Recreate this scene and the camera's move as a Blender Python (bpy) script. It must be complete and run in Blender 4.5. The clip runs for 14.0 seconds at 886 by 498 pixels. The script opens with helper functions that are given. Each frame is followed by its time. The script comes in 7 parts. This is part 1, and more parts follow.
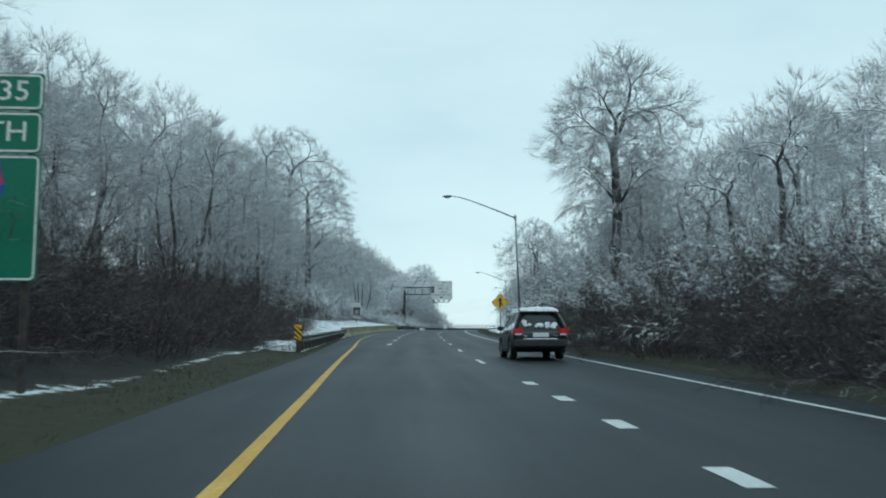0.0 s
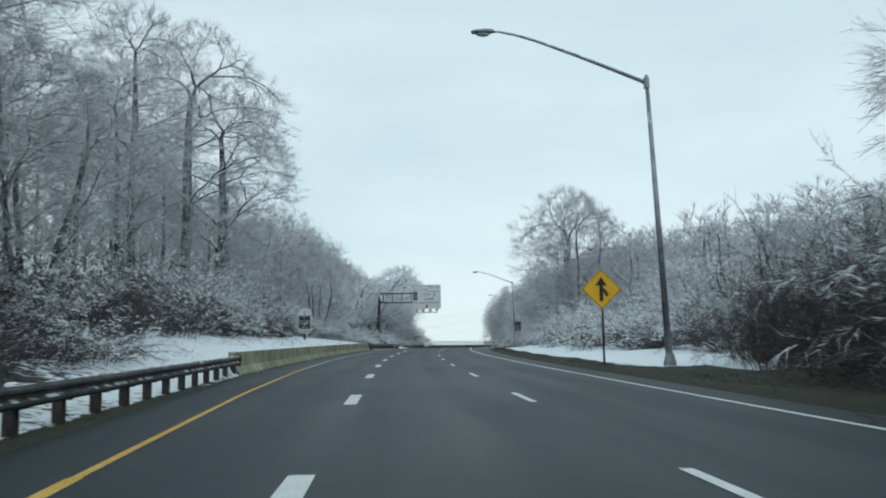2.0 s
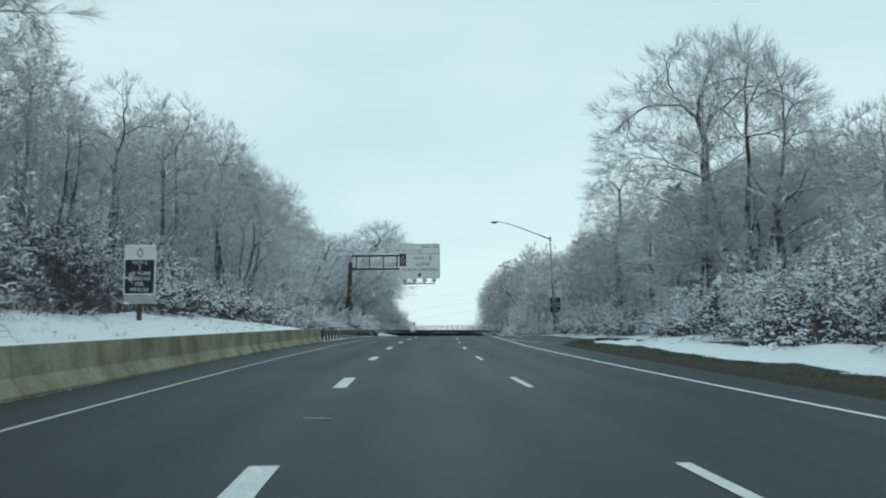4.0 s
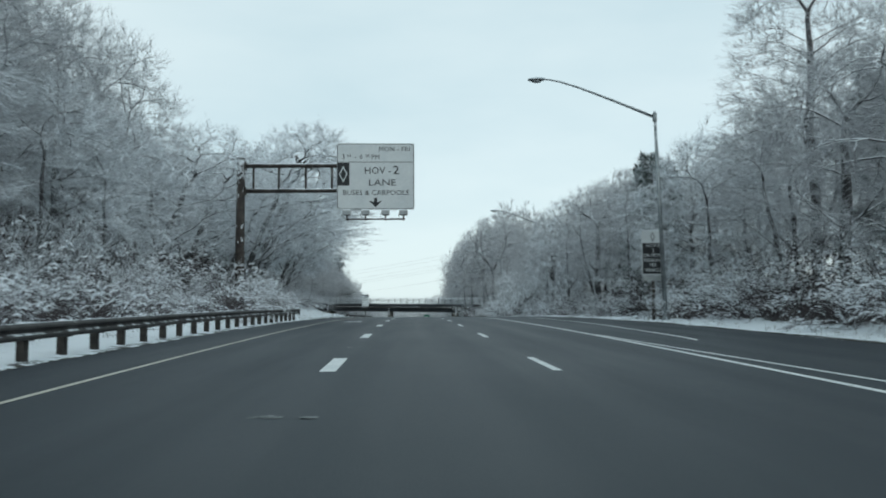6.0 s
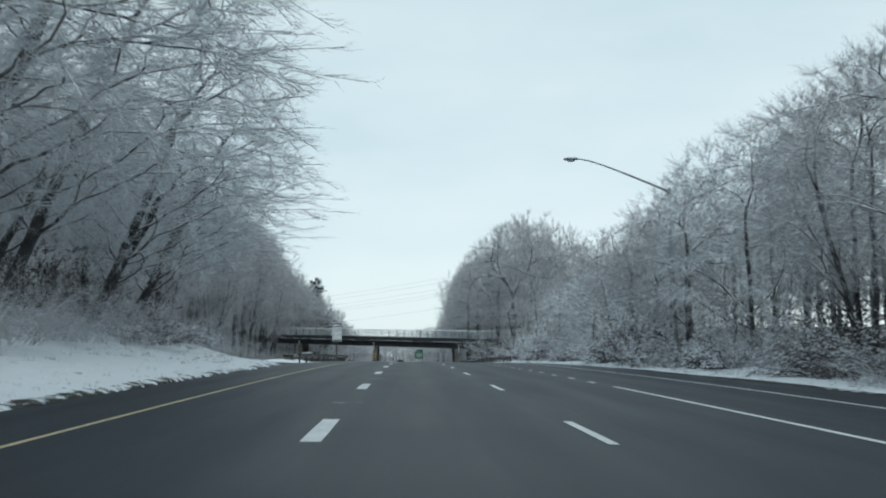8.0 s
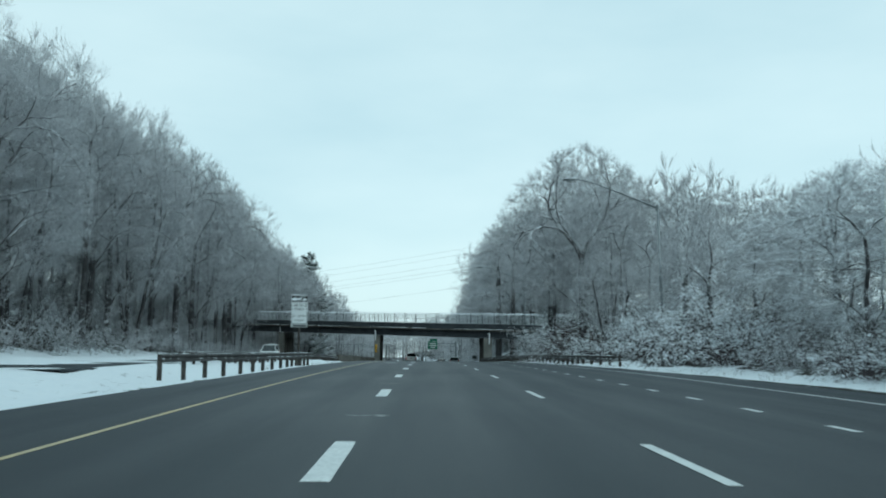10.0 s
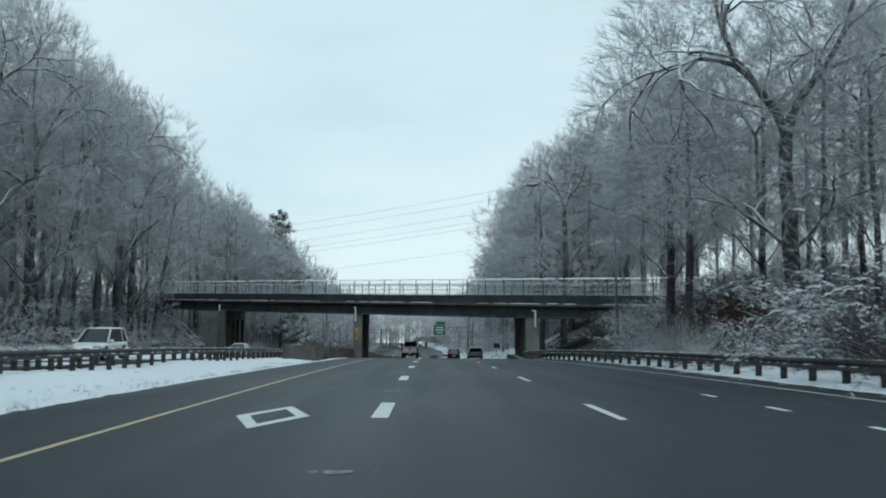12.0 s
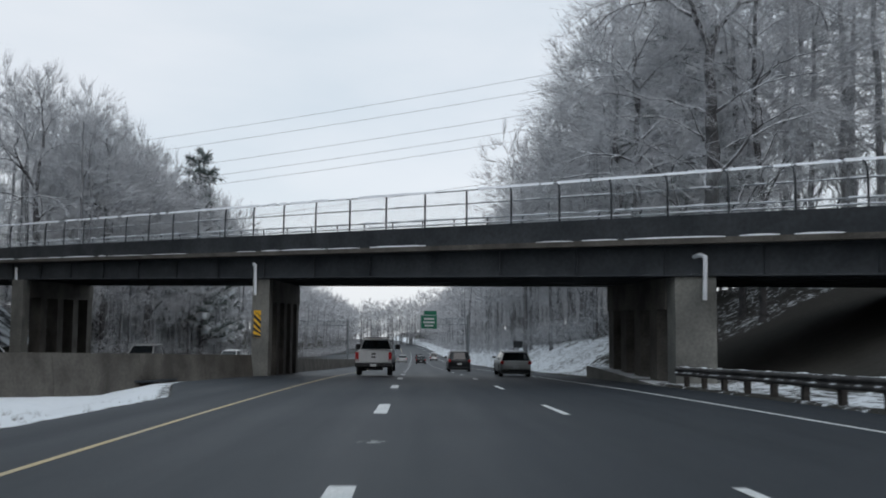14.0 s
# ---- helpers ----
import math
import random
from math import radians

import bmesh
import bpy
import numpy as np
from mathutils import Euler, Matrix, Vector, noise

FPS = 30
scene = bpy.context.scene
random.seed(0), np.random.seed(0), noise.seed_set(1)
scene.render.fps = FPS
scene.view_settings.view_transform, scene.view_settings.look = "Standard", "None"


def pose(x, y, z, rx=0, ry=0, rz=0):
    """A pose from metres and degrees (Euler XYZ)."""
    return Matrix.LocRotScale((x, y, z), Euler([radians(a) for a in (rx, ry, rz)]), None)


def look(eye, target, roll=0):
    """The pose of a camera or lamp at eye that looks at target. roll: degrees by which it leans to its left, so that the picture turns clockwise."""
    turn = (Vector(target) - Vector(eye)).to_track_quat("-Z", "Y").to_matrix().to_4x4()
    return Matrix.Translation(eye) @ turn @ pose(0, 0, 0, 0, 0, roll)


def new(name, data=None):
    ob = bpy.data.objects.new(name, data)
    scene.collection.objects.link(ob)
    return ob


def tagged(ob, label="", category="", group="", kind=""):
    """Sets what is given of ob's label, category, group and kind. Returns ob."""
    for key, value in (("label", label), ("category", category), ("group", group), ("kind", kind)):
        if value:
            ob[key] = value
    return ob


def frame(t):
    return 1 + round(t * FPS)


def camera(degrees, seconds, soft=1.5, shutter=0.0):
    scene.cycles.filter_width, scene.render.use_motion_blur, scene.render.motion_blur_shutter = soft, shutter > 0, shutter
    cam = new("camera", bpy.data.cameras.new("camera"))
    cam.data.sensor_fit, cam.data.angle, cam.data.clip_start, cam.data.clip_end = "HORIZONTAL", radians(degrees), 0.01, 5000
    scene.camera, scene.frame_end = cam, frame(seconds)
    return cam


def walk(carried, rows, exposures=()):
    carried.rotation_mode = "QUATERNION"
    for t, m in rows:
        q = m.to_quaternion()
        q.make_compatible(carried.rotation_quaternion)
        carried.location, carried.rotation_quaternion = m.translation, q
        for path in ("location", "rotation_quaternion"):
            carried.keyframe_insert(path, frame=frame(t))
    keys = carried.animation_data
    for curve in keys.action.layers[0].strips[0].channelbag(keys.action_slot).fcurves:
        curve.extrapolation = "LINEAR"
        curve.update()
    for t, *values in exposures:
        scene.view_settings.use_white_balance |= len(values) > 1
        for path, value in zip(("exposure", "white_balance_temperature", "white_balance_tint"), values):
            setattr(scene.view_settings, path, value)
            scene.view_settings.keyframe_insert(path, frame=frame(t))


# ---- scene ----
cam = camera(53.04, 14.0, soft=1.9, shutter=0.12)
PATH = [
    (0, (22.735, -2.949, 1.137), (20.707, 16.838, 3.220), -0.01),
    (0.5, (20.907, 8.337, 1.374), (19.040, 28.117, 3.671), -0.20),
    (1, (19.126, 19.676, 1.600), (17.252, 39.415, 4.215), -0.19),
    (1.5, (17.448, 31.173, 1.846), (15.867, 50.949, 4.382), -0.75),
    (2, (15.866, 43.048, 2.089), (14.443, 62.847, 4.532), -0.79),
    (2.5, (14.370, 54.939, 2.346), (12.958, 74.737, 4.811), -0.21),
    (3, (12.979, 67.058, 2.580), (11.671, 86.866, 5.013), 0.08),
    (3.5, (11.444, 79.403, 2.840), (10.184, 99.226, 5.170), -0.02),
    (4, (9.971, 92.117, 3.108), (8.956, 111.982, 5.195), -0.26),
    (4.5, (8.653, 105.044, 3.387), (7.919, 124.950, 5.183), -0.55),
    (5, (7.539, 118.013, 3.672), (7.136, 137.949, 5.224), -0.79),
    (5.5, (6.630, 130.853, 3.955), (6.515, 150.800, 5.404), -0.89),
    (6, (5.873, 143.573, 4.184), (5.878, 163.519, 5.656), -0.29),
    (6.5, (5.232, 156.601, 4.467), (5.119, 176.536, 6.070), 0.19),
    (7, (4.701, 169.487, 4.679), (4.683, 189.417, 6.348), 0.16),
    (7.5, (4.241, 182.482, 4.874), (4.423, 202.398, 6.698), 0.57),
    (8, (3.738, 195.557, 5.015), (3.944, 215.435, 7.216), 0.59),
    (8.5, (3.329, 208.477, 5.094), (3.401, 228.358, 7.271), 0.68),
    (9, (2.911, 221.355, 5.141), (2.970, 241.240, 7.280), 0.67),
    (9.5, (2.467, 234.226, 5.157), (2.483, 254.121, 7.205), 0.63),
    (10, (2.027, 247.213, 5.130), (1.994, 267.119, 7.069), 0.59),
    (10.5, (1.625, 260.437, 5.050), (1.564, 280.351, 6.898), 0.55),
    (11, (1.291, 274.017, 4.915), (1.247, 293.935, 6.725), 0.53),
    (11.5, (0.962, 288.365, 4.679), (0.914, 308.294, 6.363), 0.56),
    (12, (0.638, 302.686, 4.443), (0.526, 322.621, 6.043), 0.45),
    (12.5, (0.310, 316.626, 4.164), (0.292, 336.568, 5.679), 0.28),
    (13, (-0.069, 330.620, 3.879), (0.009, 350.574, 5.239), -0.05),
    (13.5, (-0.418, 344.567, 3.510), (-0.242, 364.528, 4.751), 0.26),
    (14, (-0.653, 359.603, 3.143), (-0.424, 379.545, 4.657), 0.47),
]
walk(cam, [(t, look(eye, target, roll)) for t, eye, target, roll in PATH],
     exposures=[(0, 0.0, 5910, -4), (0.5, 0.0, 6410, 7), (1.0, 0.0, 6510, 11), (2.0, 0.0, 6250, 4), (3.0, 0.0, 6070, -4), (5.5, 0.0, 6220, 0), (6.5, 0.0, 6320, 5), (8.0, 0.0, 6320, 5), (8.5, 0.0, 6120, 0),
                (11.0, 0.0, 5820, -7), (11.5, 0.0, 5970, -4), (12.0, 0.0, 6120, 2), (13.0, 0.0, 6320, 11), (14, 0.0, 6620, 17)])

# ---- light: an even overcast winter sky and a weak, very soft sun ----
world = bpy.data.worlds.new("overcast")
scene.world = world
world.use_nodes = True
wn, wl = world.node_tree.nodes, world.node_tree.links
sky = wn.new("ShaderNodeTexSky")
sky.sky_type, sky.sun_disc = "NISHITA", False
sky.sun_elevation, sky.sun_rotation = radians(32), radians(200)
wbg = wn["Background"]
wbg.inputs[1].default_value = 0.10
wl.new(sky.outputs[0], wbg.inputs[0])
wcl = wn.new("ShaderNodeBackground")
wco = wn.new("ShaderNodeTexCoord")
wsep = wn.new("ShaderNodeSeparateXYZ")
wl.new(wco.outputs["Generated"], wsep.inputs[0])
wramp = wn.new("ShaderNodeValToRGB")
wramp.color_ramp.elements[0].position, wramp.color_ramp.elements[0].color = 0.0, (0.84, 0.93, 0.96, 1)
wramp.color_ramp.elements[1].position, wramp.color_ramp.elements[1].color = 0.55, (0.62, 0.76, 0.825, 1)
wnoi = wn.new("ShaderNodeTexNoise")
wnoi.inputs["Scale"].default_value, wnoi.inputs["Detail"].default_value = 2.0, 5.0
wmap = wn.new("ShaderNodeMapping")
wmap.inputs["Scale"].default_value = (1.0, 1.0, 3.0)
wl.new(wco.outputs["Generated"], wmap.inputs[0])
wl.new(wmap.outputs[0], wnoi.inputs[0])
wadd = wn.new("ShaderNodeMath")
wadd.operation = "MULTIPLY_ADD"
wadd.inputs[1].default_value, wadd.inputs[2].default_value = 1.25, -0.66
wl.new(wnoi.outputs[0], wadd.inputs[0])
wsum = wn.new("ShaderNodeMath")
wl.new(wsep.outputs[2], wsum.inputs[0])
wl.new(wadd.outputs[0], wsum.inputs[1])
wl.new(wsum.outputs[0], wramp.inputs[0])
wl.new(wramp.outputs[0], wcl.inputs[0])
wcl.inputs[1].default_value = 1.0
wmix = wn.new("ShaderNodeMixShader")
wmix.inputs[0].default_value = 0.88
wl.new(wbg.outputs[0], wmix.inputs[1])
wl.new(wcl.outputs[0], wmix.inputs[2])
wl.new(wmix.outputs[0], wn["World Output"].inputs[0])
sun = new("sun", bpy.data.lights.new("sun", "SUN"))
sun.data.energy, sun.data.angle, sun.data.color = 0.5, radians(40), (1.0, 0.97, 0.93)
sun.matrix_world = look((0, 0, 50), (-10, 30, 22))

# ---- the road's line: heading and slope along its stations ----
HEAD = [(-40, 9.72), (-20, 9.2), (0, 8.68), (20, 8.14), (40, 7.61), (60, 7.3), (80, 7.05), (100, 5.89), (120, 4.38), (140, 3.09), (160, 2.4),
        (180, 2.1), (200, 1.76), (220, 1.7), (240, 1.55), (260, 1.35), (280, 1.15), (300, 1.15), (320, 1.27), (340, 1.19), (360, 1.19), (460, 1.16), (590, 1.16), (700, 1.6), (830, 3), (1000, 6)]
SLOPE = [(-40, 1.89), (-10, 1.92), (20, 1.94), (50, 2.07), (80, 2.11), (110, 2.23), (140, 2.19), (170, 1.59), (200, 0.64), (230, 0.03), (260, -0.84),
         (290, -1.57), (320, -2.12), (350, -2.83), (380, -4.0), (410, -5.06), (445, -5.0), (475, -4.6), (510, -4.2), (560, -3.8), (640, -3.0), (800, -1.5)]
ST = np.arange(-200, 1300, 2.0)
hd_ = np.radians(np.interp(ST, *zip(*HEAD)))
sl_ = np.interp(ST, *zip(*SLOPE)) / 100
RX = np.r_[0, np.cumsum(-np.sin(hd_[:-1]) * 2)]
RY = np.r_[0, np.cumsum(np.cos(hd_[:-1]) * 2)]
RZ = np.r_[0, np.cumsum(sl_[:-1] * 2)]
RX -= np.interp(300, ST, RX)
RY -= np.interp(0, ST, RY)
RZ -= np.interp(0, ST, RZ)


def heading(s):
    return float(np.interp(s, ST, hd_))


def at(s, d, z=0.0):
    """World place of station s, d metres right of the left lane line, z above the road."""
    h = np.interp(s, ST, hd_)
    return Vector((np.interp(s, ST, RX) + d * math.cos(h), np.interp(s, ST, RY) + d * math.sin(h), np.interp(s, ST, RZ) + z))


def spot(s, d, z=0.0, turn=0.0):
    """Pose at a station: y along the road, x to its right."""
    return Matrix.Translation(at(s, d, z)) @ Matrix.Rotation(heading(s) + radians(turn), 4, "Z")


def lerp(table, s):
    return float(np.interp(s, [a for a, _ in table], [b for _, b in table]))


# ---- mesh helpers ----
class Build:
    """Collects faces for one mesh."""

    def __init__(self):
        self.v, self.f, self.m = [], [], []

    def face(self, pts, m=0):
        n = len(self.v)
        self.v += [tuple(p) for p in pts]
        self.f.append(tuple(range(n, n + len(pts))))
        self.m.append(m)

    def box(self, c, size, mat=None, m=0, bevel=0.0):
        x, y, z = (k / 2 for k in size)
        if bevel:
            b = min(bevel, x * 0.9, y * 0.9, z * 0.9)
            rings = [(-z, x - b, y - b), (-z + b, x, y), (z - b, x, y), (z, x - b, y - b)]
            self.loft([[(sx * a, sy * e, h) for sx, sy in ((-1, -1), (1, -1), (1, 1), (-1, 1))] for h, a, e in rings], True, True, m,
                      (Matrix.Translation(c) @ mat) if mat else Matrix.Translation(c))
            return
        n = len(self.v)
        pts = [Vector((sx * x, sy * y, sz * z)) for sz in (-1, 1) for sy in (-1, 1) for sx in (-1, 1)]
        if mat:
            pts = [mat @ p for p in pts]
        self.v += [tuple(p + Vector(c)) for p in pts]
        for q in ((0, 2, 3, 1), (4, 5, 7, 6), (0, 1, 5, 4), (2, 6, 7, 3), (0, 4, 6, 2), (1, 3, 7, 5)):
            self.f.append(tuple(n + k for k in q))
            self.m.append(m)

    def loft(self, rings, cap0=False, cap1=False, m=0, mat=None, closed=True):
        n, k = len(self.v), len(rings[0])
        for ring in rings:
            self.v += [tuple(mat @ Vector(p)) if mat else tuple(p) for p in ring]
        for i in range(len(rings) - 1):
            for j in range(k if closed else k - 1):
                a, b = n + i * k + j, n + i * k + (j + 1) % k
                self.f.append((a, b, b + k, a + k))
                self.m.append(m)
        if cap0:
            self.f.append(tuple(n + j for j in reversed(range(k))))
            self.m.append(m)
        if cap1:
            self.f.append(tuple(n + (len(rings) - 1) * k + j for j in range(k)))
            self.m.append(m)

    def tube(self, pts, radii, sides=6, cap=True, m=0):
        """A tube through points; a last radius of 0 makes a tip."""
        pts = [Vector(p) for p in pts]
        if not hasattr(radii, "__len__"):
            radii = [radii] * len(pts)
        n0 = len(self.v)
        way = (pts[1] - pts[0]).normalized()
        side = way.cross(Vector((0.31, 0.2, 0.93)))
        if side.length < 0.05:
            side = way.cross(Vector((1, 0, 0)))
        side.normalize()
        tip = radii[-1] == 0
        last = len(pts) - (1 if tip else 0)
        for i in range(last):
            way = (pts[min(i + 1, len(pts) - 1)] - pts[max(i - 1, 0)]).normalized()
            side = (side - way * side.dot(way)).normalized()
            up = way.cross(side)
            for j in range(sides):
                a = 2 * math.pi * j / sides
                self.v.append(tuple(pts[i] + (side * math.cos(a) + up * math.sin(a)) * radii[i]))
        for i in range(last - 1):
            for j in range(sides):
                a, b = n0 + i * sides + j, n0 + i * sides + (j + 1) % sides
                self.f.append((a, b, b + sides, a + sides))
                self.m.append(m)
        if tip:
            self.v.append(tuple(pts[-1]))
            q = len(self.v) - 1
            for j in range(sides):
                self.f.append((n0 + (last - 1) * sides + j, n0 + (last - 1) * sides + (j + 1) % sides, q))
                self.m.append(m)
        if cap:
            self.f.append(tuple(n0 + j for j in reversed(range(sides))))
            self.m.append(m)
            if not tip:
                self.f.append(tuple(n0 + (last - 1) * sides + j for j in range(sides)))
                self.m.append(m)

    def mesh(self, name, mats, smooth=False):
        me = bpy.data.meshes.new(name)
        me.from_pydata(self.v, [], self.f)
        for k in mats if isinstance(mats, (list, tuple)) else [mats]:
            me.materials.append(k)
        if any(self.m):
            me.polygons.foreach_set("material_index", self.m)
        if smooth:
            me.polygons.foreach_set("use_smooth", [True] * len(me.polygons))
        me.update()
        return me


def part(name, b, mats, parent, label="", smooth=False):
    ob = new(name, b.mesh(name, mats, smooth) if isinstance(b, Build) else b)
    ob.parent = parent
    return tagged(ob, label)


def thing(name, label, category, m=None, group="", kind="", b=None, mats=None, smooth=False):
    ob = new(name, b.mesh(name, mats, smooth) if isinstance(b, Build) else b)
    if m is not None:
        ob.matrix_world = m
    return tagged(ob, label, category, group, kind)


def lettering(name, text, size, place, material, parent, wide=1.0, label=""):
    """Raised letters on a sign that faces -y of its thing."""
    cu = bpy.data.curves.new(name, "FONT")
    cu.body, cu.size, cu.extrude = text, size, 0.004
    cu.align_x, cu.align_y, cu.resolution_u = "CENTER", "CENTER", 2
    tmp = bpy.data.objects.new(name, cu)
    scene.collection.objects.link(tmp)
    dg = bpy.context.evaluated_depsgraph_get()
    me = bpy.data.meshes.new_from_object(tmp.evaluated_get(dg))
    bpy.data.objects.remove(tmp)
    me.transform(Matrix.Translation(place) @ Matrix.Rotation(radians(90), 4, "X") @ Matrix.Diagonal((wide, 1, 1, 1)))
    me.materials.clear()
    me.materials.append(material)
    return part(name, me, None, parent, label)


# ---- materials ----
SNOW = (0.80, 0.83, 0.86)


def mat(name, a, b, scale=3.0, rough=0.8, metal=0.0, bump=0.2, snow=None, spec=0.4, fine=None, seed=0.0, grain=0.12):
    """Two colours mixed by broad noise, with fine grain; snow=(lo, hi): snow where the face looks up."""
    m = bpy.data.materials.new(name)
    m.use_nodes = True
    n, l = m.node_tree.nodes, m.node_tree.links
    p = n["Principled BSDF"]
    geo = n.new("ShaderNodeNewGeometry")
    info = n.new("ShaderNodeObjectInfo")
    offs = n.new("ShaderNodeVectorMath")
    offs.operation = "MULTIPLY_ADD"
    offs.inputs[0].default_value = (1, 1, 1)
    l.new(info.outputs["Random"], offs.inputs[1])
    l.new(geo.outputs["Position"], offs.inputs[2])
    big, small = n.new("ShaderNodeTexNoise"), n.new("ShaderNodeTexNoise")
    for q, sc, de in ((big, scale, 4.0), (small, fine or scale * 9, 3.0)):
        q.inputs["Scale"].default_value, q.inputs["Detail"].default_value = sc, de
        l.new(offs.outputs[0], q.inputs["Vector"])
    ramp = n.new("ShaderNodeMapRange")
    ramp.inputs[1].default_value, ramp.inputs[2].default_value = 0.33, 0.67
    l.new(big.outputs[0], ramp.inputs[0])
    mix = n.new("ShaderNodeMix")
    mix.data_type = "RGBA"
    mix.inputs[6].default_value, mix.inputs[7].default_value = (*a, 1), (*b, 1)
    l.new(ramp.outputs[0], mix.inputs[0])
    gr = n.new("ShaderNodeMapRange")
    gr.inputs[1].default_value, gr.inputs[2].default_value = 0.3, 0.7
    gr.inputs[3].default_value, gr.inputs[4].default_value = 1 - grain, 1 + grain
    l.new(small.outputs[0], gr.inputs[0])
    mul = n.new("ShaderNodeMix")
    mul.data_type, mul.blend_type = "RGBA", "MULTIPLY"
    mul.inputs[0].default_value = 1.0
    l.new(mix.outputs[2], mul.inputs[6])
    l.new(gr.outputs[0], mul.inputs[7])
    col = mul.outputs[2]
    if snow:
        sep = n.new("ShaderNodeSeparateXYZ")
        l.new(geo.outputs["Normal"], sep.inputs[0])
        wob = n.new("ShaderNodeMath")
        wob.operation = "MULTIPLY_ADD"
        wob.inputs[1].default_value = 1.1
        l.new(big.outputs[0], wob.inputs[0])
        l.new(sep.outputs[2], wob.inputs[2])
        sr = n.new("ShaderNodeMapRange")
        sr.inputs[1].default_value, sr.inputs[2].default_value = snow[0] + 0.55, snow[1] + 0.55
        l.new(wob.outputs[0], sr.inputs[0])
        sm = n.new("ShaderNodeMix")
        sm.data_type = "RGBA"
        sm.inputs[7].default_value = (*SNOW, 1)
        l.new(sr.outputs[0], sm.inputs[0])
        l.new(col, sm.inputs[6])
        col = sm.outputs[2]
    l.new(col, p.inputs["Base Color"])
    p.inputs["Roughness"].default_value, p.inputs["Metallic"].default_value = rough, metal
    p.inputs["Specular IOR Level"].default_value = spec
    if bump:
        bp = n.new("ShaderNodeBump")
        bp.inputs["Strength"].default_value, bp.inputs["Distance"].default_value = bump, 0.02
        l.new(small.outputs[0], bp.inputs["Height"])
        l.new(bp.outputs[0], p.inputs["Normal"])
    return m


def ground_mat():
    """Snow over leaf litter and grass; the vertex value 'cover' says how closed the snow is, 'turf' how green the rest."""
    m = bpy.data.materials.new("snowy_ground")
    m.use_nodes = True
    n, l = m.node_tree.nodes, m.node_tree.links
    p = n["Principled BSDF"]
    geo = n.new("ShaderNodeNewGeometry")
    nz = []
    for sc, de in ((0.35, 5), (2.6, 5), (14, 4)):
        q = n.new("ShaderNodeTexNoise")
        q.inputs["Scale"].default_value, q.inputs["Detail"].default_value = sc, de
        l.new(geo.outputs["Position"], q.inputs["Vector"])
        nz.append(q.outputs[0])
    cov, turf = n.new("ShaderNodeAttribute"), n.new("ShaderNodeAttribute")
    cov.attribute_name, turf.attribute_name = "cover", "turf"

    def math_(op, a, b, c=None):
        k = n.new("ShaderNodeMath")
        k.operation = op
        for i, v in enumerate((a, b, c)):
            if v is None:
                continue
            if isinstance(v, (int, float)):
                k.inputs[i].default_value = v
            else:
                l.new(v, k.inputs[i])
        return k.outputs[0]

    def blend(f, a, b):
        k = n.new("ShaderNodeMix")
        k.data_type = "RGBA"
        l.new(f, k.inputs[0])
        for i, v in ((6, a), (7, b)):
            if isinstance(v, tuple):
                k.inputs[i].default_value = (*v, 1)
            else:
                l.new(v, k.inputs[i])
        return k.outputs[2]

    mixn = math_("ADD", math_("MULTIPLY", nz[0], 0.3), math_("ADD", math_("MULTIPLY", nz[1], 0.55), math_("MULTIPLY", nz[2], 0.25)))
    mr = n.new("ShaderNodeMapRange")
    mr.inputs[1].default_value, mr.inputs[2].default_value = -0.035, 0.035
    l.new(math_("SUBTRACT", math_("MULTIPLY_ADD", cov.outputs["Fac"], 0.5, 0.29), mixn), mr.inputs[0])
    litter = blend(nz[1], (0.020, 0.019, 0.020), (0.055, 0.050, 0.048))
    grass = blend(nz[2], (0.024, 0.027, 0.016), (0.064, 0.060, 0.037))
    base = blend(turf.outputs["Fac"], litter, grass)
    white = blend(nz[1], (0.74, 0.78, 0.82), (0.86, 0.88, 0.90))
    l.new(blend(mr.outputs[0], base, white), p.inputs["Base Color"])
    p.inputs["Roughness"].default_value = 0.85
    p.inputs["Specular IOR Level"].default_value = 0.25
    bp = n.new("ShaderNodeBump")
    bp.inputs["Strength"].default_value, bp.inputs["Distance"].default_value = 0.6, 0.08
    l.new(math_("ADD", math_("MULTIPLY", mr.outputs[0], 0.8), math_("ADD", nz[1], math_("MULTIPLY", nz[2], 0.5))), bp.inputs["Height"])
    l.new(bp.outputs[0], p.inputs["Normal"])
    return m


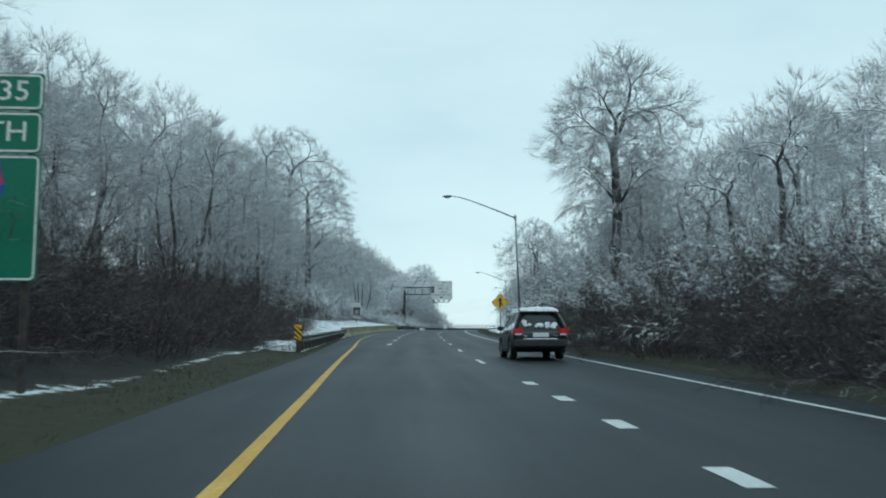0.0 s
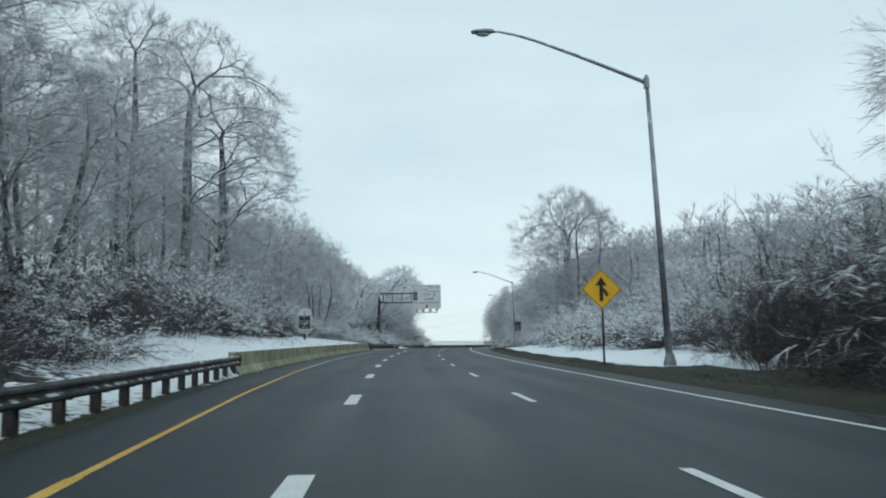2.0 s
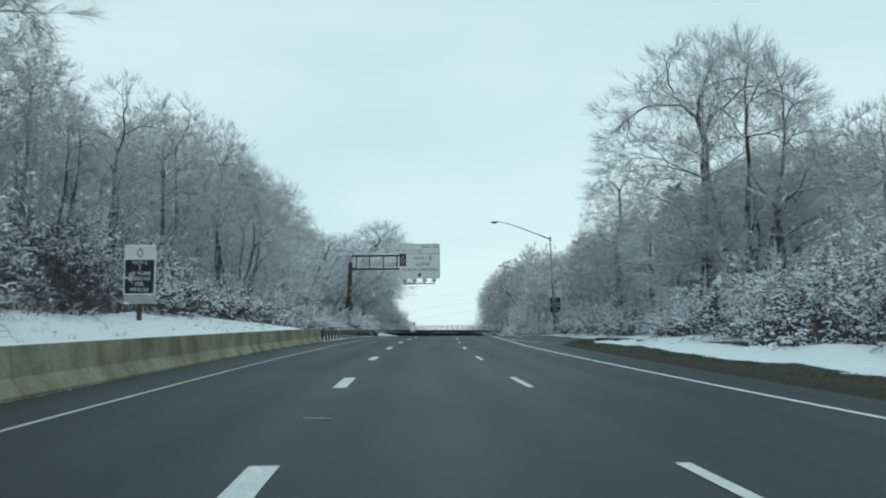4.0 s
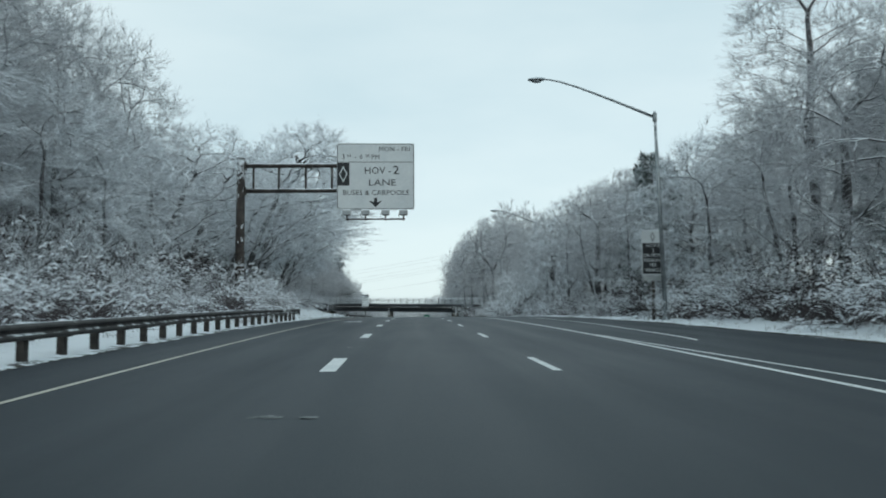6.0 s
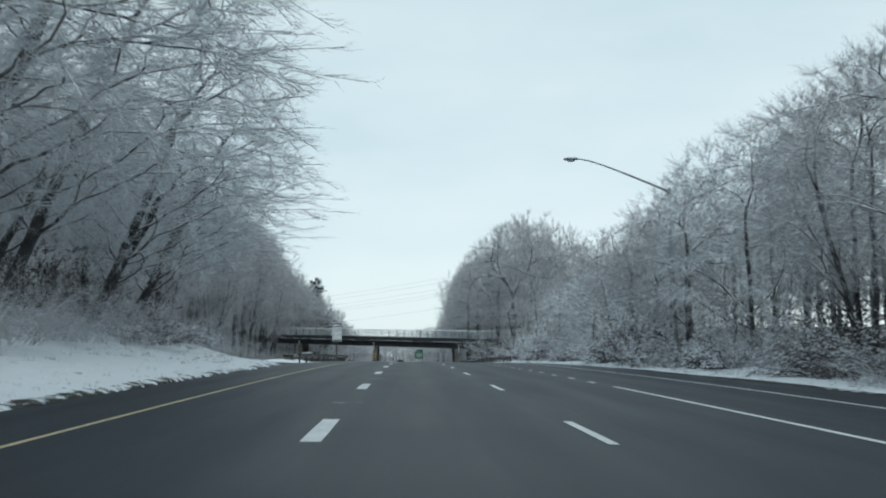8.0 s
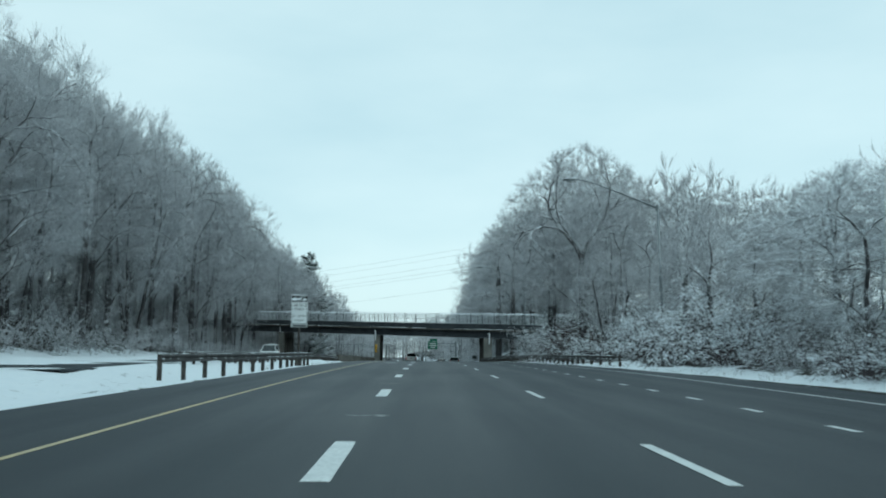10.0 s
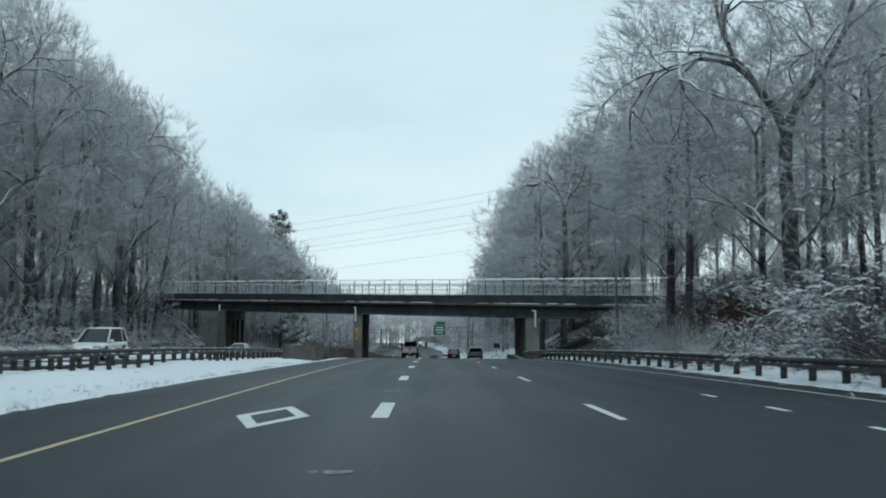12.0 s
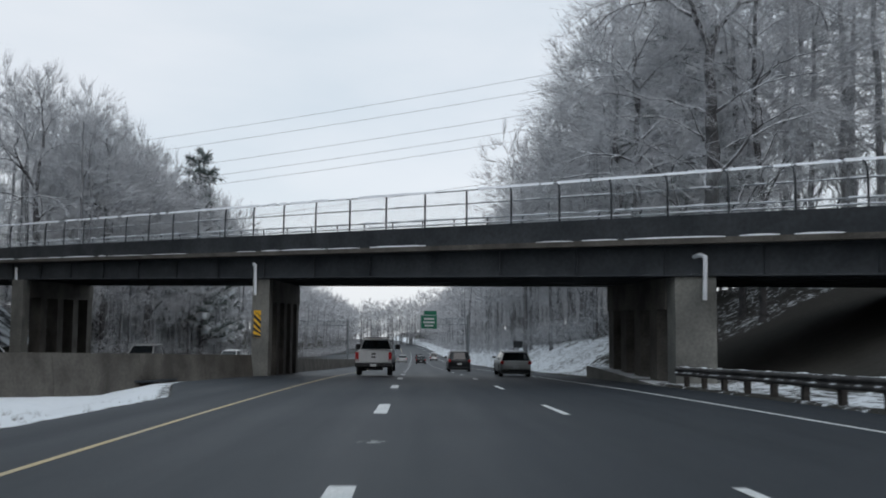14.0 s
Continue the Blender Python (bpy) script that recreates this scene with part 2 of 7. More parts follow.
def asphalt_mat():
    """Damp dark asphalt; the UV map holds metres across and along, for wheel tracks and the paving joint."""
    m = bpy.data.materials.new("asphalt")
    m.use_nodes = True
    n, l = m.node_tree.nodes, m.node_tree.links
    p = n["Principled BSDF"]
    uv = n.new("ShaderNodeUVMap")
    geo = n.new("ShaderNodeNewGeometry")
    stretch = n.new("ShaderNodeMapping")
    stretch.inputs["Scale"].default_value = (1.0, 0.06, 1.0)
    l.new(uv.outputs[0], stretch.inputs[0])
    fibre, patch, grit = (n.new("ShaderNodeTexNoise") for _ in range(3))
    for q, sc, de, src in ((fibre, 1.6, 4, stretch.outputs[0]), (patch, 0.11, 4, geo.outputs["Position"]), (grit, 45, 3, geo.outputs["Position"])):
        q.inputs["Scale"].default_value, q.inputs["Detail"].default_value = sc, de
        l.new(src, q.inputs["Vector"])
    sep = n.new("ShaderNodeSeparateXYZ")
    l.new(uv.outputs[0], sep.inputs[0])
    wave = n.new("ShaderNodeMath")
    wave.operation = "MULTIPLY_ADD"
    wave.inputs[1].default_value, wave.inputs[2].default_value = 2 * math.pi / 1.8, -0.9
    l.new(sep.outputs[0], wave.inputs[0])
    si = n.new("ShaderNodeMath")
    si.operation = "SINE"
    l.new(wave.outputs[0], si.inputs[0])

    def mad(a, k, c):
        q = n.new("ShaderNodeMath")
        q.operation = "MULTIPLY_ADD"
        l.new(a, q.inputs[0])
        q.inputs[1].default_value = k
        if isinstance(c, float):
            q.inputs[2].default_value = c
        else:
            l.new(c, q.inputs[2])
        return q.outputs[0]

    f = mad(si.outputs[0], 0.07, mad(fibre.outputs[0], 0.5, mad(patch.outputs[0], 0.5, mad(grit.outputs[0], 0.5, -0.28))))
    mix = n.new("ShaderNodeMix")
    mix.data_type = "RGBA"
    mix.inputs[6].default_value, mix.inputs[7].default_value = (0.0108, 0.0152, 0.0205, 1), (0.028, 0.0355, 0.0435, 1)
    l.new(f, mix.inputs[0])
    l.new(mix.outputs[2], p.inputs["Base Color"])
    rr = n.new("ShaderNodeMapRange")
    rr.inputs[3].default_value, rr.inputs[4].default_value = 0.42, 0.72
    l.new(f, rr.inputs[0])
    l.new(rr.outputs[0], p.inputs["Roughness"])
    p.inputs["Specular IOR Level"].default_value = 0.3
    bp = n.new("ShaderNodeBump")
    bp.inputs["Strength"].default_value, bp.inputs["Distance"].default_value = 0.35, 0.01
    l.new(grit.outputs[0], bp.inputs["Height"])
    l.new(bp.outputs[0], p.inputs["Normal"])
    return m


M_GROUND, M_ROAD = ground_mat(), asphalt_mat()
M_WHITE = mat("road_paint_white", (0.62, 0.64, 0.64), (0.74, 0.75, 0.74), 2.0, 0.6, bump=0.1, grain=0.2, fine=30)
M_YELLOW = mat("road_paint_yellow", (0.60, 0.33, 0.045), (0.68, 0.42, 0.09), 1.2, 0.6, bump=0.1, grain=0.25, fine=30)
M_PALE = mat("faded_yellow_paint", (0.50, 0.42, 0.28), (0.60, 0.47, 0.26), 0.5, 0.6, bump=0.1, grain=0.25, fine=30)
M_FADED = mat("worn_pale_paint", (0.50, 0.47, 0.40), (0.60, 0.57, 0.50), 0.5, 0.6, bump=0.1, grain=0.25, fine=30)
M_WORN = mat("worn_paint", (0.10, 0.11, 0.11), (0.42, 0.43, 0.42), 6.0, 0.7, grain=0.4)
M_BARK = mat("bark", (0.042, 0.041, 0.043), (0.10, 0.098, 0.10), 2.5, 0.9, bump=0.8, snow=(0.42, 0.62), grain=0.35)
M_LIMB = mat("frosted_limbs", (0.07, 0.068, 0.07), (0.14, 0.136, 0.138), 2.5, 0.9, bump=0.5, snow=(0.25, 0.5), grain=0.25)
M_TWIG = mat("frosted_twigs", (0.40, 0.408, 0.425), (0.56, 0.57, 0.59), 0.6, 0.9, bump=0, snow=(0.55, 1.6), grain=0.10)
M_TWIG_LIGHT = mat("snowy_twigs", (0.50, 0.51, 0.53), (0.76, 0.78, 0.80), 1.6, 0.9, bump=0, snow=(-0.35, 0.5), grain=0.15)
# frosted limbs of the far woods, lightened to paint in distance haze
M_HAZE_LIMB = mat("frosted_hazed_far_limbs", (0.14, 0.142, 0.148), (0.26, 0.262, 0.27), 2.0, 0.9, bump=0.3, snow=(0.2, 0.6), grain=0.2)
M_LEAF = mat("dead_beech_leaves", (0.085, 0.048, 0.036), (0.17, 0.098, 0.072), 2.0, 0.9, bump=0, grain=0.25)
M_BRUSH = mat("dark_brush", (0.044, 0.038, 0.040), (0.105, 0.088, 0.090), 1.2, 0.95, bump=0, snow=(0.75, 1.5), grain=0.25)
M_TURF = mat("winter_turf", (0.032, 0.036, 0.02), (0.085, 0.08, 0.048), 2.0, 0.9, bump=0, grain=0.3)
M_DEAD = mat("dead_grass", (0.07, 0.058, 0.042), (0.17, 0.14, 0.10), 2.0, 0.9, bump=0, grain=0.3)
M_NEEDLE = mat("pine_needles", (0.065, 0.09, 0.081), (0.15, 0.18, 0.165), 1.5, 0.8, bump=0, snow=(-0.75, 0.25), grain=0.3)
M_SNOW = mat("packed_snow", (0.76, 0.80, 0.84), (0.85, 0.87, 0.90), 3.0, 0.8, bump=0.5, spec=0.25, grain=0.06)
M_STEEL = mat("galvanised_steel", (0.20, 0.22, 0.23), (0.32, 0.34, 0.35), 4.0, 0.5, 0.75, 0.1, snow=(0.62, 0.8))
M_RAIL = mat("weathered_rail_steel", (0.045, 0.043, 0.043), (0.09, 0.086, 0.084), 2.0, 0.75, 0.15, 0.15, snow=(0.85, 0.97), grain=0.25)
M_POST = mat("dark_weathered_timber", (0.03, 0.027, 0.025), (0.07, 0.062, 0.055), 5.0, 0.9, bump=0.5, snow=(0.5, 0.7))
M_CORTEN = mat("rusted_brown_steel", (0.035, 0.030, 0.028), (0.075, 0.062, 0.055), 3.0, 0.75, 0.2, 0.3, snow=(0.5, 0.72))
M_CONC = mat("stained_concrete", (0.15, 0.145, 0.09), (0.33, 0.318, 0.225), 0.7, 0.9, bump=0.5, snow=(0.75, 0.9), grain=0.18, fine=12)
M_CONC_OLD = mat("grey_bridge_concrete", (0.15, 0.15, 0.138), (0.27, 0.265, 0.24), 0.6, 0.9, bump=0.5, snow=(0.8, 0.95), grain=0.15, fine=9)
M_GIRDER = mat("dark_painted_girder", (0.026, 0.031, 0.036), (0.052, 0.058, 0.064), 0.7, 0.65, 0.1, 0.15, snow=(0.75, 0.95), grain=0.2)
# stained median walls; also shade under the bridge, put into the pier colour
M_WALL_AND_SHADE = mat("stained_wall_and_shaded_pier_concrete", (0.07, 0.063, 0.055), (0.14, 0.128, 0.112), 0.7, 0.9, bump=0.5, snow=(0.75, 0.9), grain=0.2, fine=10)
M_SIGN = mat("sign_sheet_white", (0.60, 0.63, 0.64), (0.68, 0.70, 0.70), 0.8, 0.5, bump=0.03, grain=0.04)
M_INK = mat("sign_black", (0.012, 0.014, 0.015), (0.025, 0.027, 0.03), 3.0, 0.5, bump=0)
M_GREEN = mat("sign_green", (0.008, 0.13, 0.075), (0.012, 0.17, 0.10), 1.0, 0.45, bump=0.03, grain=0.06)
M_AMBER = mat("sign_yellow", (0.78, 0.42, 0.02), (0.85, 0.50, 0.04), 2.0, 0.45, bump=0.02, grain=0.06)
M_BLUE = mat("sign_blue", (0.02, 0.06, 0.30), (0.03, 0.09, 0.36), 2.0, 0.45, bump=0)
M_RED = mat("sign_red", (0.42, 0.03, 0.04), (0.50, 0.05, 0.06), 2.0, 0.45, bump=0)
M_ALU = mat("sign_back_aluminium", (0.36, 0.38, 0.39), (0.46, 0.48, 0.48), 2.0, 0.5, 0.6, 0.05)

# ---- ground and road ----
LEFT = [(-200, -2.2), (0, -2.2), (30, -2.6), (45, -3.2), (62, -4.0), (76, -4.75), (150, -5.1), (160, -5.3), (205, -5.4), (240, -5.6), (252, -6.3), (275, -5.9), (300, -5.7), (356, -5.4), (384, -5.6), (395, -8.5), (408, -7.6), (1300, -7.4)]
RIGHT = [(-200, 8.3), (60, 8.3), (100, 8.6), (140, 8.8), (146, 10.5), (151, 12.3), (190, 13.2), (240, 13.2), (285, 12.6), (305, 11.6), (325, 10.4), (360, 10.2), (400, 9.9), (440, 10.0), (1300, 10.0)]


def ease(a, b, x):
    q = min(max((x - a) / (b - a), 0.0), 1.0)
    return q * q * (3 - 2 * q)


def land(s, d):
    """Height of the ground above the road's surface at that station."""
    le, ri = lerp(LEFT, s), lerp(RIGHT, s)
    if le <= d <= ri:
        return -0.07
    if d < le:
        q = le - d
        early = 0.10 * min(q, 3) + 0.12 * max(q - 3, 0)
        wall = 0.78 * ease(0.2, 0.5, q) + 0.13 * q + 0.10 * max(q - 7, 0)
        rail = 0.06 * q + 0.17 * max(q - 4, 0)
        bank = 0.05 + 0.20 * q + 0.10 * max(q - 4, 0)
        median = -0.05 - 0.35 * ease(0.5, 3, q) + 0.38 * ease(4, 6.5, q) if q < 24 else 0.0
        median += 0.42 * max(min(-d - 31, 16), 0) + 0.1 * max(-d - 47, 0)
        h = early
        h += (wall - h) * ease(72, 80, s)
        h += (rail - h) * ease(146, 154, s)
        h += (bank - h) * ease(200, 222, s)
        h += (median - h) * ease(243, 262, s)
        if 248 < s < 286:
            lane_d = -8.0 - 0.5 * (s - 258)
            h += (-0.06 - h) * (1 - ease(1.4, 2.8, abs(d - lane_d)))
        return h
    q = d - ri
    near = 0.14 * ease(0.0, 0.25, q) + 0.03 * q + 0.14 * max(q - 9, 0)
    late = 0.04 * q + 0.06 * max(q - 2.5, 0)
    steep = 0.05 + 0.05 * q + 0.42 * max(min(q - 3.5 + 2.2 * ease(415, 430, s), 14), 0)
    h = near + (late - near) * ease(146, 160, s)
    return h + (steep - h) * ease(318, 392, s)


def cover(s, d):
    """How much of the ground is under closed snow, and how grassy the rest is."""
    le, ri = lerp(LEFT, s), lerp(RIGHT, s)
    if d < le:
        q = le - d
        early = (0.0 if q < (1.6 if s < 34 else 0.5) else 0.52 if q < 2.3 and s < 34 else 0.62 if q < 2.6 and s > 34 else 0.12, 1.0 if q < 2 else 0.1)
        late = (0.55 if q < 0.35 else 0.80 if q < 7 else (0.62 if q < 10 else 0.42) if s < 262 else 0.08 if d < -30 else 0.9 if s < 400 else 0.2, 0.4)
        k = ease(55, 80, s)
        return early[0] + (late[0] - early[0]) * k, early[1] + (late[1] - early[1]) * k
    q = d - ri
    early = (0.02 if q < (1.7 if s > 73 else 4.5) else 0.55 if s < 62 else 1.0 if q < 8 else 0.55, 0.8 if q < 2.2 else 0.2)
    late = (0.35 if q < 0.4 else (0.62 if s > 425 else 0.58 if s > 335 else 0.84) if q < (9 if s > 425 else 3.2) else 0.06 if 366 < s < 409 else 0.4 if 409 <= s < 425 else 0.12 if s > 318 else 0.38, 0.3)
    k = ease(143, 152, s)
    return early[0] + (late[0] - early[0]) * k, early[1] + (late[1] - early[1]) * k


def build_ground():
    rows = [float(v) for v in (*np.arange(-190, -20, 6), *np.arange(-20, 440, 1.5), *np.arange(440, 620, 6), *np.arange(620, 1280, 25))]
    offs = [0.0, 0.12, 0.3, 0.5, 0.9, 1.4, 1.9, 2.5, 3.2, 4.2, 5.4, 7, 9, 11.5, 14.5, 18, 23, 30, 42, 60, 90, 150, 320, 900]
    inner = [0.15, 0.5, 0.85]
    v, co, tu = [], [], []
    for s in rows:
        le, ri = lerp(LEFT, s), lerp(RIGHT, s)
        for d in [le - o for o in reversed(offs)] + [le + (ri - le) * k for k in inner] + [ri + o for o in offs]:
            far = max(abs(d) - 60, 0)
            dd = max(min(d, 60.0), -60.0)
            h = land(s, dd) if not (le < d < ri) else -0.07
            if d in (le, ri):
                h = -0.02
            out = min(le - d if d < le else d - ri, 60)
            if out > 0.3:
                h += (noise.noise(Vector((s * 0.13, d * 0.35, 3))) * 0.35 + noise.noise(Vector((s * 0.5, d * 0.9, 7))) * 0.16 + noise.noise(Vector((s * 1.1, d * 1.9, 5))) * 0.05) * min(out / 4, 1.0) * (1.0 if out < 12 else 1.8)
            h += 0.02 * far
            v.append(tuple(at(s, d, h)))
            c, t = cover(s, d)
            co.append(c)
            tu.append(t)
    k = 2 * len(offs) + len(inner)
    f = [(i * k + j, i * k + j + 1, (i + 1) * k + j + 1, (i + 1) * k + j) for i in range(len(rows) - 1) for j in range(k - 1)]
    me = bpy.data.meshes.new("ground")
    me.from_pydata(v, [], f)
    me.materials.append(M_GROUND)
    for nm, val in (("cover", co), ("turf", tu)):
        a = me.attributes.new(nm, "FLOAT", "POINT")
        a.data.foreach_set("value", val)
    me.polygons.foreach_set("use_smooth", [True] * len(f))
    return thing("ground", "verges and banks under fresh patchy snow with grass and leaf litter", "ground", kind="structure", b=me)


def strip(name, s0, s1, lo, hi, z, material, label, step=2.0, kind="structure", category="road", parent=None, thick=0.0):
    """A strip of the road surface between two lines across the stations."""
    n = max(int((s1 - s0) / step), 1)
    ss = [s0 + (s1 - s0) * i / n for i in range(n + 1)]
    rows_, uvs = [], []
    for s in ss:
        a, b_ = lo(s), hi(s)
        cols = 10 if b_ - a > 4 else 1
        ds = [a + (b_ - a) * i / cols for i in range(cols + 1)]
        rows_.append([at(s, d, z) for d in ds] if not thick else [at(s, a, z - thick), *[at(s, d, z) for d in ds], at(s, b_, z - thick)])
        uvs.append([(d, s) for d in (ds if not thick else [a, *ds, b_])])
    b = Build()
    b.loft(rows_, closed=False)
    me = b.mesh(name, material)
    uv = me.uv_layers.new(name="UVMap")
    flat = [q for r in uvs for q in r]
    for lp in me.loops:
        uv.data[lp.index].uv = flat[lp.vertex_index]
    me.flip_normals()
    if parent:
        return part(name, me, None, parent, label)
    return thing(name, label, category, kind=kind, b=me)


ground = build_ground()
road = strip("road", -190, 1270, lambda s: lerp(LEFT, s), lambda s: lerp(RIGHT, s), 0.0, M_ROAD, "damp dark grey asphalt carriageway with worn wheel tracks", thick=0.07)
for _nm, _lab in (("opposite_road", "dark asphalt carriageway beyond the median"),):
    strip(_nm, 284, 1270, lambda s: -28.5, lambda s: -13.5 if s < 395 else -9.5, 0.04, M_ROAD, _lab, thick=0.07)
strip("crossover_road", 252, 285, lambda s: -9.3 - 0.5 * (s - 258), lambda s: min(-6.7 - 0.5 * (s - 258), -5.9), 0.012, M_ROAD, "short paved crossover through the snowy median", step=1.5, thick=0.08)
RAMP_IN = [(60, 18.0), (95, 16.4), (128, 15.2), (140, 11.0), (146, 9.6), (152, 9.0)]
RAMP_OUT = [(60, 21.4), (95, 19.7), (128, 18.0), (148, 14.0), (152, 12.2)]
strip("ramp_road", 60, 151, lambda s: lerp(RAMP_IN, s), lambda s: lerp(RAMP_OUT, s), 0.34, M_ROAD, "narrow asphalt slip road between snowy verges", thick=0.3)
# ---- lane markings ----
YEL = [(-190, -0.2), (3, -0.2), (13, -0.5), (27, -1.03), (42, -1.6), (65, -2.75), (80, -3.2), (100, -3.4), (140, -3.25), (360, -3.3), (410, -3.5), (1270, -3.5)]
EDGE = [(-190, 7.25), (17, 7.3), (60, 7.25), (100, 7.3), (140, 6.85), (180, 7.05), (222, 7.1)]
OUTER = [(150, 8.1), (158, 7.9), (170, 9.2), (185, 9.9), (220, 10.6), (290, 10.6), (360, 8.55), (375, 7.9), (400, 7.5), (1270, 7.4)]
LANE = 3.6


def line(name, table, s0, s1, w, material, label):
    return strip(name, s0, s1, lambda s: lerp(table, s) - w / 2, lambda s: lerp(table, s) + w / 2, 0.006, material, label, category="road marking")


line("yellow_edge_line", YEL, 203, 1270, 0.10, M_PALE, "thin faded yellow edge line painted on the asphalt")
line("worn_edge_line", YEL, 84, 203, 0.10, M_FADED, "thin edge line worn almost white on the asphalt")
line("yellow_edge_line", YEL, 52, 84, 0.11, M_YELLOW, "solid yellow edge line painted on the asphalt")
line("yellow_edge_line", YEL, -190, 52, 0.16, M_YELLOW, "solid yellow edge line painted on the asphalt")
line("white_edge_line", EDGE, -190, 221.5, 0.14, M_WHITE, "solid white edge line painted on the asphalt")
line("white_edge_line", OUTER, 168, 1270, 0.12, M_WHITE, "thin white line along the outer shoulder")
strip("gore_line", 146, 172, lambda s: lerp([(146, 8.25), (152, 7.75), (165, 7.25), (172, 7.1)], s), lambda s: lerp([(146, 8.25), (152, 7.75), (165, 7.25), (172, 7.1)], s) + 0.1, 0.006, M_WHITE, "thin white line where the slip road joins", category="road marking")


def dash(d, s, length, w, material, label, group, name="lane_dash"):
    h = heading(s)
    b = Build()
    pts = []
    for i in range(4):
        for e in (-1, 1):
            y = length * i / 3
            wob = noise.noise(Vector((s, y * 3, d * 9 + e))) * 0.012
            p = at(s + y, d + e * w / 2 + wob, 0.007)
            pts.append(p)
    o = at(s, d, 0.0)
    b.loft([[p - o for p in (pts[2 * i + 1], pts[2 * i])] for i in range(4)], closed=False)
    return thing(name, label, "road marking", Matrix.Translation(o), group, "", b, material)


for k in range(4, 62):
    dash(0.0, 12.192 * k, 3.1, 0.26, M_WHITE, "wide white lane dash painted on dark asphalt", "left lane line")
for k in range(2, 62):
    dash(LANE, 12.192 * k - 0.08, 3.1, 0.14, M_WHITE, "narrow white lane dash painted on dark asphalt", "right lane line")
for k in range(7):
    dash(3.8 - 0.01 * k, 3.4 + 3.75 * (k - 3), 0.95, 0.24, M_WHITE, "short white dot of a lane line on asphalt", "dotted lane line", "lane_dot")
for k in range(29):
    dash(7.08 - (0.35 * ease(300, 325, 221.5 + 3.62 * k)), 221.0 + 3.62 * k, 0.95, 0.15, M_WHITE, "short white dot of a lane line on asphalt", "dotted slip lane line", "lane_dot")


def lane_diamond(s, d):
    """An outlined long diamond painted in the bus lane."""
    b = Build()
    tips = [(0, -1.9), (0.55, 0), (0, 1.9), (-0.55, 0)]
    ins = [(0, -1.25), (0.34, 0), (0, 1.25), (-0.34, 0)]
    o = at(s, d)
    for i in range(4):
        j = (i + 1) % 4
        for k in range(4):
            u, v = k / 4, (k + 1) / 4
            quad = [(q[i], q[j], w) for q, w in ((tips, u), (tips, v), (ins, v), (ins, u))]
            b.face([at(s + p0[1] + (p1[1] - p0[1]) * w, d + p0[0] + (p1[0] - p0[0]) * w, 0.009) - o for p0, p1, w in quad])
    return thing("lane_diamond", "white outlined diamond painted on dark asphalt", "road marking", Matrix.Translation(o), "lane diamonds", "", b, M_WHITE)


lane_diamond(194.5, -1.85)
lane_diamond(317.2, -1.6)
rw = random.Random(3)
for k in range(5, 31):
    b = Build()
    for j in range(9):
        x, y, r = rw.uniform(-0.3, 0.3), rw.uniform(-0.12, 0.12), rw.uniform(0.02, 0.07)
        b.face([(x + r * 1.6 * math.cos(a) * rw.uniform(0.6, 1.2), y + r * math.sin(a) * rw.uniform(0.6, 1.2), 0.006 + 0.0004 * j) for a in np.arange(0, 6.2, 0.9)])
    thing("worn_mark", "worn remains of a painted marker on asphalt", "road marking", spot(12.192 * k + 6.9, 0.0), "worn marks", "stuff", b, M_WORN)


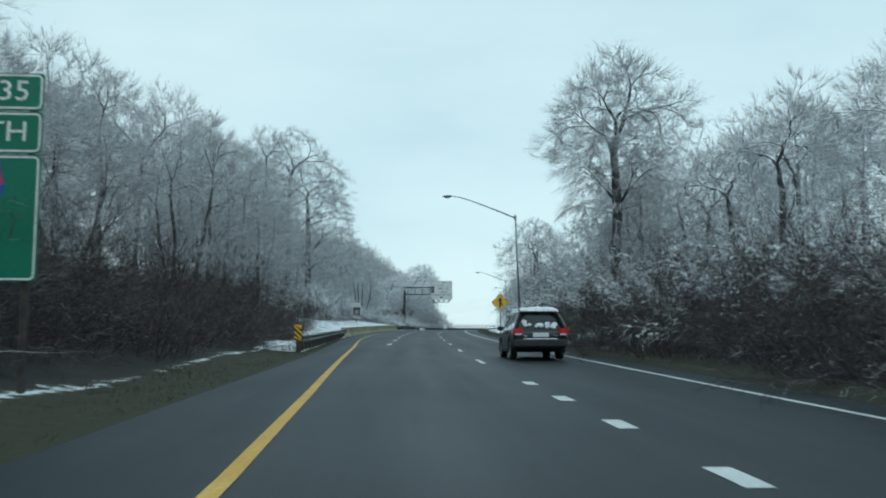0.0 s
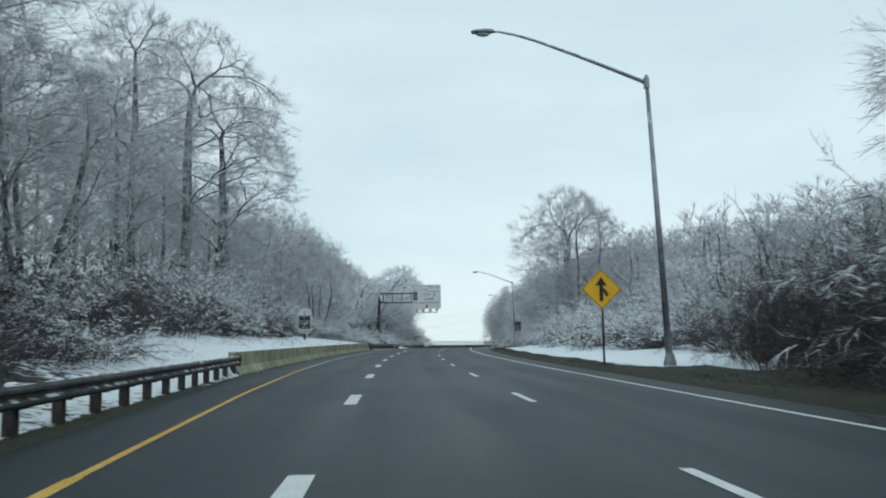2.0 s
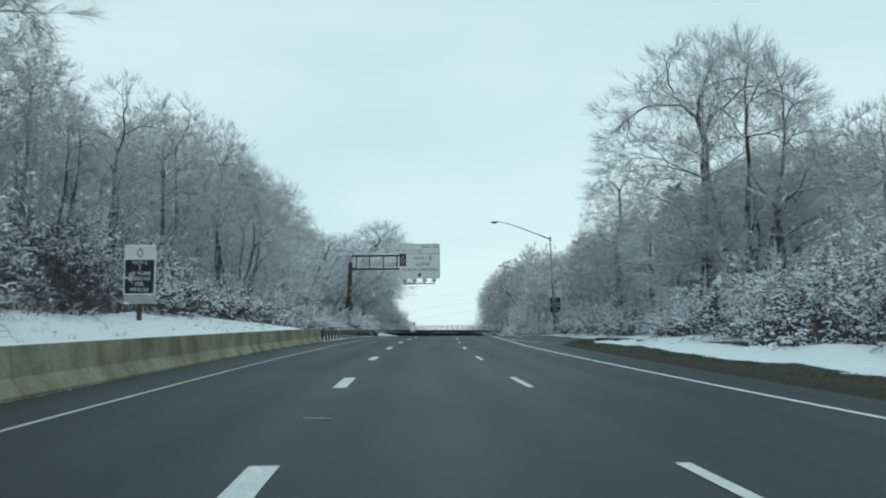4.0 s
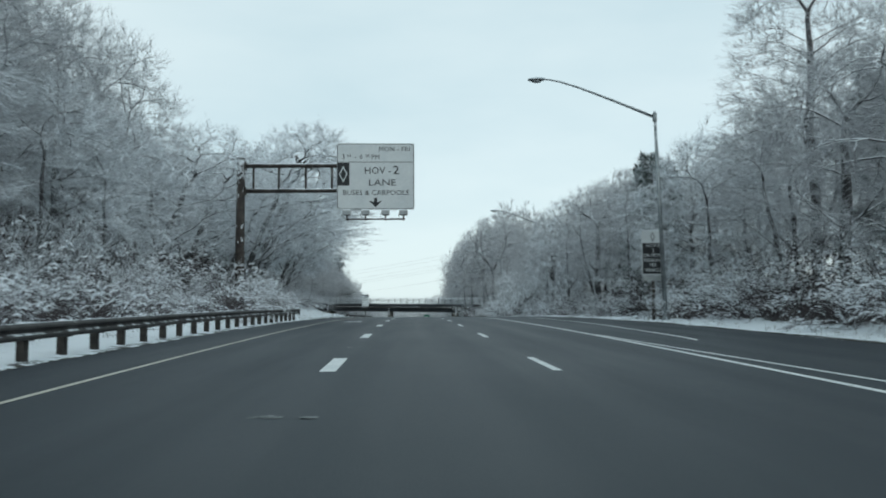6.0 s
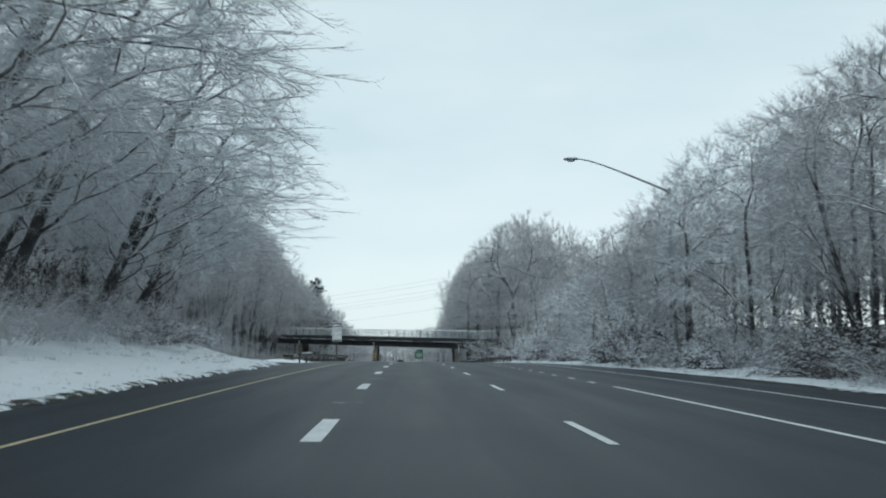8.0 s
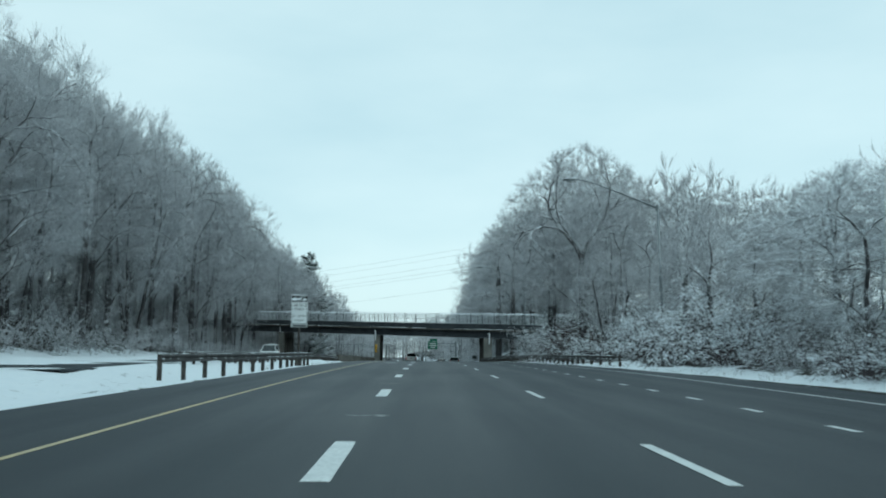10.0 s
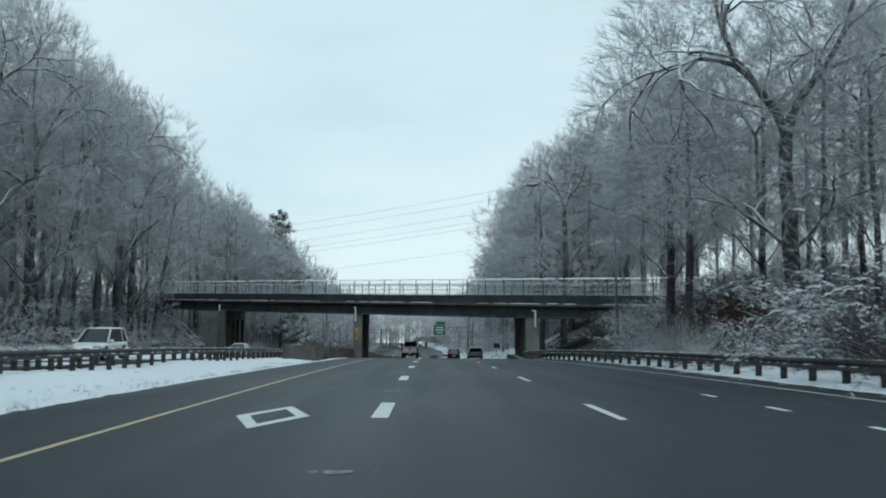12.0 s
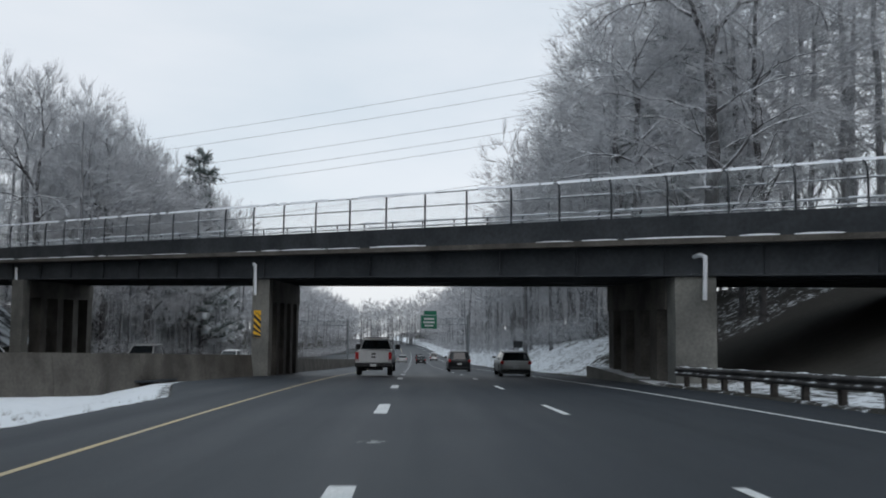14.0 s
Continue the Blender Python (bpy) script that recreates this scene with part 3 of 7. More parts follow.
# ---- guard rails ----
def guard_rail(s0, s1, line_, label, height=0.72, spacing=1.905, flip=1, terminal=True, post_h=0.71):
    """W-beam on timber posts; flip 1: the beam faces +d."""
    o = at(s0, lerp(line_, s0))
    root = thing("guard_rail", label, "guard rail", Matrix.Translation(o), "guard rails")
    prof = [(0.0, -0.155), (0.04, -0.15), (0.085, -0.10), (0.085, -0.06), (0.02, -0.02), (0.02, 0.02), (0.085, 0.06), (0.085, 0.10), (0.04, 0.15), (0.0, 0.155), (-0.006, 0.15), (0.012, 0.02), (0.012, -0.02), (-0.006, -0.15)]
    rings = []
    n = max(int((s1 - s0) / 1.9), 2)
    for i in range(n + 1):
        s = s0 + (s1 - s0) * i / n
        g = max(land(s, lerp(line_, s)), 0) * 0.3
        sag = noise.noise(Vector((s * 0.4, 2, 9))) * 0.015
        rings.append([at(s, lerp(line_, s) + flip * (x + 0.12), height - 0.155 + z + g + sag) - o for x, z in prof])
    b = Build()
    b.loft(rings, True, True)
    part("rail", b, M_RAIL, root)
    nn = int((s1 - s0) / spacing)
    pb = Build()
    pb.box((0, 0, post_h / 2 - 0.25), (0.15, 0.19, post_h + 0.5), bevel=0.012)
    pm = pb.mesh("post", M_POST)
    kb = Build()
    kb.box((0, 0, 0), (0.12, 0.15, 0.34), bevel=0.01)
    km = kb.mesh("block", M_POST)
    cb = Build()
    cb.loft([[(x * r, y * r, z) for x, y in ((-0.07, -0.09), (0.07, -0.09), (0.07, 0.09), (-0.07, 0.09))] for r, z in ((1.0, 0), (1.0, 0.015), (0.8, 0.03), (0.3, 0.04))], False, True)
    cm = cb.mesh("snow_cap", M_SNOW)
    for i in range(nn + 1):
        s = s0 + 0.3 + i * spacing
        if s > s1:
            break
        d = lerp(line_, s)
        g = max(land(s, d), 0) * 0.3
        p = part("post", pm, None, root)
        m = spot(s, d - flip * 0.07, g, rw.uniform(-3, 3))
        p.matrix_local = Matrix.Translation(-o) @ m
        k = part("block", km, None, root)
        k.matrix_local = Matrix.Translation(-o) @ spot(s, d + flip * 0.06, height - 0.16 + g)
        if rw.random() < 0.4:
            c = part("snow_cap", cm, None, root, "small cap of snow")
            c.matrix_local = Matrix.Translation(-o) @ spot(s, d - flip * 0.07, post_h + g, rw.uniform(-10, 10)) @ Matrix.Diagonal((0.9, 0.9, rw.uniform(0.4, 1.0), 1))
    if terminal:
        tb = Build()
        tb.box((0, 0, 0), (0.14, 0.10, 0.38), bevel=0.02)
        e = part("end_shoe", tb, M_RAIL, root)
        e.matrix_local = Matrix.Translation(-o) @ spot(s1, lerp(line_, s1) + flip * 0.14, height - 0.16)
    return root


RAIL_A = [(34, -3.3), (45, -3.65), (61, -4.3), (77, -5.0)]
guard_rail(34.2, 76.5, RAIL_A, "weathered steel guard rail on timber posts, snow behind")
RAIL_B = [(150, -5.45), (160, -5.65), (190, -5.85), (202, -6.0)]
guard_rail(151.2, 202, RAIL_B, "weathered steel guard rail on dark posts at the snow's edge")
RAIL_C = [(283.5, -9.5), (287, -8.7), (292, -7.7), (300, -7.05), (311, -7.1)]
guard_rail(283.5, 311.5, RAIL_C, "weathered steel guard rail on dark posts in the snowy median")
RAIL_D = [(300, -12.6), (368, -12.5), (386, -12.4)]
guard_rail(301, 388, RAIL_D, "long dark guard rail along the far side of the median", flip=1)
guard_rail(302, 404, [(302, -13.6), (404, -13.5)], "dark guard rail facing the opposite carriageway", flip=-1)
RAIL_E = [(304, 13.2), (312, 12.2), (338, 11.3), (360, 10.9), (380, 10.2), (392, 10.2)]
guard_rail(304, 392.5, RAIL_E, "weathered steel guard rail on posts beside the wooded slope", flip=-1, terminal=False)


# ---- concrete barrier and median wall ----
def barrier(name, s0, s1, line_, height, prof, label, seg, material):
    o = at(s0, lerp(line_, s0))
    root = thing(name, label, "barrier", Matrix.Translation(o), kind="structure")
    n = max(int((s1 - s0) / seg), 1)
    for i in range(n):
        a, e = s0 + (s1 - s0) * i / n + 0.012, s0 + (s1 - s0) * (i + 1) / n - 0.012
        b = Build()
        b.loft([[at(s, lerp(line_, s) + x, z * height - 0.05) - o for x, z in prof] for s in (a, (a + e) / 2, e)], True, True)
        part("barrier_panel", b, material, root)
    return root


JERSEY = [(0.30, 0.0), (0.30, 0.12), (0.12, 0.42), (0.06, 1.0), (-0.14, 1.0), (-0.16, 0.0)]
barrier("concrete_barrier", 76.8, 151, [(76, -5.15), (151, -5.45)], 0.92, JERSEY, "stained concrete safety barrier holding back a snowy bank", 6.1, M_CONC)
WALL = [(0.22, 0.0), (0.20, 0.3), (0.10, 1.0), (-0.14, 1.0), (-0.22, 0.0), (-0.22, -0.6), (0.22, -0.6)]
barrier("median_wall", 384, 408.5, [(384, -12.2), (398, -10.0), (408, -8.1)], 1.15, WALL, "stained concrete median wall running to the bridge pier", 6.1, M_WALL_AND_SHADE)
barrier("median_wall", 423, 640, [(423, -7.7), (640, -7.7)], 1.05, WALL, "stained concrete median wall beyond the bridge", 6.1, M_WALL_AND_SHADE)


# ---- street lamps ----
def street_lamp(s, d, lean, label):
    root = thing("street_lamp", label, "street lamp", spot(s, d, max(land(s, d), 0) - 0.1), "street lamps")
    b = Build()
    b.tube([(0, 0, 0), (-lean * 0.5, 0, 5.3), (-lean, 0, 10.75)], [0.125, 0.10, 0.07], 10)
    part("pole", b, M_STEEL, root, smooth=True)
    b = Build()
    b.tube([(0, 0, 0), (0, 0, 0.25), (0, 0, 0.55)], [0.24, 0.22, 0.13], 8)
    part("base", b, M_STEEL, root)
    b = Build()
    arm = [(-lean, 0, 10.45), (-lean - 1.2, 0, 10.95), (-lean - 2.6, 0, 11.5), (-lean - 4.0, 0, 12.02), (-lean - 4.8, 0, 12.26), (-lean - 5.4, 0, 12.38), (-lean - 5.75, 0, 12.40)]
    b.tube(arm, [0.075, 0.07, 0.06, 0.05, 0.045, 0.04, 0.04], 8)
    part("arm", b, M_STEEL, root, smooth=True)
    b = Build()
    b.tube([(-lean, 0, 10.25), (-lean, 0, 10.65)], 0.11, 8)
    part("clamp", b, M_STEEL, root)
    b = Build()
    x0 = -lean - 5.6
    ring = lambda x, w, lo, hi: [(x, w * math.cos(a), (hi + lo) / 2 + (hi - lo) / 2 * math.sin(a)) for a in np.linspace(0, 2 * math.pi, 10, endpoint=False)]
    b.loft([ring(x0, 0.05, 12.34, 12.46), ring(x0 - 0.15, 0.12, 12.3, 12.5), ring(x0 - 0.45, 0.17, 12.27, 12.5), ring(x0 - 0.75, 0.15, 12.29, 12.45), ring(x0 - 0.86, 0.06, 12.33, 12.4)], True, True)
    head = part("lamp_head", b, M_STEEL, root, "grey cobra-head luminaire", True)
    b = Build()
    b.loft([[(x0 - 0.42 + r * 0.26 * math.cos(a), r * 0.14 * math.sin(a), z) for a in np.linspace(0, 2 * math.pi, 10, endpoint=False)] for r, z in ((1, 12.30), (0.85, 12.24), (0.4, 12.205))], False, True)
    part("lens", b, M_ALU, head, "milky lens, unlit")
    return root


street_lamp(74.7, 10.62, 0.42, "tall grey steel street lamp leaning over the road beside thicket")
street_lamp(188.7, 14.15, 0.35, "tall grey steel street lamp on the snowy verge")
street_lamp(249.2, 17.2, 0.3, "tall grey steel street lamp among roadside trees")
street_lamp(308.2, 17.1, 0.35, "tall grey steel street lamp above snowy shrubs")
street_lamp(368.5, 14.5, 0.2, "tall grey steel street lamp under overhanging branches")


# ---- signs ----
def panel(b, x0, x1, z0, z1, y=0.0, t=0.01, r=0.0, m=0):
    """A flat sheet with rounded corners, facing -y."""
    pts = []
    for cx, cz, a0 in ((x1 - r, z1 - r, 0), (x0 + r, z1 - r, 90), (x0 + r, z0 + r, 180), (x1 - r, z0 + r, 270)):
        for k in (0, 30, 60, 90) if r else (45,):
            a = radians(a0 + k)
            pts.append((cx + r * math.cos(a), cz + r * math.sin(a)))
    b.loft([[(x, y - t / 2, z) for x, z in pts], [(x, y + t / 2, z) for x, z in pts]], True, True, m)


def outline(b, x0, x1, z0, z1, y, w, r=0.08):
    """A border line proud of the sheet."""
    for a, c, e, f in ((x0 + r, x1 - r, z1 - w, z1), (x0 + r, x1 - r, z0, z0 + w), (x0, x0 + w, z0 + r, z1 - r), (x1 - w, x1, z0 + r, z1 - r)):
        b.box(((a + c) / 2, y, (e + f) / 2), (c - a, 0.006, f - e))
    for cx, cz, a0 in ((x1 - r, z1 - r, 0), (x0 + r, z1 - r, 90), (x0 + r, z0 + r, 180), (x1 - r, z0 + r, 270)):
        arc = [radians(a0 + k) for k in (0, 22, 45, 68, 90)]
        for p, q in zip(arc, arc[1:]):
            b.face([(cx + rr * math.cos(a), y - 0.003, cz + rr * math.sin(a)) for rr, a in ((r - w, p), (r, p), (r, q), (r - w, q))])


def gantry():
    root = thing("overhead_sign_gantry", "rusted brown steel cantilever gantry carrying a large grey lane sign", "sign gantry", spot(200.6, -9.4, 0.2))
    b = Build()
    b.tube([(0, 0, -0.4), (0, 0, 4), (0.02, 0, 9.98)], [0.31, 0.29, 0.26], 14)
    pole = part("pole", b, M_CORTEN, root, "thick brown column spotted with snow", True)
    rg = random.Random(5)
    b = Build()
    for z in (2.2, 2.45, 2.7, 2.9, 4.9, 5.6, 7.6, 8.9, 9.2):
        for _ in range(3):
            a, zz, r = rg.uniform(3.6, 5.6), z + rg.uniform(-0.25, 0.25), rg.uniform(0.03, 0.09)
            c = Vector((0.285 * math.cos(a), 0.285 * math.sin(a), zz))
            t1, nrm = Vector((-math.sin(a), math.cos(a), 0)), Vector((math.cos(a), math.sin(a), 0))
            ring = [c + t1 * r * math.cos(k) * rg.uniform(0.5, 1) + Vector((0, 0, r * 1.3 * math.sin(k))) for k in np.arange(0, 6.2, 0.8)]
            b.loft([ring, [p * 0.5 + c * 0.5 + nrm * 0.035 for p in ring]], False, True)
    tagged(part("snow_patch", b, M_SNOW, pole, "snow stuck to the column"), kind="stuff")
    b = Build()
    b.tube([(0, 0, 9.95), (0, 0, 10.06)], 0.30, 14)
    part("cap", b, M_CORTEN, pole)
    for z, nm in ((9.58, "upper_chord"), (7.98, "lower_chord")):
        b = Build()
        b.tube([(0.2, 0, z), (5.5, 0, z + 0.03), (10.8, 0, z + 0.05)], 0.135, 10)
        ch = part(nm, b, M_CORTEN, root, smooth=True)
        b = Build()
        for i in range(14):
            x = 0.5 + i * 0.42
            h = 0.05 + 0.02 * math.sin(i * 2.1)
            b.loft([[(x + dx, -0.085 + 0.17 * k / 4, z + 0.118 + h * math.sin(math.pi * k / 4) * (0.4 + 0.6 * (i % 3 > 0))) for k in range(5)] for dx in (0, 0.21, 0.42)], closed=False)
        tagged(part("snow_ridge", b, M_SNOW, ch, "thin ridge of snow"), kind="stuff")
        b = Build()
        b.box((0.30, 0, z), (0.10, 0.5, 0.5), bevel=0.02)
        part("flange", b, M_CORTEN, ch)
    for x in (0.8, 2.4, 4.1, 5.75, 7.5, 9.3, 10.6):
        b = Build()
        b.tube([(x, 0, 8.05), (x, 0, 9.55)], 0.075, 8)
        part("strut", b, M_CORTEN, root)
    y = -0.30
    b = Build()
    x0, x1, z0, z1 = 6.08, 10.98, 6.76, 10.98
    panel(b, x0, x1, z0, z1, y, 0.03, 0.03)
    board = part("sign_board", b, M_SIGN, root, "light grey lane sign with black lettering")
    b = Build()
    outline(b, x0 + 0.03, x1 - 0.03, z0 + 0.03, z1 - 0.03, y - 0.018, 0.035, 0.22)
    b.box(((x0 + x1) / 2, y - 0.018, 9.78), (x1 - x0 - 0.08, 0.006, 0.035))
    part("border", b, M_INK, board)
    for k in range(4):
        b = Build()
        b.box((x0 + 0.5 + k * 1.3, -0.19, 8.9), (0.07, 0.09, 3.9))
        part("bracket", b, M_ALU, board)
    ym = y - 0.02
    b = Build()
    panel(b, x0 + 0.02, x0 + 0.80, 8.28, 9.74, ym, 0.008)
    tile = part("diamond_panel", b, M_INK, board, "black panel with a white diamond")
    b = Build()
    cx, cz = x0 + 0.41, 9.01
    for i in range(4):
        tips = [(0, 0.52), (0.27, 0), (0, -0.52), (-0.27, 0)]
        j = (i + 1) % 4
        b.face([(cx + p[0] * k, ym - 0.008, cz + p[1] * k) for p, k in ((tips[i], 1), (tips[j], 1), (tips[j], 0.74), (tips[i], 0.74))])
    part("diamond", b, M_SIGN, tile)
    for txt, size, x, z, wd in (("MON - FRI", 0.42, 9.72, 10.60, 1.05), ("3", 0.44, 6.50, 10.12, 1), ("30", 0.26, 6.84, 10.18, 1), ("-", 0.44, 7.26, 10.12, 1), ("6", 0.44, 7.62, 10.12, 1),
                                ("30", 0.26, 8.00, 10.18, 1), ("PM", 0.42, 8.52, 10.10, 1), ("HOV -", 0.62, 8.66, 9.22, 1.0), ("2", 0.78, 9.82, 9.24, 1.15), ("LANE", 0.58, 8.95, 8.46, 1.25), ("BUSES & CARPOOLS", 0.46, 8.55, 7.82, 1.02)):
        lettering("lettering", txt, size, (x, ym, z), M_INK, board, wd)
    b = Build()
    ax, az = 8.53, 7.14
    b.face([(ax + p, ym - 0.004, az + q) for p, q in ((-0.10, 0.36), (-0.10, 0.08), (-0.42, 0.20), (0.0, -0.24), (0.42, 0.20), (0.10, 0.08), (0.10, 0.36))])
    part("arrow", b, M_INK, board)
    b = Build()
    b.tube([(6.75, -1.0, 6.08), (10.4, -1.0, 6.08)], 0.055, 8)
    bar = part("lamp_bar", b, M_CORTEN, root)
    for x in (6.78, 7.93, 9.18, 10.30):
        b = Build()
        b.box((x, -0.5, 6.12), (0.07, 1.1, 0.07))
        part("lamp_arm", b, M_CORTEN, bar)
        b = Build()
        b.loft([[(x + sx * w, -1.0 + sy * dp, z) for sx, sy in ((-1, -1), (1, -1), (1, 1), (-1, 1))] for w, dp, z in ((0.16, 0.10, 6.30), (0.25, 0.16, 6.36), (0.26, 0.17, 6.58), (0.23, 0.15, 6.64))], True, True)
        fl = part("floodlight", b, M_ALU, root, "grey box floodlight below the sign, unlit")
        b = Build()
        b.box((x, -1.0, 6.19), (0.09, 0.09, 0.36))
        part("stem", b, M_CORTEN, fl)
        b = Build()
        b.tube([(x - 0.25, -1.02, 6.5), (x - 0.32, -1.04, 6.3), (x - 0.2, -1.06, 6.14), (x - 0.02, -1.06, 6.02)], 0.015, 5)
        part("cable", b, M_INK, fl)
        b = Build()
        b.loft([[(x + sx * w, -1.0 + sy * w * 0.65, z) for sx, sy in ((-1, -1), (1, -1), (1, 1), (-1, 1))] for w, z in ((0.235, 6.638), (0.21, 6.69), (0.1, 6.70))], False, True)
        part("snow_cap", b, M_SNOW, fl, "thin snow on top")
    return root


gantry()


def verge_sign(s, d, z0, z1, w, kind, label):
    """A rectangular lane-rule sign on a single timber post."""
    g = land(s, d)
    root = thing("lane_rule_sign", label, "road sign", spot(s, d, 0, 2), "lane rule signs")
    b = Build()
    b.box((0, 0.09, (z1 + g - 0.6) / 2), (0.15, 0.12, z1 - g + 0.2), bevel=0.01)
    part("post", b, M_POST, root)
    x0, x1 = -w / 2, w / 2
    b = Build()
    panel(b, x0, x1, z0, z1, 0, 0.02, 0.04)
    board = part("sign_board", b, M_SIGN, root)
    y = -0.014
    h = z1 - z0
    if kind == "dark":
        b = Build()
        panel(b, x0 + 0.05, x1 - 0.05, z0 + 0.06, z1 - 0.28 * h, y, 0.006)
        dark = part("message_panel", b, M_INK, board, "black panel with white words")
        rows = ["HOV-2", "2", "OR MORE", "PERSONS", "PER", "VEHICLE"]
        hh = 0.66 * h / 6
        for i, t in enumerate(rows):
            lettering("lettering", t, hh * 0.98, (0, y - 0.006, z1 - 0.28 * h - hh * (i + 0.55)), M_SIGN, dark, 0.95)
        b = Build()
        cz = z1 - 0.14 * h
        tips = [(0, 0.11 * h), (0.13, 0), (0, -0.11 * h), (-0.13, 0)]
        for i in range(4):
            j = (i + 1) % 4
            b.face([(p[0] * k, y, cz + p[1] * k) for p, k in ((tips[i], 1), (tips[j], 1), (tips[j], 0.7), (tips[i], 0.7))])
        part("diamond", b, M_INK, board)
        b = Build()
        panel(b, x0 + 0.02, x1 + 0.02, z0 - 0.32, z0 - 0.02, 0.005, 0.02)
        part("lower_plate", b, M_ALU, root, "blank grey plate")
    else:
        b = Build()
        panel(b, x0 + 0.02, x1 - 0.02, z1 - 0.22 * h, z1 - 0.02, y, 0.006)
        top = part("top_panel", b, M_INK, board, "black panel with white words, half snowed over")
        lettering("lettering", "LEFT", 0.24, (0.22, y - 0.006, z1 - 0.075 * h), M_SIGN, top)
        lettering("lettering", "LANE", 0.24, (0.22, y - 0.006, z1 - 0.165 * h), M_SIGN, top)
        b = Build()
        tips = [(-0.36, 0.19), (-0.25, 0), (-0.36, -0.19), (-0.47, 0)]
        for i in range(4):
            j = (i + 1) % 4
            c = Vector((-0.36, 0))
            b.face([((p[0] - c.x) * k + c.x, y - 0.007, z1 - 0.12 * h + p[1] * k) for p, k in ((tips[i], 1), (tips[j], 1), (tips[j], 0.68), (tips[i], 0.68))])
        part("diamond", b, M_SIGN, top)
        b = Build()
        rg = random.Random(8)
        for _ in range(26):
            x, r = rg.uniform(-0.6, 0.5), rg.uniform(0.03, 0.08)
            z = z1 - 0.14 * h + rg.gauss(0, 0.03)
            b.loft([[(x + r * 1.5 * q * math.cos(a), y - 0.006 - e, z + r * q * math.sin(a)) for a in np.arange(0, 6.2, 0.8)] for q, e in ((1, 0), (0.7, 0.025), (0.2, 0.035))], False, True)
        tagged(part("snow_patch", b, M_SNOW, top, "wet snow stuck across the panel"), kind="stuff")
        b = Build()
        outline(b, x0 + 0.04, x1 - 0.04, z0 + 0.03, z1 - 0.235 * h, y, 0.025, 0.06)
        part("border", b, M_INK, board)
        for t, sz, x, z, wd in (("HOV-2", 0.34, 0.06, 0.655, 1.0), ("ONLY", 0.30, 0, 0.52, 1.0), ("3", 0.28, -0.48, 0.27, 1), ("30", 0.17, -0.31, 0.29, 1), ("6", 0.28, -0.02, 0.27, 1), ("30", 0.17, 0.15, 0.29, 1), ("PM", 0.27, 0.44, 0.27, 1), ("MON-FRI", 0.17, 0, 0.12, 1)):
            lettering("lettering", t, sz, (x, y - 0.004, z0 + z * h), M_INK, board, wd)
        b = Build()
        panel(b, x0 - 0.02, x1, z0 - 0.26, z0 - 0.02, 0.004, 0.02)
        low = part("lower_plate", b, M_ALU, root, "narrow grey plate with a dark band")
        b = Build()
        b.box((0.05, -0.012, z0 - 0.14), (w - 0.25, 0.006, 0.12))
        part("band", b, M_INK, low)
    b = Build()
    b.loft([[(x, -0.03 + 0.06 * k / 3, z1 + 0.05 * math.sin(math.pi * k / 3)) for k in range(4)] for x in np.linspace(x0 + 0.02, x1 - 0.02, 6)], closed=False)
    part("snow_cap", b, M_SNOW, root, "thin snow on the sign's top edge")
    return root


verge_sign(125.8, -8.78, 2.27, 4.08, 1.15, "dark", "black and white lane rule sign on a dark post in snow")
verge_sign(192.9, 14.7, 2.50, 4.96, 1.27, "dark", "black and white lane rule sign on a post before shrubs")
verge_sign(318.1, -8.9, 2.93, 5.17, 1.28, "light", "white lane rule sign with a snowed-over black header on a post")


def merge_sign():
    root = thing("merge_sign", "yellow diamond merge warning sign on a thin dark post", "road sign", spot(78.6, 9.15, 0.0, 2))
    b = Build()
    b.box((0.03, 0.05, 1.95), (0.07, 0.06, 4.1), bevel=0.01)
    part("post", b, M_POST, root)
    c, r = 3.17, 0.83

    def rhomb(r_, y, t, rc):
        pts = []
        for k in range(4):
            a = radians(90 * k + 90)
            tip = Vector((math.cos(a), math.sin(a))) * r_
            for e in (-1, 0, 1):
                w = tip * (1 - rc) + Vector((-math.sin(a), math.cos(a))) * e * rc * r_ * 0.9 + (tip * rc * 0.45 if e == 0 else Vector((0, 0)))
                pts.append((w.x, w.y))
        bb = Build()
        bb.loft([[(x, y - t / 2, c + z) for x, z in pts], [(x, y + t / 2, c + z) for x, z in pts]], True, True)
        return bb

    board = part("sign_board", rhomb(r, 0.0, 0.012, 0.06), M_AMBER, root)
    edge = rhomb(r - 0.035, -0.0075, 0.004, 0.06)
    part("border", edge, M_INK, board)
    part("face", rhomb(r - 0.065, -0.0105, 0.004, 0.06), M_AMBER, board)
    b = Build()
    y = -0.0145
    b.box((-0.01, y, c - 0.12), (0.15, 0.004, 0.72))
    b.face([(p, y - 0.001, c + q) for p, q in ((-0.26, 0.12), (0.0, 0.50), (0.24, 0.12), (0.07, 0.17), (-0.09, 0.17))])
    b.face([(p, y - 0.002, c + q) for p, q in ((0.05, -0.06), (0.05, 0.10), (0.14, 0.0), (0.30, -0.22), (0.19, -0.30))])
    part("arrow", b, M_INK, board)
    return root


merge_sign()


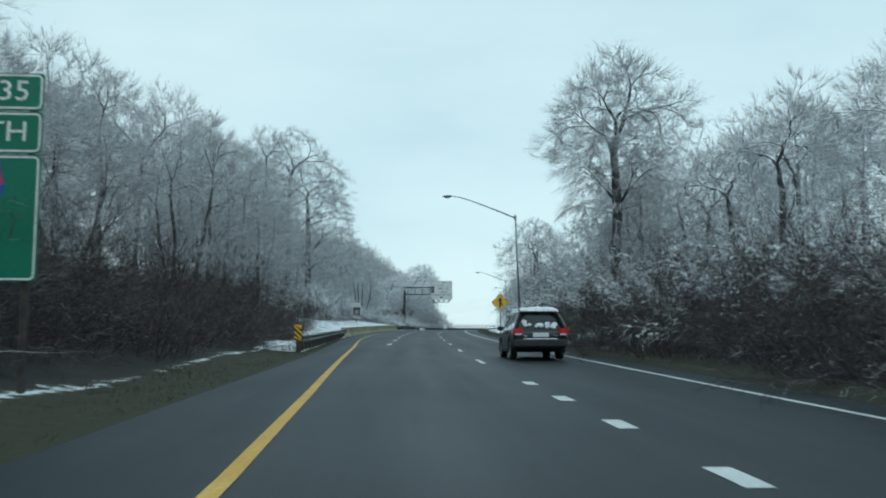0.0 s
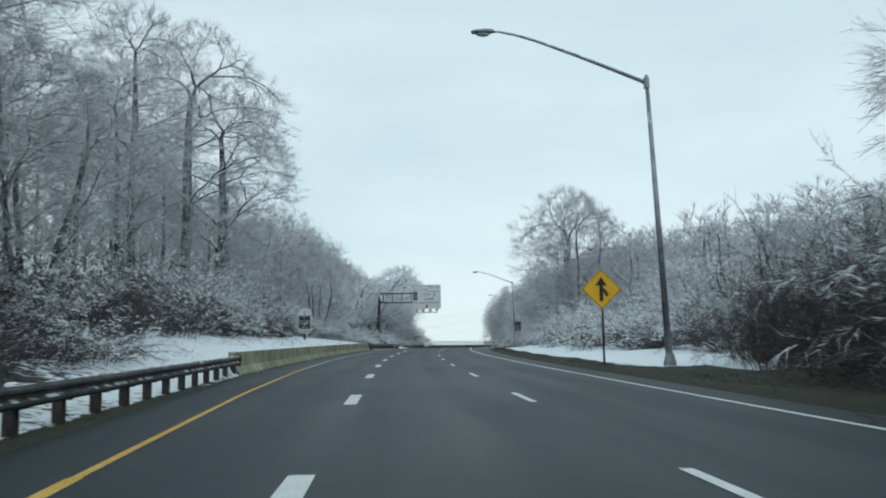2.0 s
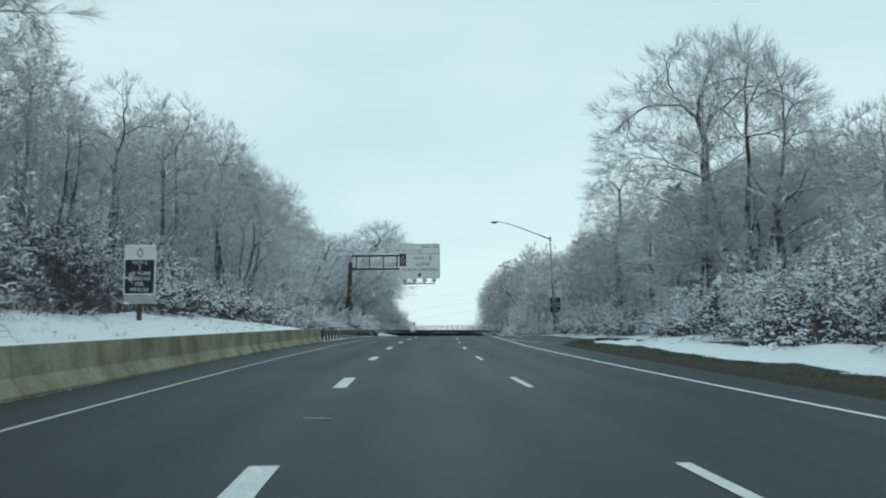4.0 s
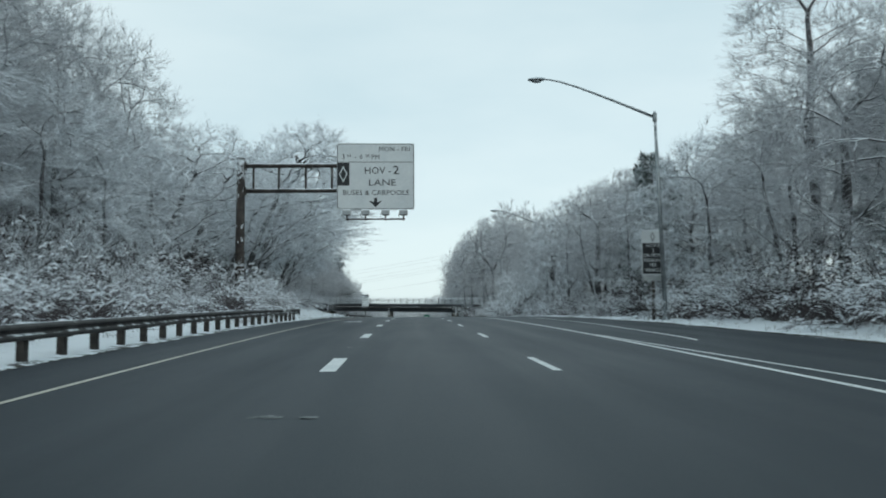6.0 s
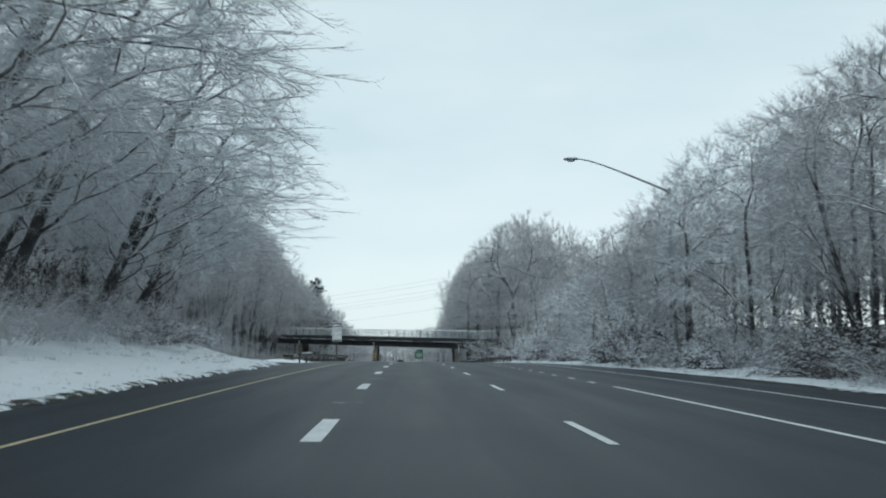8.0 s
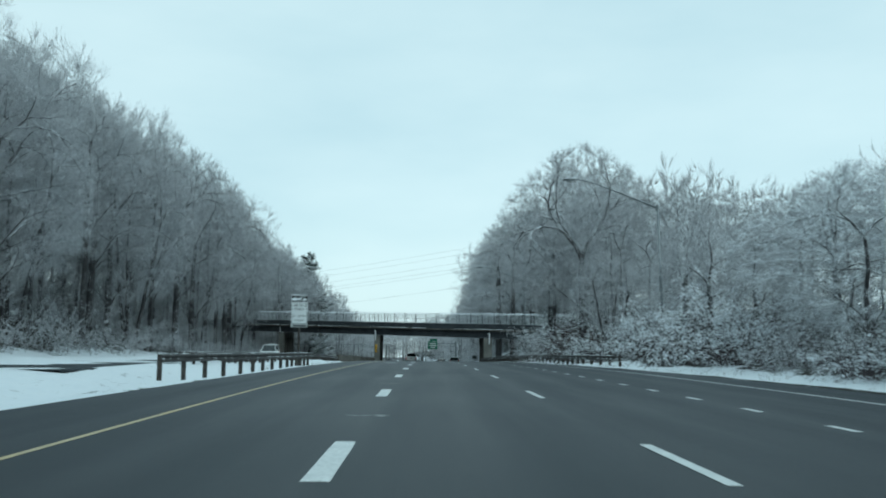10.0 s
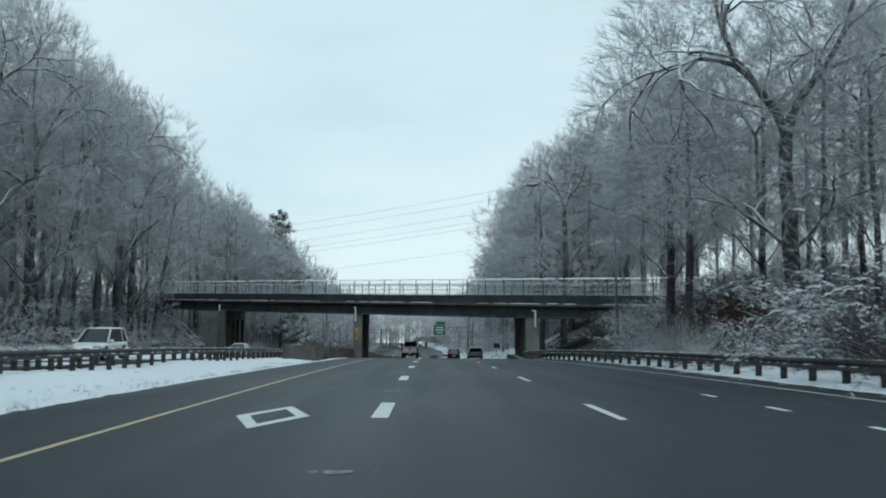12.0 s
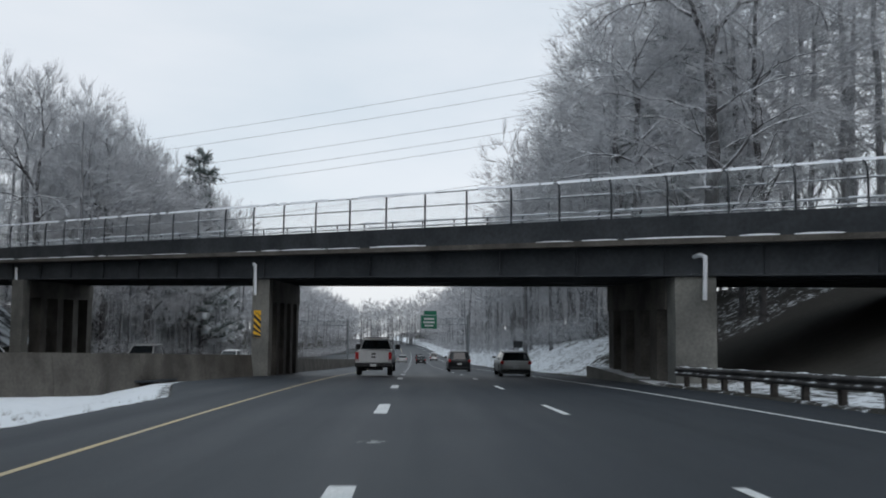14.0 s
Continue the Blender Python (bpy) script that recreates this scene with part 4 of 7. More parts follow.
def route_sign():
    root = thing("route_sign", "green route sign with white border and shield on two posts", "road sign", spot(9.6, -5.07, 0.0, 2))
    for x in (-0.95, 0.86):
        b = Build()
        b.box((x, 0.06, 2.0), (0.09, 0.09, 5.6), bevel=0.01)
        part("post", b, M_POST, root)
    for z0, z1, t, ts, tx in ((4.27, 4.82, "35", 0.42, 0.60), (3.64, 4.25, "TH", 0.42, 0.52), (1.80, 3.62, "", 0, 0)):
        b = Build()
        panel(b, -1.15, 1.02, z0, z1, 0, 0.016, 0.05)
        board = part("sign_board", b, M_GREEN, root)
        b = Build()
        outline(b, -1.13, 1.0, z0 + 0.02, z1 - 0.02, -0.012, 0.03, 0.08)
        part("border", b, M_WHITE, board)
        if t:
            lettering("lettering", t, ts, (tx, -0.012, (z0 + z1) / 2), M_WHITE, board, 1.1)
    b = Build()
    b.face([(-0.08 + 0.62 * p, -0.014, 2.96 + 0.62 * q) for p, q in ((-0.85, 0.95), (0.85, 0.95), (1.0, 0.3), (0.72, -0.5), (0, -1.1), (-0.72, -0.5), (-1.0, 0.3))])
    sh = part("shield", b, M_BLUE, board, "blue shield with a red top band")
    b = Build()
    b.face([(-0.08 + 0.62 * p, -0.018, 2.96 + 0.62 * q) for p, q in ((-0.83, 0.92), (0.83, 0.92), (0.96, 0.36), (-0.96, 0.36))])
    part("shield_band", b, M_RED, sh)
    return root


route_sign()


def stripes(root, cx, cz, w, h, y, lean, n=4):
    """Black slanting stripes on a yellow marker sheet."""
    b = Build()
    panel(b, cx - w / 2, cx + w / 2, cz - h / 2, cz + h / 2, y, 0.012, 0.02)
    sheet = part("marker_sheet", b, M_AMBER, root)
    step = h / n
    for k in range(-1, n + 1):
        z = cz - h / 2 + k * step
        quad = [(cx - w / 2, z), (cx + w / 2, z + lean * w), (cx + w / 2, z + lean * w + step * 0.5), (cx - w / 2, z + step * 0.5)]
        quad = [(x, min(max(q, cz - h / 2 + 0.01), cz + h / 2 - 0.01)) for x, q in quad]
        if quad[2][1] - quad[1][1] + quad[3][1] - quad[0][1] < 0.02:
            continue
        b = Build()
        b.face([(x, y - 0.010, q) for x, q in quad])
        part("stripe", b, M_INK, sheet)


om = thing("object_marker", "striped yellow and black hazard marker at the rail's end", "road sign", spot(33.9, -3.32, 0.0))
b = Build()
b.box((0.05, 0.03, 0.5), (0.12, 0.05, 1.3))
part("post", b, M_POST, om)
stripes(om, 0, 0.86, 0.30, 0.66, 0.0, -1.0, 3)
# ---- the road bridge: a skewed steel girder bridge on wall piers ----
ZB = at(409, 0).z + 4.95


def br(u, v, z):
    """A place on the bridge: u across the highway, v along it from the front face, z above the girders' underside."""
    p = at(402.7 - 0.80 * u + v, u)
    return Vector((p.x, p.y, ZB + z - 0.02 * (u + 4)))


def bridge():
    o = br(0, 0, 0)
    root = thing("road_bridge", "dark steel girder road bridge with snowy fence on concrete piers", "bridge", Matrix.Translation(o))

    def sweep(prof, u0, u1, n=24):
        b = Build()
        b.loft([[br(u0 + (u1 - u0) * i / n, v, z) - o for v, z in prof] for i in range(n + 1)], True, True)
        return b

    u0, u1 = -47.0, 35.0
    for k, v in enumerate((0.25, 3.2, 6.3, 9.4, 12.4)):
        prof = [(v - 0.22, 0.2), (v + 0.22, 0.2), (v + 0.22, 0.26), (v + 0.03, 0.27), (v + 0.03, 1.33), (v + 0.2, 1.35), (v + 0.2, 1.39), (v - 0.2, 1.39), (v - 0.2, 1.35), (v - 0.03, 1.33), (v - 0.03, 0.27), (v - 0.22, 0.26)]
        part("girder", sweep(prof, u0, u1), M_GIRDER, root, "dark painted steel girder")
    for i in range(28):
        u = u0 + 1 + i * (u1 - u0 - 2) / 27
        b = Build()
        b.loft([[br(u + e, v, z) - o for v, z in ((0.05, 0.26), (0.22, 0.26), (0.22, 1.33), (0.05, 1.33))] for e in (-0.02, 0.02)], True, True)
        part("stiffener", b, M_GIRDER, root)
    part("deck_slab", sweep([(-0.45, 1.40), (13.1, 1.40), (13.1, 1.62), (-0.45, 1.62)], u0, u1), M_WALL_AND_SHADE, root, "concrete deck edge with a line of snow")
    part("parapet", sweep([(-0.25, 1.62), (0.05, 1.62), (0.05, 2.5), (-0.25, 2.5)], u0, u1), M_GIRDER, root, "dark stained parapet")
    part("parapet", sweep([(12.6, 1.62), (12.9, 1.62), (12.9, 2.5), (12.6, 2.5)], u0, u1), M_GIRDER, root, "dark stained parapet")
    b = Build()
    rg = random.Random(11)
    u = u0
    while u < u1:
        w = rg.uniform(0.6, 3.2)
        if rg.random() < 0.75:
            h = rg.uniform(0.03, 0.07)
            b.loft([[br(min(u + k * w / 4, u1), v, 1.625 + (h if 0 < q < 3 else 0) * (0.5 if k in (0, 4) else 1)) - o for q, v in enumerate((-0.44, -0.40, -0.3, -0.26))] for k in range(5)], closed=False)
        u += w + rg.uniform(0.05, 0.5)
    tagged(part("ledge_snow", b, M_SNOW, root, "broken line of snow on the deck's edge"), kind="stuff")
    # fence with curved posts, rails, and wire netting
    for side, vv, cur in ((0, -0.1, 1), (1, 12.75, -1)):
        pts0 = [(0, 0.0), (0, 0.5), (0.0, 1.1), (0.05, 1.35), (0.17, 1.56), (0.38, 1.66)]
        n = int((u1 - u0) / 1.85)
        for i in range(n + 1):
            u = u0 + i * 1.85
            b = Build()
            b.tube([br(u, vv + cur * a, 2.5 + z) - o for a, z in pts0], 0.045, 6)
            part("fence_post", b, M_GIRDER, root)
        for a, z, r, nm in ((0.38, 1.66, 0.035, "top_rail"), (0.0, 1.0, 0.026, "fence_rail"), (0.0, 0.10, 0.026, "fence_rail")):
            b = Build()
            m = 40
            b.tube([br(u0 + (u1 - u0) * i / m, vv + cur * a, 2.5 + z) - o for i in range(m + 1)], r, 6)
            part(nm, b, M_STEEL, root)
        b = Build()
        m = 130
        for i in range(m):
            ua, ub = u0 + (u1 - u0) * i / m, u0 + (u1 - u0) * (i + (1.0 if rg.random() < 0.7 else rg.uniform(0.5, 0.9))) / m
            h = rg.uniform(0.03, 0.07)
            if rg.random() < (0.93 if side == 0 else 0.7):
                b.loft([[br(uu, vv + cur * (0.38 - w), 2.53 + 1.66 + zz) - o for w, zz in ((-0.05, 0), (-0.03, h), (0.03, h), (0.1, -0.03), (0.15, -0.07))] for uu in (ua, (ua + ub) / 2, ub)], closed=False)
            for z, odds in ((1.025, 0.55), (0.125, 0.75)):
                if rg.random() < odds:
                    b.loft([[br(uu, vv + w, 2.5 + z + zz) - o for w, zz in ((-0.035, 0), (-0.02, h * 0.6), (0.02, h * 0.6), (0.035, 0))] for uu in (ua, ub)], closed=False)
        tagged(part("rail_snow", b, M_SNOW, root, "snow lying along the fence rails"), kind="stuff")
        b = Build()
        u = u0
        arc = [(0, 0.02), (0, 1.1), (0.05, 1.35), (0.17, 1.56), (0.38, 1.66)]
        while u < u1:
            for sgn in (-1, 1):
                for (a0, za), (a1, zb) in zip(arc, arc[1:]):
                    ua, ub = u + sgn * 0.6 * za, u + sgn * 0.6 * zb
                    b.face([br(ua - 0.0035, vv + cur * a0, 2.5 + za) - o, br(ua + 0.0035, vv + cur * a0, 2.5 + za) - o, br(ub + 0.0035, vv + cur * a1, 2.5 + zb) - o, br(ub - 0.0035, vv + cur * a1, 2.5 + zb) - o])
            u += 0.10
        tagged(part("netting", b, M_ALU, root, "thin wire netting rimed with frost"), kind="stuff")

    # piers
    def pier(u, v0, v1, wid, splits, label, px=-0.3):
        z0 = at(409, u).z - ZB - 1.5
        b = Build()
        if splits:
            top = Build()
            for c in np.linspace(v0, v1, splits + 1):
                b = Build()
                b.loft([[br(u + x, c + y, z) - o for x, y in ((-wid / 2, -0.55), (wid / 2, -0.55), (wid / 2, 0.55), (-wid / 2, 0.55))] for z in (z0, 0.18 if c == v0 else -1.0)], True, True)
                # front column in sky-lit grey, inner ones with the deck's shade in their colour
                part("column", b, M_CONC_OLD if c == v0 else M_WALL_AND_SHADE, root, "square concrete pier column")
            top.loft([[br(u + x, y, z) - o for x, y in ((-wid / 2 - 0.06, v0 + 0.555), (wid / 2 + 0.06, v0 + 0.555), (wid / 2 + 0.06, v1 + 0.6), (-wid / 2 - 0.06, v1 + 0.6))] for z in (-1.05, 0.18)], True, True)
        else:
            ch = 0.12
            ring = [(-wid / 2 + ch, v0), (wid / 2 - ch, v0), (wid / 2, v0 + ch), (wid / 2, v1), (-wid / 2, v1), (-wid / 2, v0 + ch)]
            b.loft([[br(u + x, y, z) - o for x, y in ring] for z in (z0, 0.18)], True, True)
        # the cap beam's dark colour likewise stands for shade below the deck
        p = part("cap_beam" if splits else "pier", top if splits else b, M_WALL_AND_SHADE if splits else M_CONC_OLD, root, label)
        b = Build()
        vp = v0 - (0.55 if splits == 4 and u > -20 else 0)
        path = [br(u + px - 0.25, vp + 0.3, 0.92), br(u + px - 0.12, vp - 0.3, 0.98), br(u + px, vp - 0.42, 0.9), br(u + px, vp - 0.42, 0.7), br(u + px, vp - 0.3, -0.7)]
        b.tube([q - o for q in path], [0.085, 0.085, 0.09, 0.085, 0.085], 8)
        part("drain_pipe", b, M_SNOW, p, "white drain pipe rimed with snow")
        return p

    left = pier(-7.65, 0.75, 12.0, 1.05, 4, "concrete cap beam in shade-dark colour over pier columns", -0.3)
    pier(11.25, 0.75, 11.3, 1.25, 4, "concrete cap beam in shade-dark colour over pier columns", 0.2)
    pier(-27.3, 0.2, 12.6, 1.2, 4, "concrete cap beam over pier columns")
    b = Build()
    z0 = at(400, 11).z - ZB - 0.3
    b.loft([[br(u, v, z) - o for u, v in ((9.9, -1.2), (12.1, -1.2), (12.1, 13.5), (9.9, 13.5))] for z in (z0, z0 + 0.85)], True, True)
    part("plinth", b, M_CONC_OLD, root, "low concrete plinth round the pier")
    # abutments with sloped fronts, in the dark girder colour
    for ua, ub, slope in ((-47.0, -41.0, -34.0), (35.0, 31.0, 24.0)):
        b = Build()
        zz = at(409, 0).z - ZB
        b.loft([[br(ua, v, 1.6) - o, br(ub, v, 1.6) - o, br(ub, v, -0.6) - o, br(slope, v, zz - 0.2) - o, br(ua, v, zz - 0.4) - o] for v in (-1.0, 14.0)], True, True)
        part("abutment", b, M_GIRDER, root, "dark abutment slope")
    # hazard marker on the left pier
    hz = thing("object_marker", "striped yellow and black hazard marker on the bridge pier", "road sign", Matrix.Translation(br(-7.75, 0.1, 0)) @ Matrix.Rotation(heading(409), 4, "Z"))
    stripes(hz, 0.1, -2.25, 0.70, 1.45, 0.0, -1.0, 4)
    return root


bridge()

# ---- overhead wires beyond the bridge ----
for k, (za, zb, s_) in enumerate(((21.2, 27.3, 440), (20.4, 26.0, 440.5), (19.3, 24.2, 442), (18.6, 22.9, 443), (18.2, 22.0, 444), (15.5, 18.6, 446))):
    b = Build()
    pa, pb = at(s_, -62, za - 6.5), at(s_ - 6, 52, zb + 6.5)
    pts = [pa.lerp(pb, i / 24) - Vector((0, 0, 3.2 * 4 * (i / 24) * (1 - i / 24) * 0.5)) - pa for i in range(25)]
    b.tube(pts, 0.018, 5)
    thing("overhead_wire", "thin grey power line hanging across the highway", "power line", Matrix.Translation(pa), "power lines", "", b, M_ALU)


# ---- trees ----
def unit(rg):
    while True:
        v = Vector((rg.uniform(-1, 1), rg.uniform(-1, 1), rg.uniform(-1, 1)))
        if 0.1 < v.length < 1:
            return v.normalized()


def limb(rg, p, way, length, r0, r1, n, wander, lift):
    """A bending line of points with radii."""
    pts, rad = [p.copy()], [r0]
    step = length / n
    for i in range(n):
        way = (way + unit(rg) * wander + Vector((0, 0, lift))).normalized()
        p = p + way * step
        pts.append(p.copy())
        rad.append(r0 + (r1 - r0) * ((i + 1) / n))
    return pts, rad


def along(pts, t):
    x = t * (len(pts) - 1)
    i = min(int(x), len(pts) - 2)
    return pts[i].lerp(pts[i + 1], x - i), (pts[i + 1] - pts[i]).normalized()


def sliver(b, p, way, length, w, side):
    """A fine twig, tapering to its tip."""
    sx, sy, sz = side.x * w, side.y * w, side.z * w
    n = len(b.v)
    b.v += [(p.x - sx, p.y - sy, p.z - sz), (p.x + sx, p.y + sy, p.z + sz), (p.x + way.x * length, p.y + way.y * length, p.z + way.z * length)]
    b.f.append((n, n + 1, n + 2))
    b.m.append(0)


def across(rg, way):
    """A random direction square to the given one."""
    while True:
        v = unit(rg)
        v = v - way * v.dot(way)
        if v.length > 0.2:
            return v.normalized()


def spray(b, rg, pts, count, length, w, subs, hang=0.0, start=0.1):
    """Fine twigs fanning forward along a bough, each with finer side twigs."""
    for _ in range(count):
        t = start + (1 - start) * rg.random()
        u, bw = along(pts, t)
        sd = across(rg, bw)
        tw = (bw * 0.8 + sd * rg.uniform(0.4, 0.9) + Vector((0, 0, -hang))).normalized()
        tl = rg.uniform(0.55, 1.15) * length * (1.15 - 0.4 * t)
        sliver(b, u, tw, tl, w, across(rg, tw))
        for k in range(subs):
            q = u + tw * tl * (0.2 + 0.65 * (k + rg.random()) / subs)
            s2 = across(rg, tw)
            sw = (tw * 0.8 + s2 * rg.uniform(0.4, 0.8) + Vector((0, 0, -hang * 0.8))).normalized()
            sliver(b, q, sw, tl * rg.uniform(0.28, 0.55), w * 0.75, across(rg, sw))


def crown_tips(rg, count, height, wide, low, belly, lean, lobes):
    """Places for the twig ends: a lobed, rounded crown, fuller towards its outside."""
    off = rg.uniform(0, 90)
    out = []
    while len(out) < count:
        q = rg.random()
        prof = math.sin(math.pi * q ** belly) ** 0.62
        if rg.random() > prof:
            continue
        a = rg.uniform(0, 6.2832)
        lump_ = 1 + lobes * (noise.noise(Vector((1.5 * math.cos(a), 1.5 * math.sin(a), 2.4 * q + off))) * 1.5)
        r = wide * prof * lump_ * (0.12 + 0.88 * math.sqrt(rg.uniform(0.05, 1.0)))
        z = height * (low + (1 - low) * q * (1 + 0.07 * (lump_ - 1)))
        out.append((r * math.cos(a) + lean * z, r * math.sin(a), z))
    return np.array(out)


def grow(seed, height, trunk_r, tips, twigs, wide, low=0.3, belly=0.9, leader=4, rise=0.5, w=0.0075, twig_l=0.95, subs=2, lean=0.0, hang=0.0, lobes=0.28, wander=0.045, mats=None, light=False, spread=0.62, stems=1, stout=1.0):
    """A bare tree that forks again and again until a branch reaches every part of its crown: trunk and limbs in one mesh, boughs and twigs in another."""
    rg = random.Random(seed)
    wood, crown = Build(), Build()
    pts = crown_tips(rg, tips, height, wide, low, belly, lean, lobes)
    tip_r = (0.010 if not light else 0.013) * stout
    power = math.log(trunk_r / tip_r) / math.log(tips / stems)
    up = Vector((0, 0, 1))
    mid_z = height * (0.35 * (1 - low) + low)
    heart = Vector((lean * mid_z, 0, mid_z))

    def radius(n):
        return tip_r * n ** power

    def twig(p, way, ln):
        d = (way + across(rg, way) * rg.uniform(0.15, spread) + up * (0.10 - hang)).normalized()
        sliver(crown, p, d, ln, w, across(rg, d))
        for k in range(subs):
            q = p + d * ln * (0.15 + 0.7 * (k + rg.random()) / subs)
            e = (d + across(rg, d) * rg.uniform(0.3, 0.8) + up * (0.06 - hang)).normalized()
            sliver(crown, q, e, ln * rg.uniform(0.35, 0.65), w * 0.8, across(rg, e))

    def stick(p, q, n0, n1, bend):
        """One length of branch from p to q, carrying n0 tips at its foot and n1 at its end."""
        r0, r1 = radius(n0), radius(n1)
        ln = (q - p).length
        if light and n0 < 12:
            sliver(crown, p, (q - p) / max(ln, 1e-4), ln * 1.15, r0 * 1.3, across(rg, (q - p).normalized()))
            return
        mid = p.lerp(q, 0.5) + across(rg, (q - p).normalized()) * ln * bend + up * (ln * 0.035 * (1 - 2 * hang))
        line_ = [p, mid, q] if n0 > 3 else [p, q]
        rad = [r0, (r0 + r1) / 2, r1] if n0 > 3 else [r0, r1]
        b_ = wood if n0 > 5 else crown
        b_.tube(line_, rad, 7 if n0 > tips * 0.5 and not light else 5 if n0 > 40 and not light else 3, cap=False, m=0 if b_ is crown or n0 > tips * 0.1 else 1)

    def fork(p, way, own):
        n = len(own)
        c = Vector(own.mean(axis=0))
        aim = c - p
        dist = aim.length
        if n <= 2:
            for e in own:
                e = Vector(e)
                v = e - p
                ln = max(v.length, 0.05)
                v /= ln
                stick(p, e, 1, 1, 0.05)
                v = (v * 0.6 + (e - heart).normalized() * 0.55 + up * (0.25 - hang)).normalized()
                for k in range(twigs):
                    tt = rg.random() ** 0.7
                    twig(p.lerp(e, 0.15 + 0.85 * tt), v, twig_l * rg.uniform(0.5, 1.15) * (1.15 - 0.35 * tt))
            return
        aim.normalize()
        d = (aim * 0.9 + way * 0.7 + up * (rise * 0.15) + unit(rg) * wander * 1.6).normalized()
        q = p + d * dist * rg.uniform(0.34, 0.5)
        stick(p, q, n, n * 0.7, wander)
        if n < 14:
            for k in range(twigs // 3):
                twig(p.lerp(q, rg.random()), d, twig_l * rg.uniform(0.5, 0.9))
        rel = own - own.mean(axis=0)
        axis = np.linalg.eigh(rel.T @ rel)[1][:, -1]
        order = np.argsort(rel @ axis)
        cut = min(max(int(n * rg.uniform(0.34, 0.66)), 1), n - 1)
        fork(q, d, own[order[:cut]])
        fork(q, d, own[order[cut:]])

    groups = [pts]
    if stems > 1:
        ang = np.arctan2(pts[:, 1], pts[:, 0] - lean * pts[:, 2])
        groups = [pts[(ang >= -math.pi + 2 * math.pi * k / stems) & (ang < -math.pi + 2 * math.pi * (k + 1) / stems)] for k in range(stems)]
    for k, own in enumerate(groups):
        a = -math.pi + 2 * math.pi * (k + 0.5) / stems
        off = 0.4 if stems > 1 else 0.0
        p = Vector((off * math.cos(a), off * math.sin(a), -0.5))
        out = 0.16 if stems > 1 else 0.0
        way = Vector((lean + out * math.cos(a), out * math.sin(a), 1)).normalized()
        first = height * max(low * 0.9, 0.05) + 0.5
        own = own[np.argsort(own[:, 2])]
        n = len(own)
        wood.tube([p, p + way * 0.7], [radius(n) * 1.45, radius(n) * 1.05], 7 if not light else 5, cap=False)
        q = p + way * first
        stick(p + way * 0.6, q, n, n, 0.02)
        p = q
        for j in range(leader):
            # lower limbs leave a trunk that runs on upwards
            cut = max(int(len(own) * rg.uniform(0.16, 0.26)), 3)
            low_, own = own[:cut], own[cut:]
            an = np.arctan2(low_[:, 1] - p.y, low_[:, 0] - p.x)
            turn = rg.uniform(0, 6.28)
            half = ((an + turn) % 6.2832) < 3.1416
            for side in (low_[half], low_[~half]):
                if len(side):
                    v = Vector(side.mean(axis=0)) - p
                    v.z *= 0.6
                    fork(p, (v.normalized() + up * rise).normalized(), side)
            c = Vector(own.mean(axis=0))
            lo_z = float(own[: max(len(own) // 8, 1), 2].mean())
            dz = max((lo_z - 0.5 * rise * wide * 0.5 - p.z) if j else (c.z - p.z) * 0.2, (c.z - p.z) * 0.22)
            way = (way * 0.6 + (c - p).normalized() * 0.6 + unit(rg) * wander).normalized()
            q = p + way * dz
            stick(p, q, len(own) + cut, len(own), 0.03)
            p = q
        fork(p, way, own)
    mats = mats or (M_BARK, M_TWIG)
    return wood.mesh("trunk", [mats[0], M_LIMB], True), crown.mesh("crown", mats[1])


def tree_thing(meshes, label, m, group="roadside trees", name="bare_tree"):
    root = thing(name, label, "tree", m, group)
    part("trunk", meshes[0], None, root)
    part("crown", meshes[1], None, root)
    return root


L_TREE = {"tall": "tall straight bare tree with frosted twigs", "broad": "broad bare tree with snow-lined spreading limbs", "fine": "slender bare tree with fine frosted twigs",
          "multi": "bare tree of several stems with frosted twigs", "lean": "bare tree leaning out with snow-laden drooping branches", "fan": "bare tree with a rising fan of frosted branches",
          "grand": "large old bare tree with heavy spreading limbs", "snowy": "low bare tree bowed under fresh snow", "a": "slender bare tree deeper in the wood", "b": "frosted bare tree deeper in the wood", "c": "tall bare tree deeper in the wood"}
PROTO = {
    "tall": grow(1, 23, 0.26, 700, 12, 5.0, 0.34, 0.85, 6, 0.7),
    "broad": grow(2, 20, 0.32, 950, 12, 6.6, 0.24, 0.82, 3, 0.55, wander=0.06),
    "fine": grow(3, 19, 0.16, 560, 12, 4.2, 0.22, 0.9, 6, 0.8),
    "multi": grow(4, 17, 0.15, 700, 12, 5.2, 0.22, 0.8, 2, 0.6, stems=3),
    "grand": grow(8, 25, 0.38, 1000, 12, 7.2, 0.34, 0.8, 4, 0.5, wander=0.07, lobes=0.4),
    "lean": grow(5, 17, 0.24, 620, 12, 6.8, 0.22, 0.85, 3, 0.25, w=0.010, lean=0.36, hang=0.12, wander=0.09, lobes=0.45, mats=(M_BARK, M_TWIG_LIGHT), stout=1.5),
    "fan": grow(6, 21, 0.32, 1000, 12, 6.6, 0.16, 0.72, 1, 0.9, lobes=0.15, spread=0.5),
    "snowy": grow(7, 14, 0.13, 800, 12, 5.6, 0.08, 0.9, 3, 0.3, w=0.009, hang=0.2, lobes=0.4, mats=(M_BARK, M_TWIG_LIGHT)),
}
L_TREE["crooked"] = "crooked open-crowned bare tree above the thicket"
L_TREE["vine"] = "tree trunk draped in hanging frosted vines above thicket"
L_TREE["ivy"] = "tall bare tree hung with frosted vines above thicket"
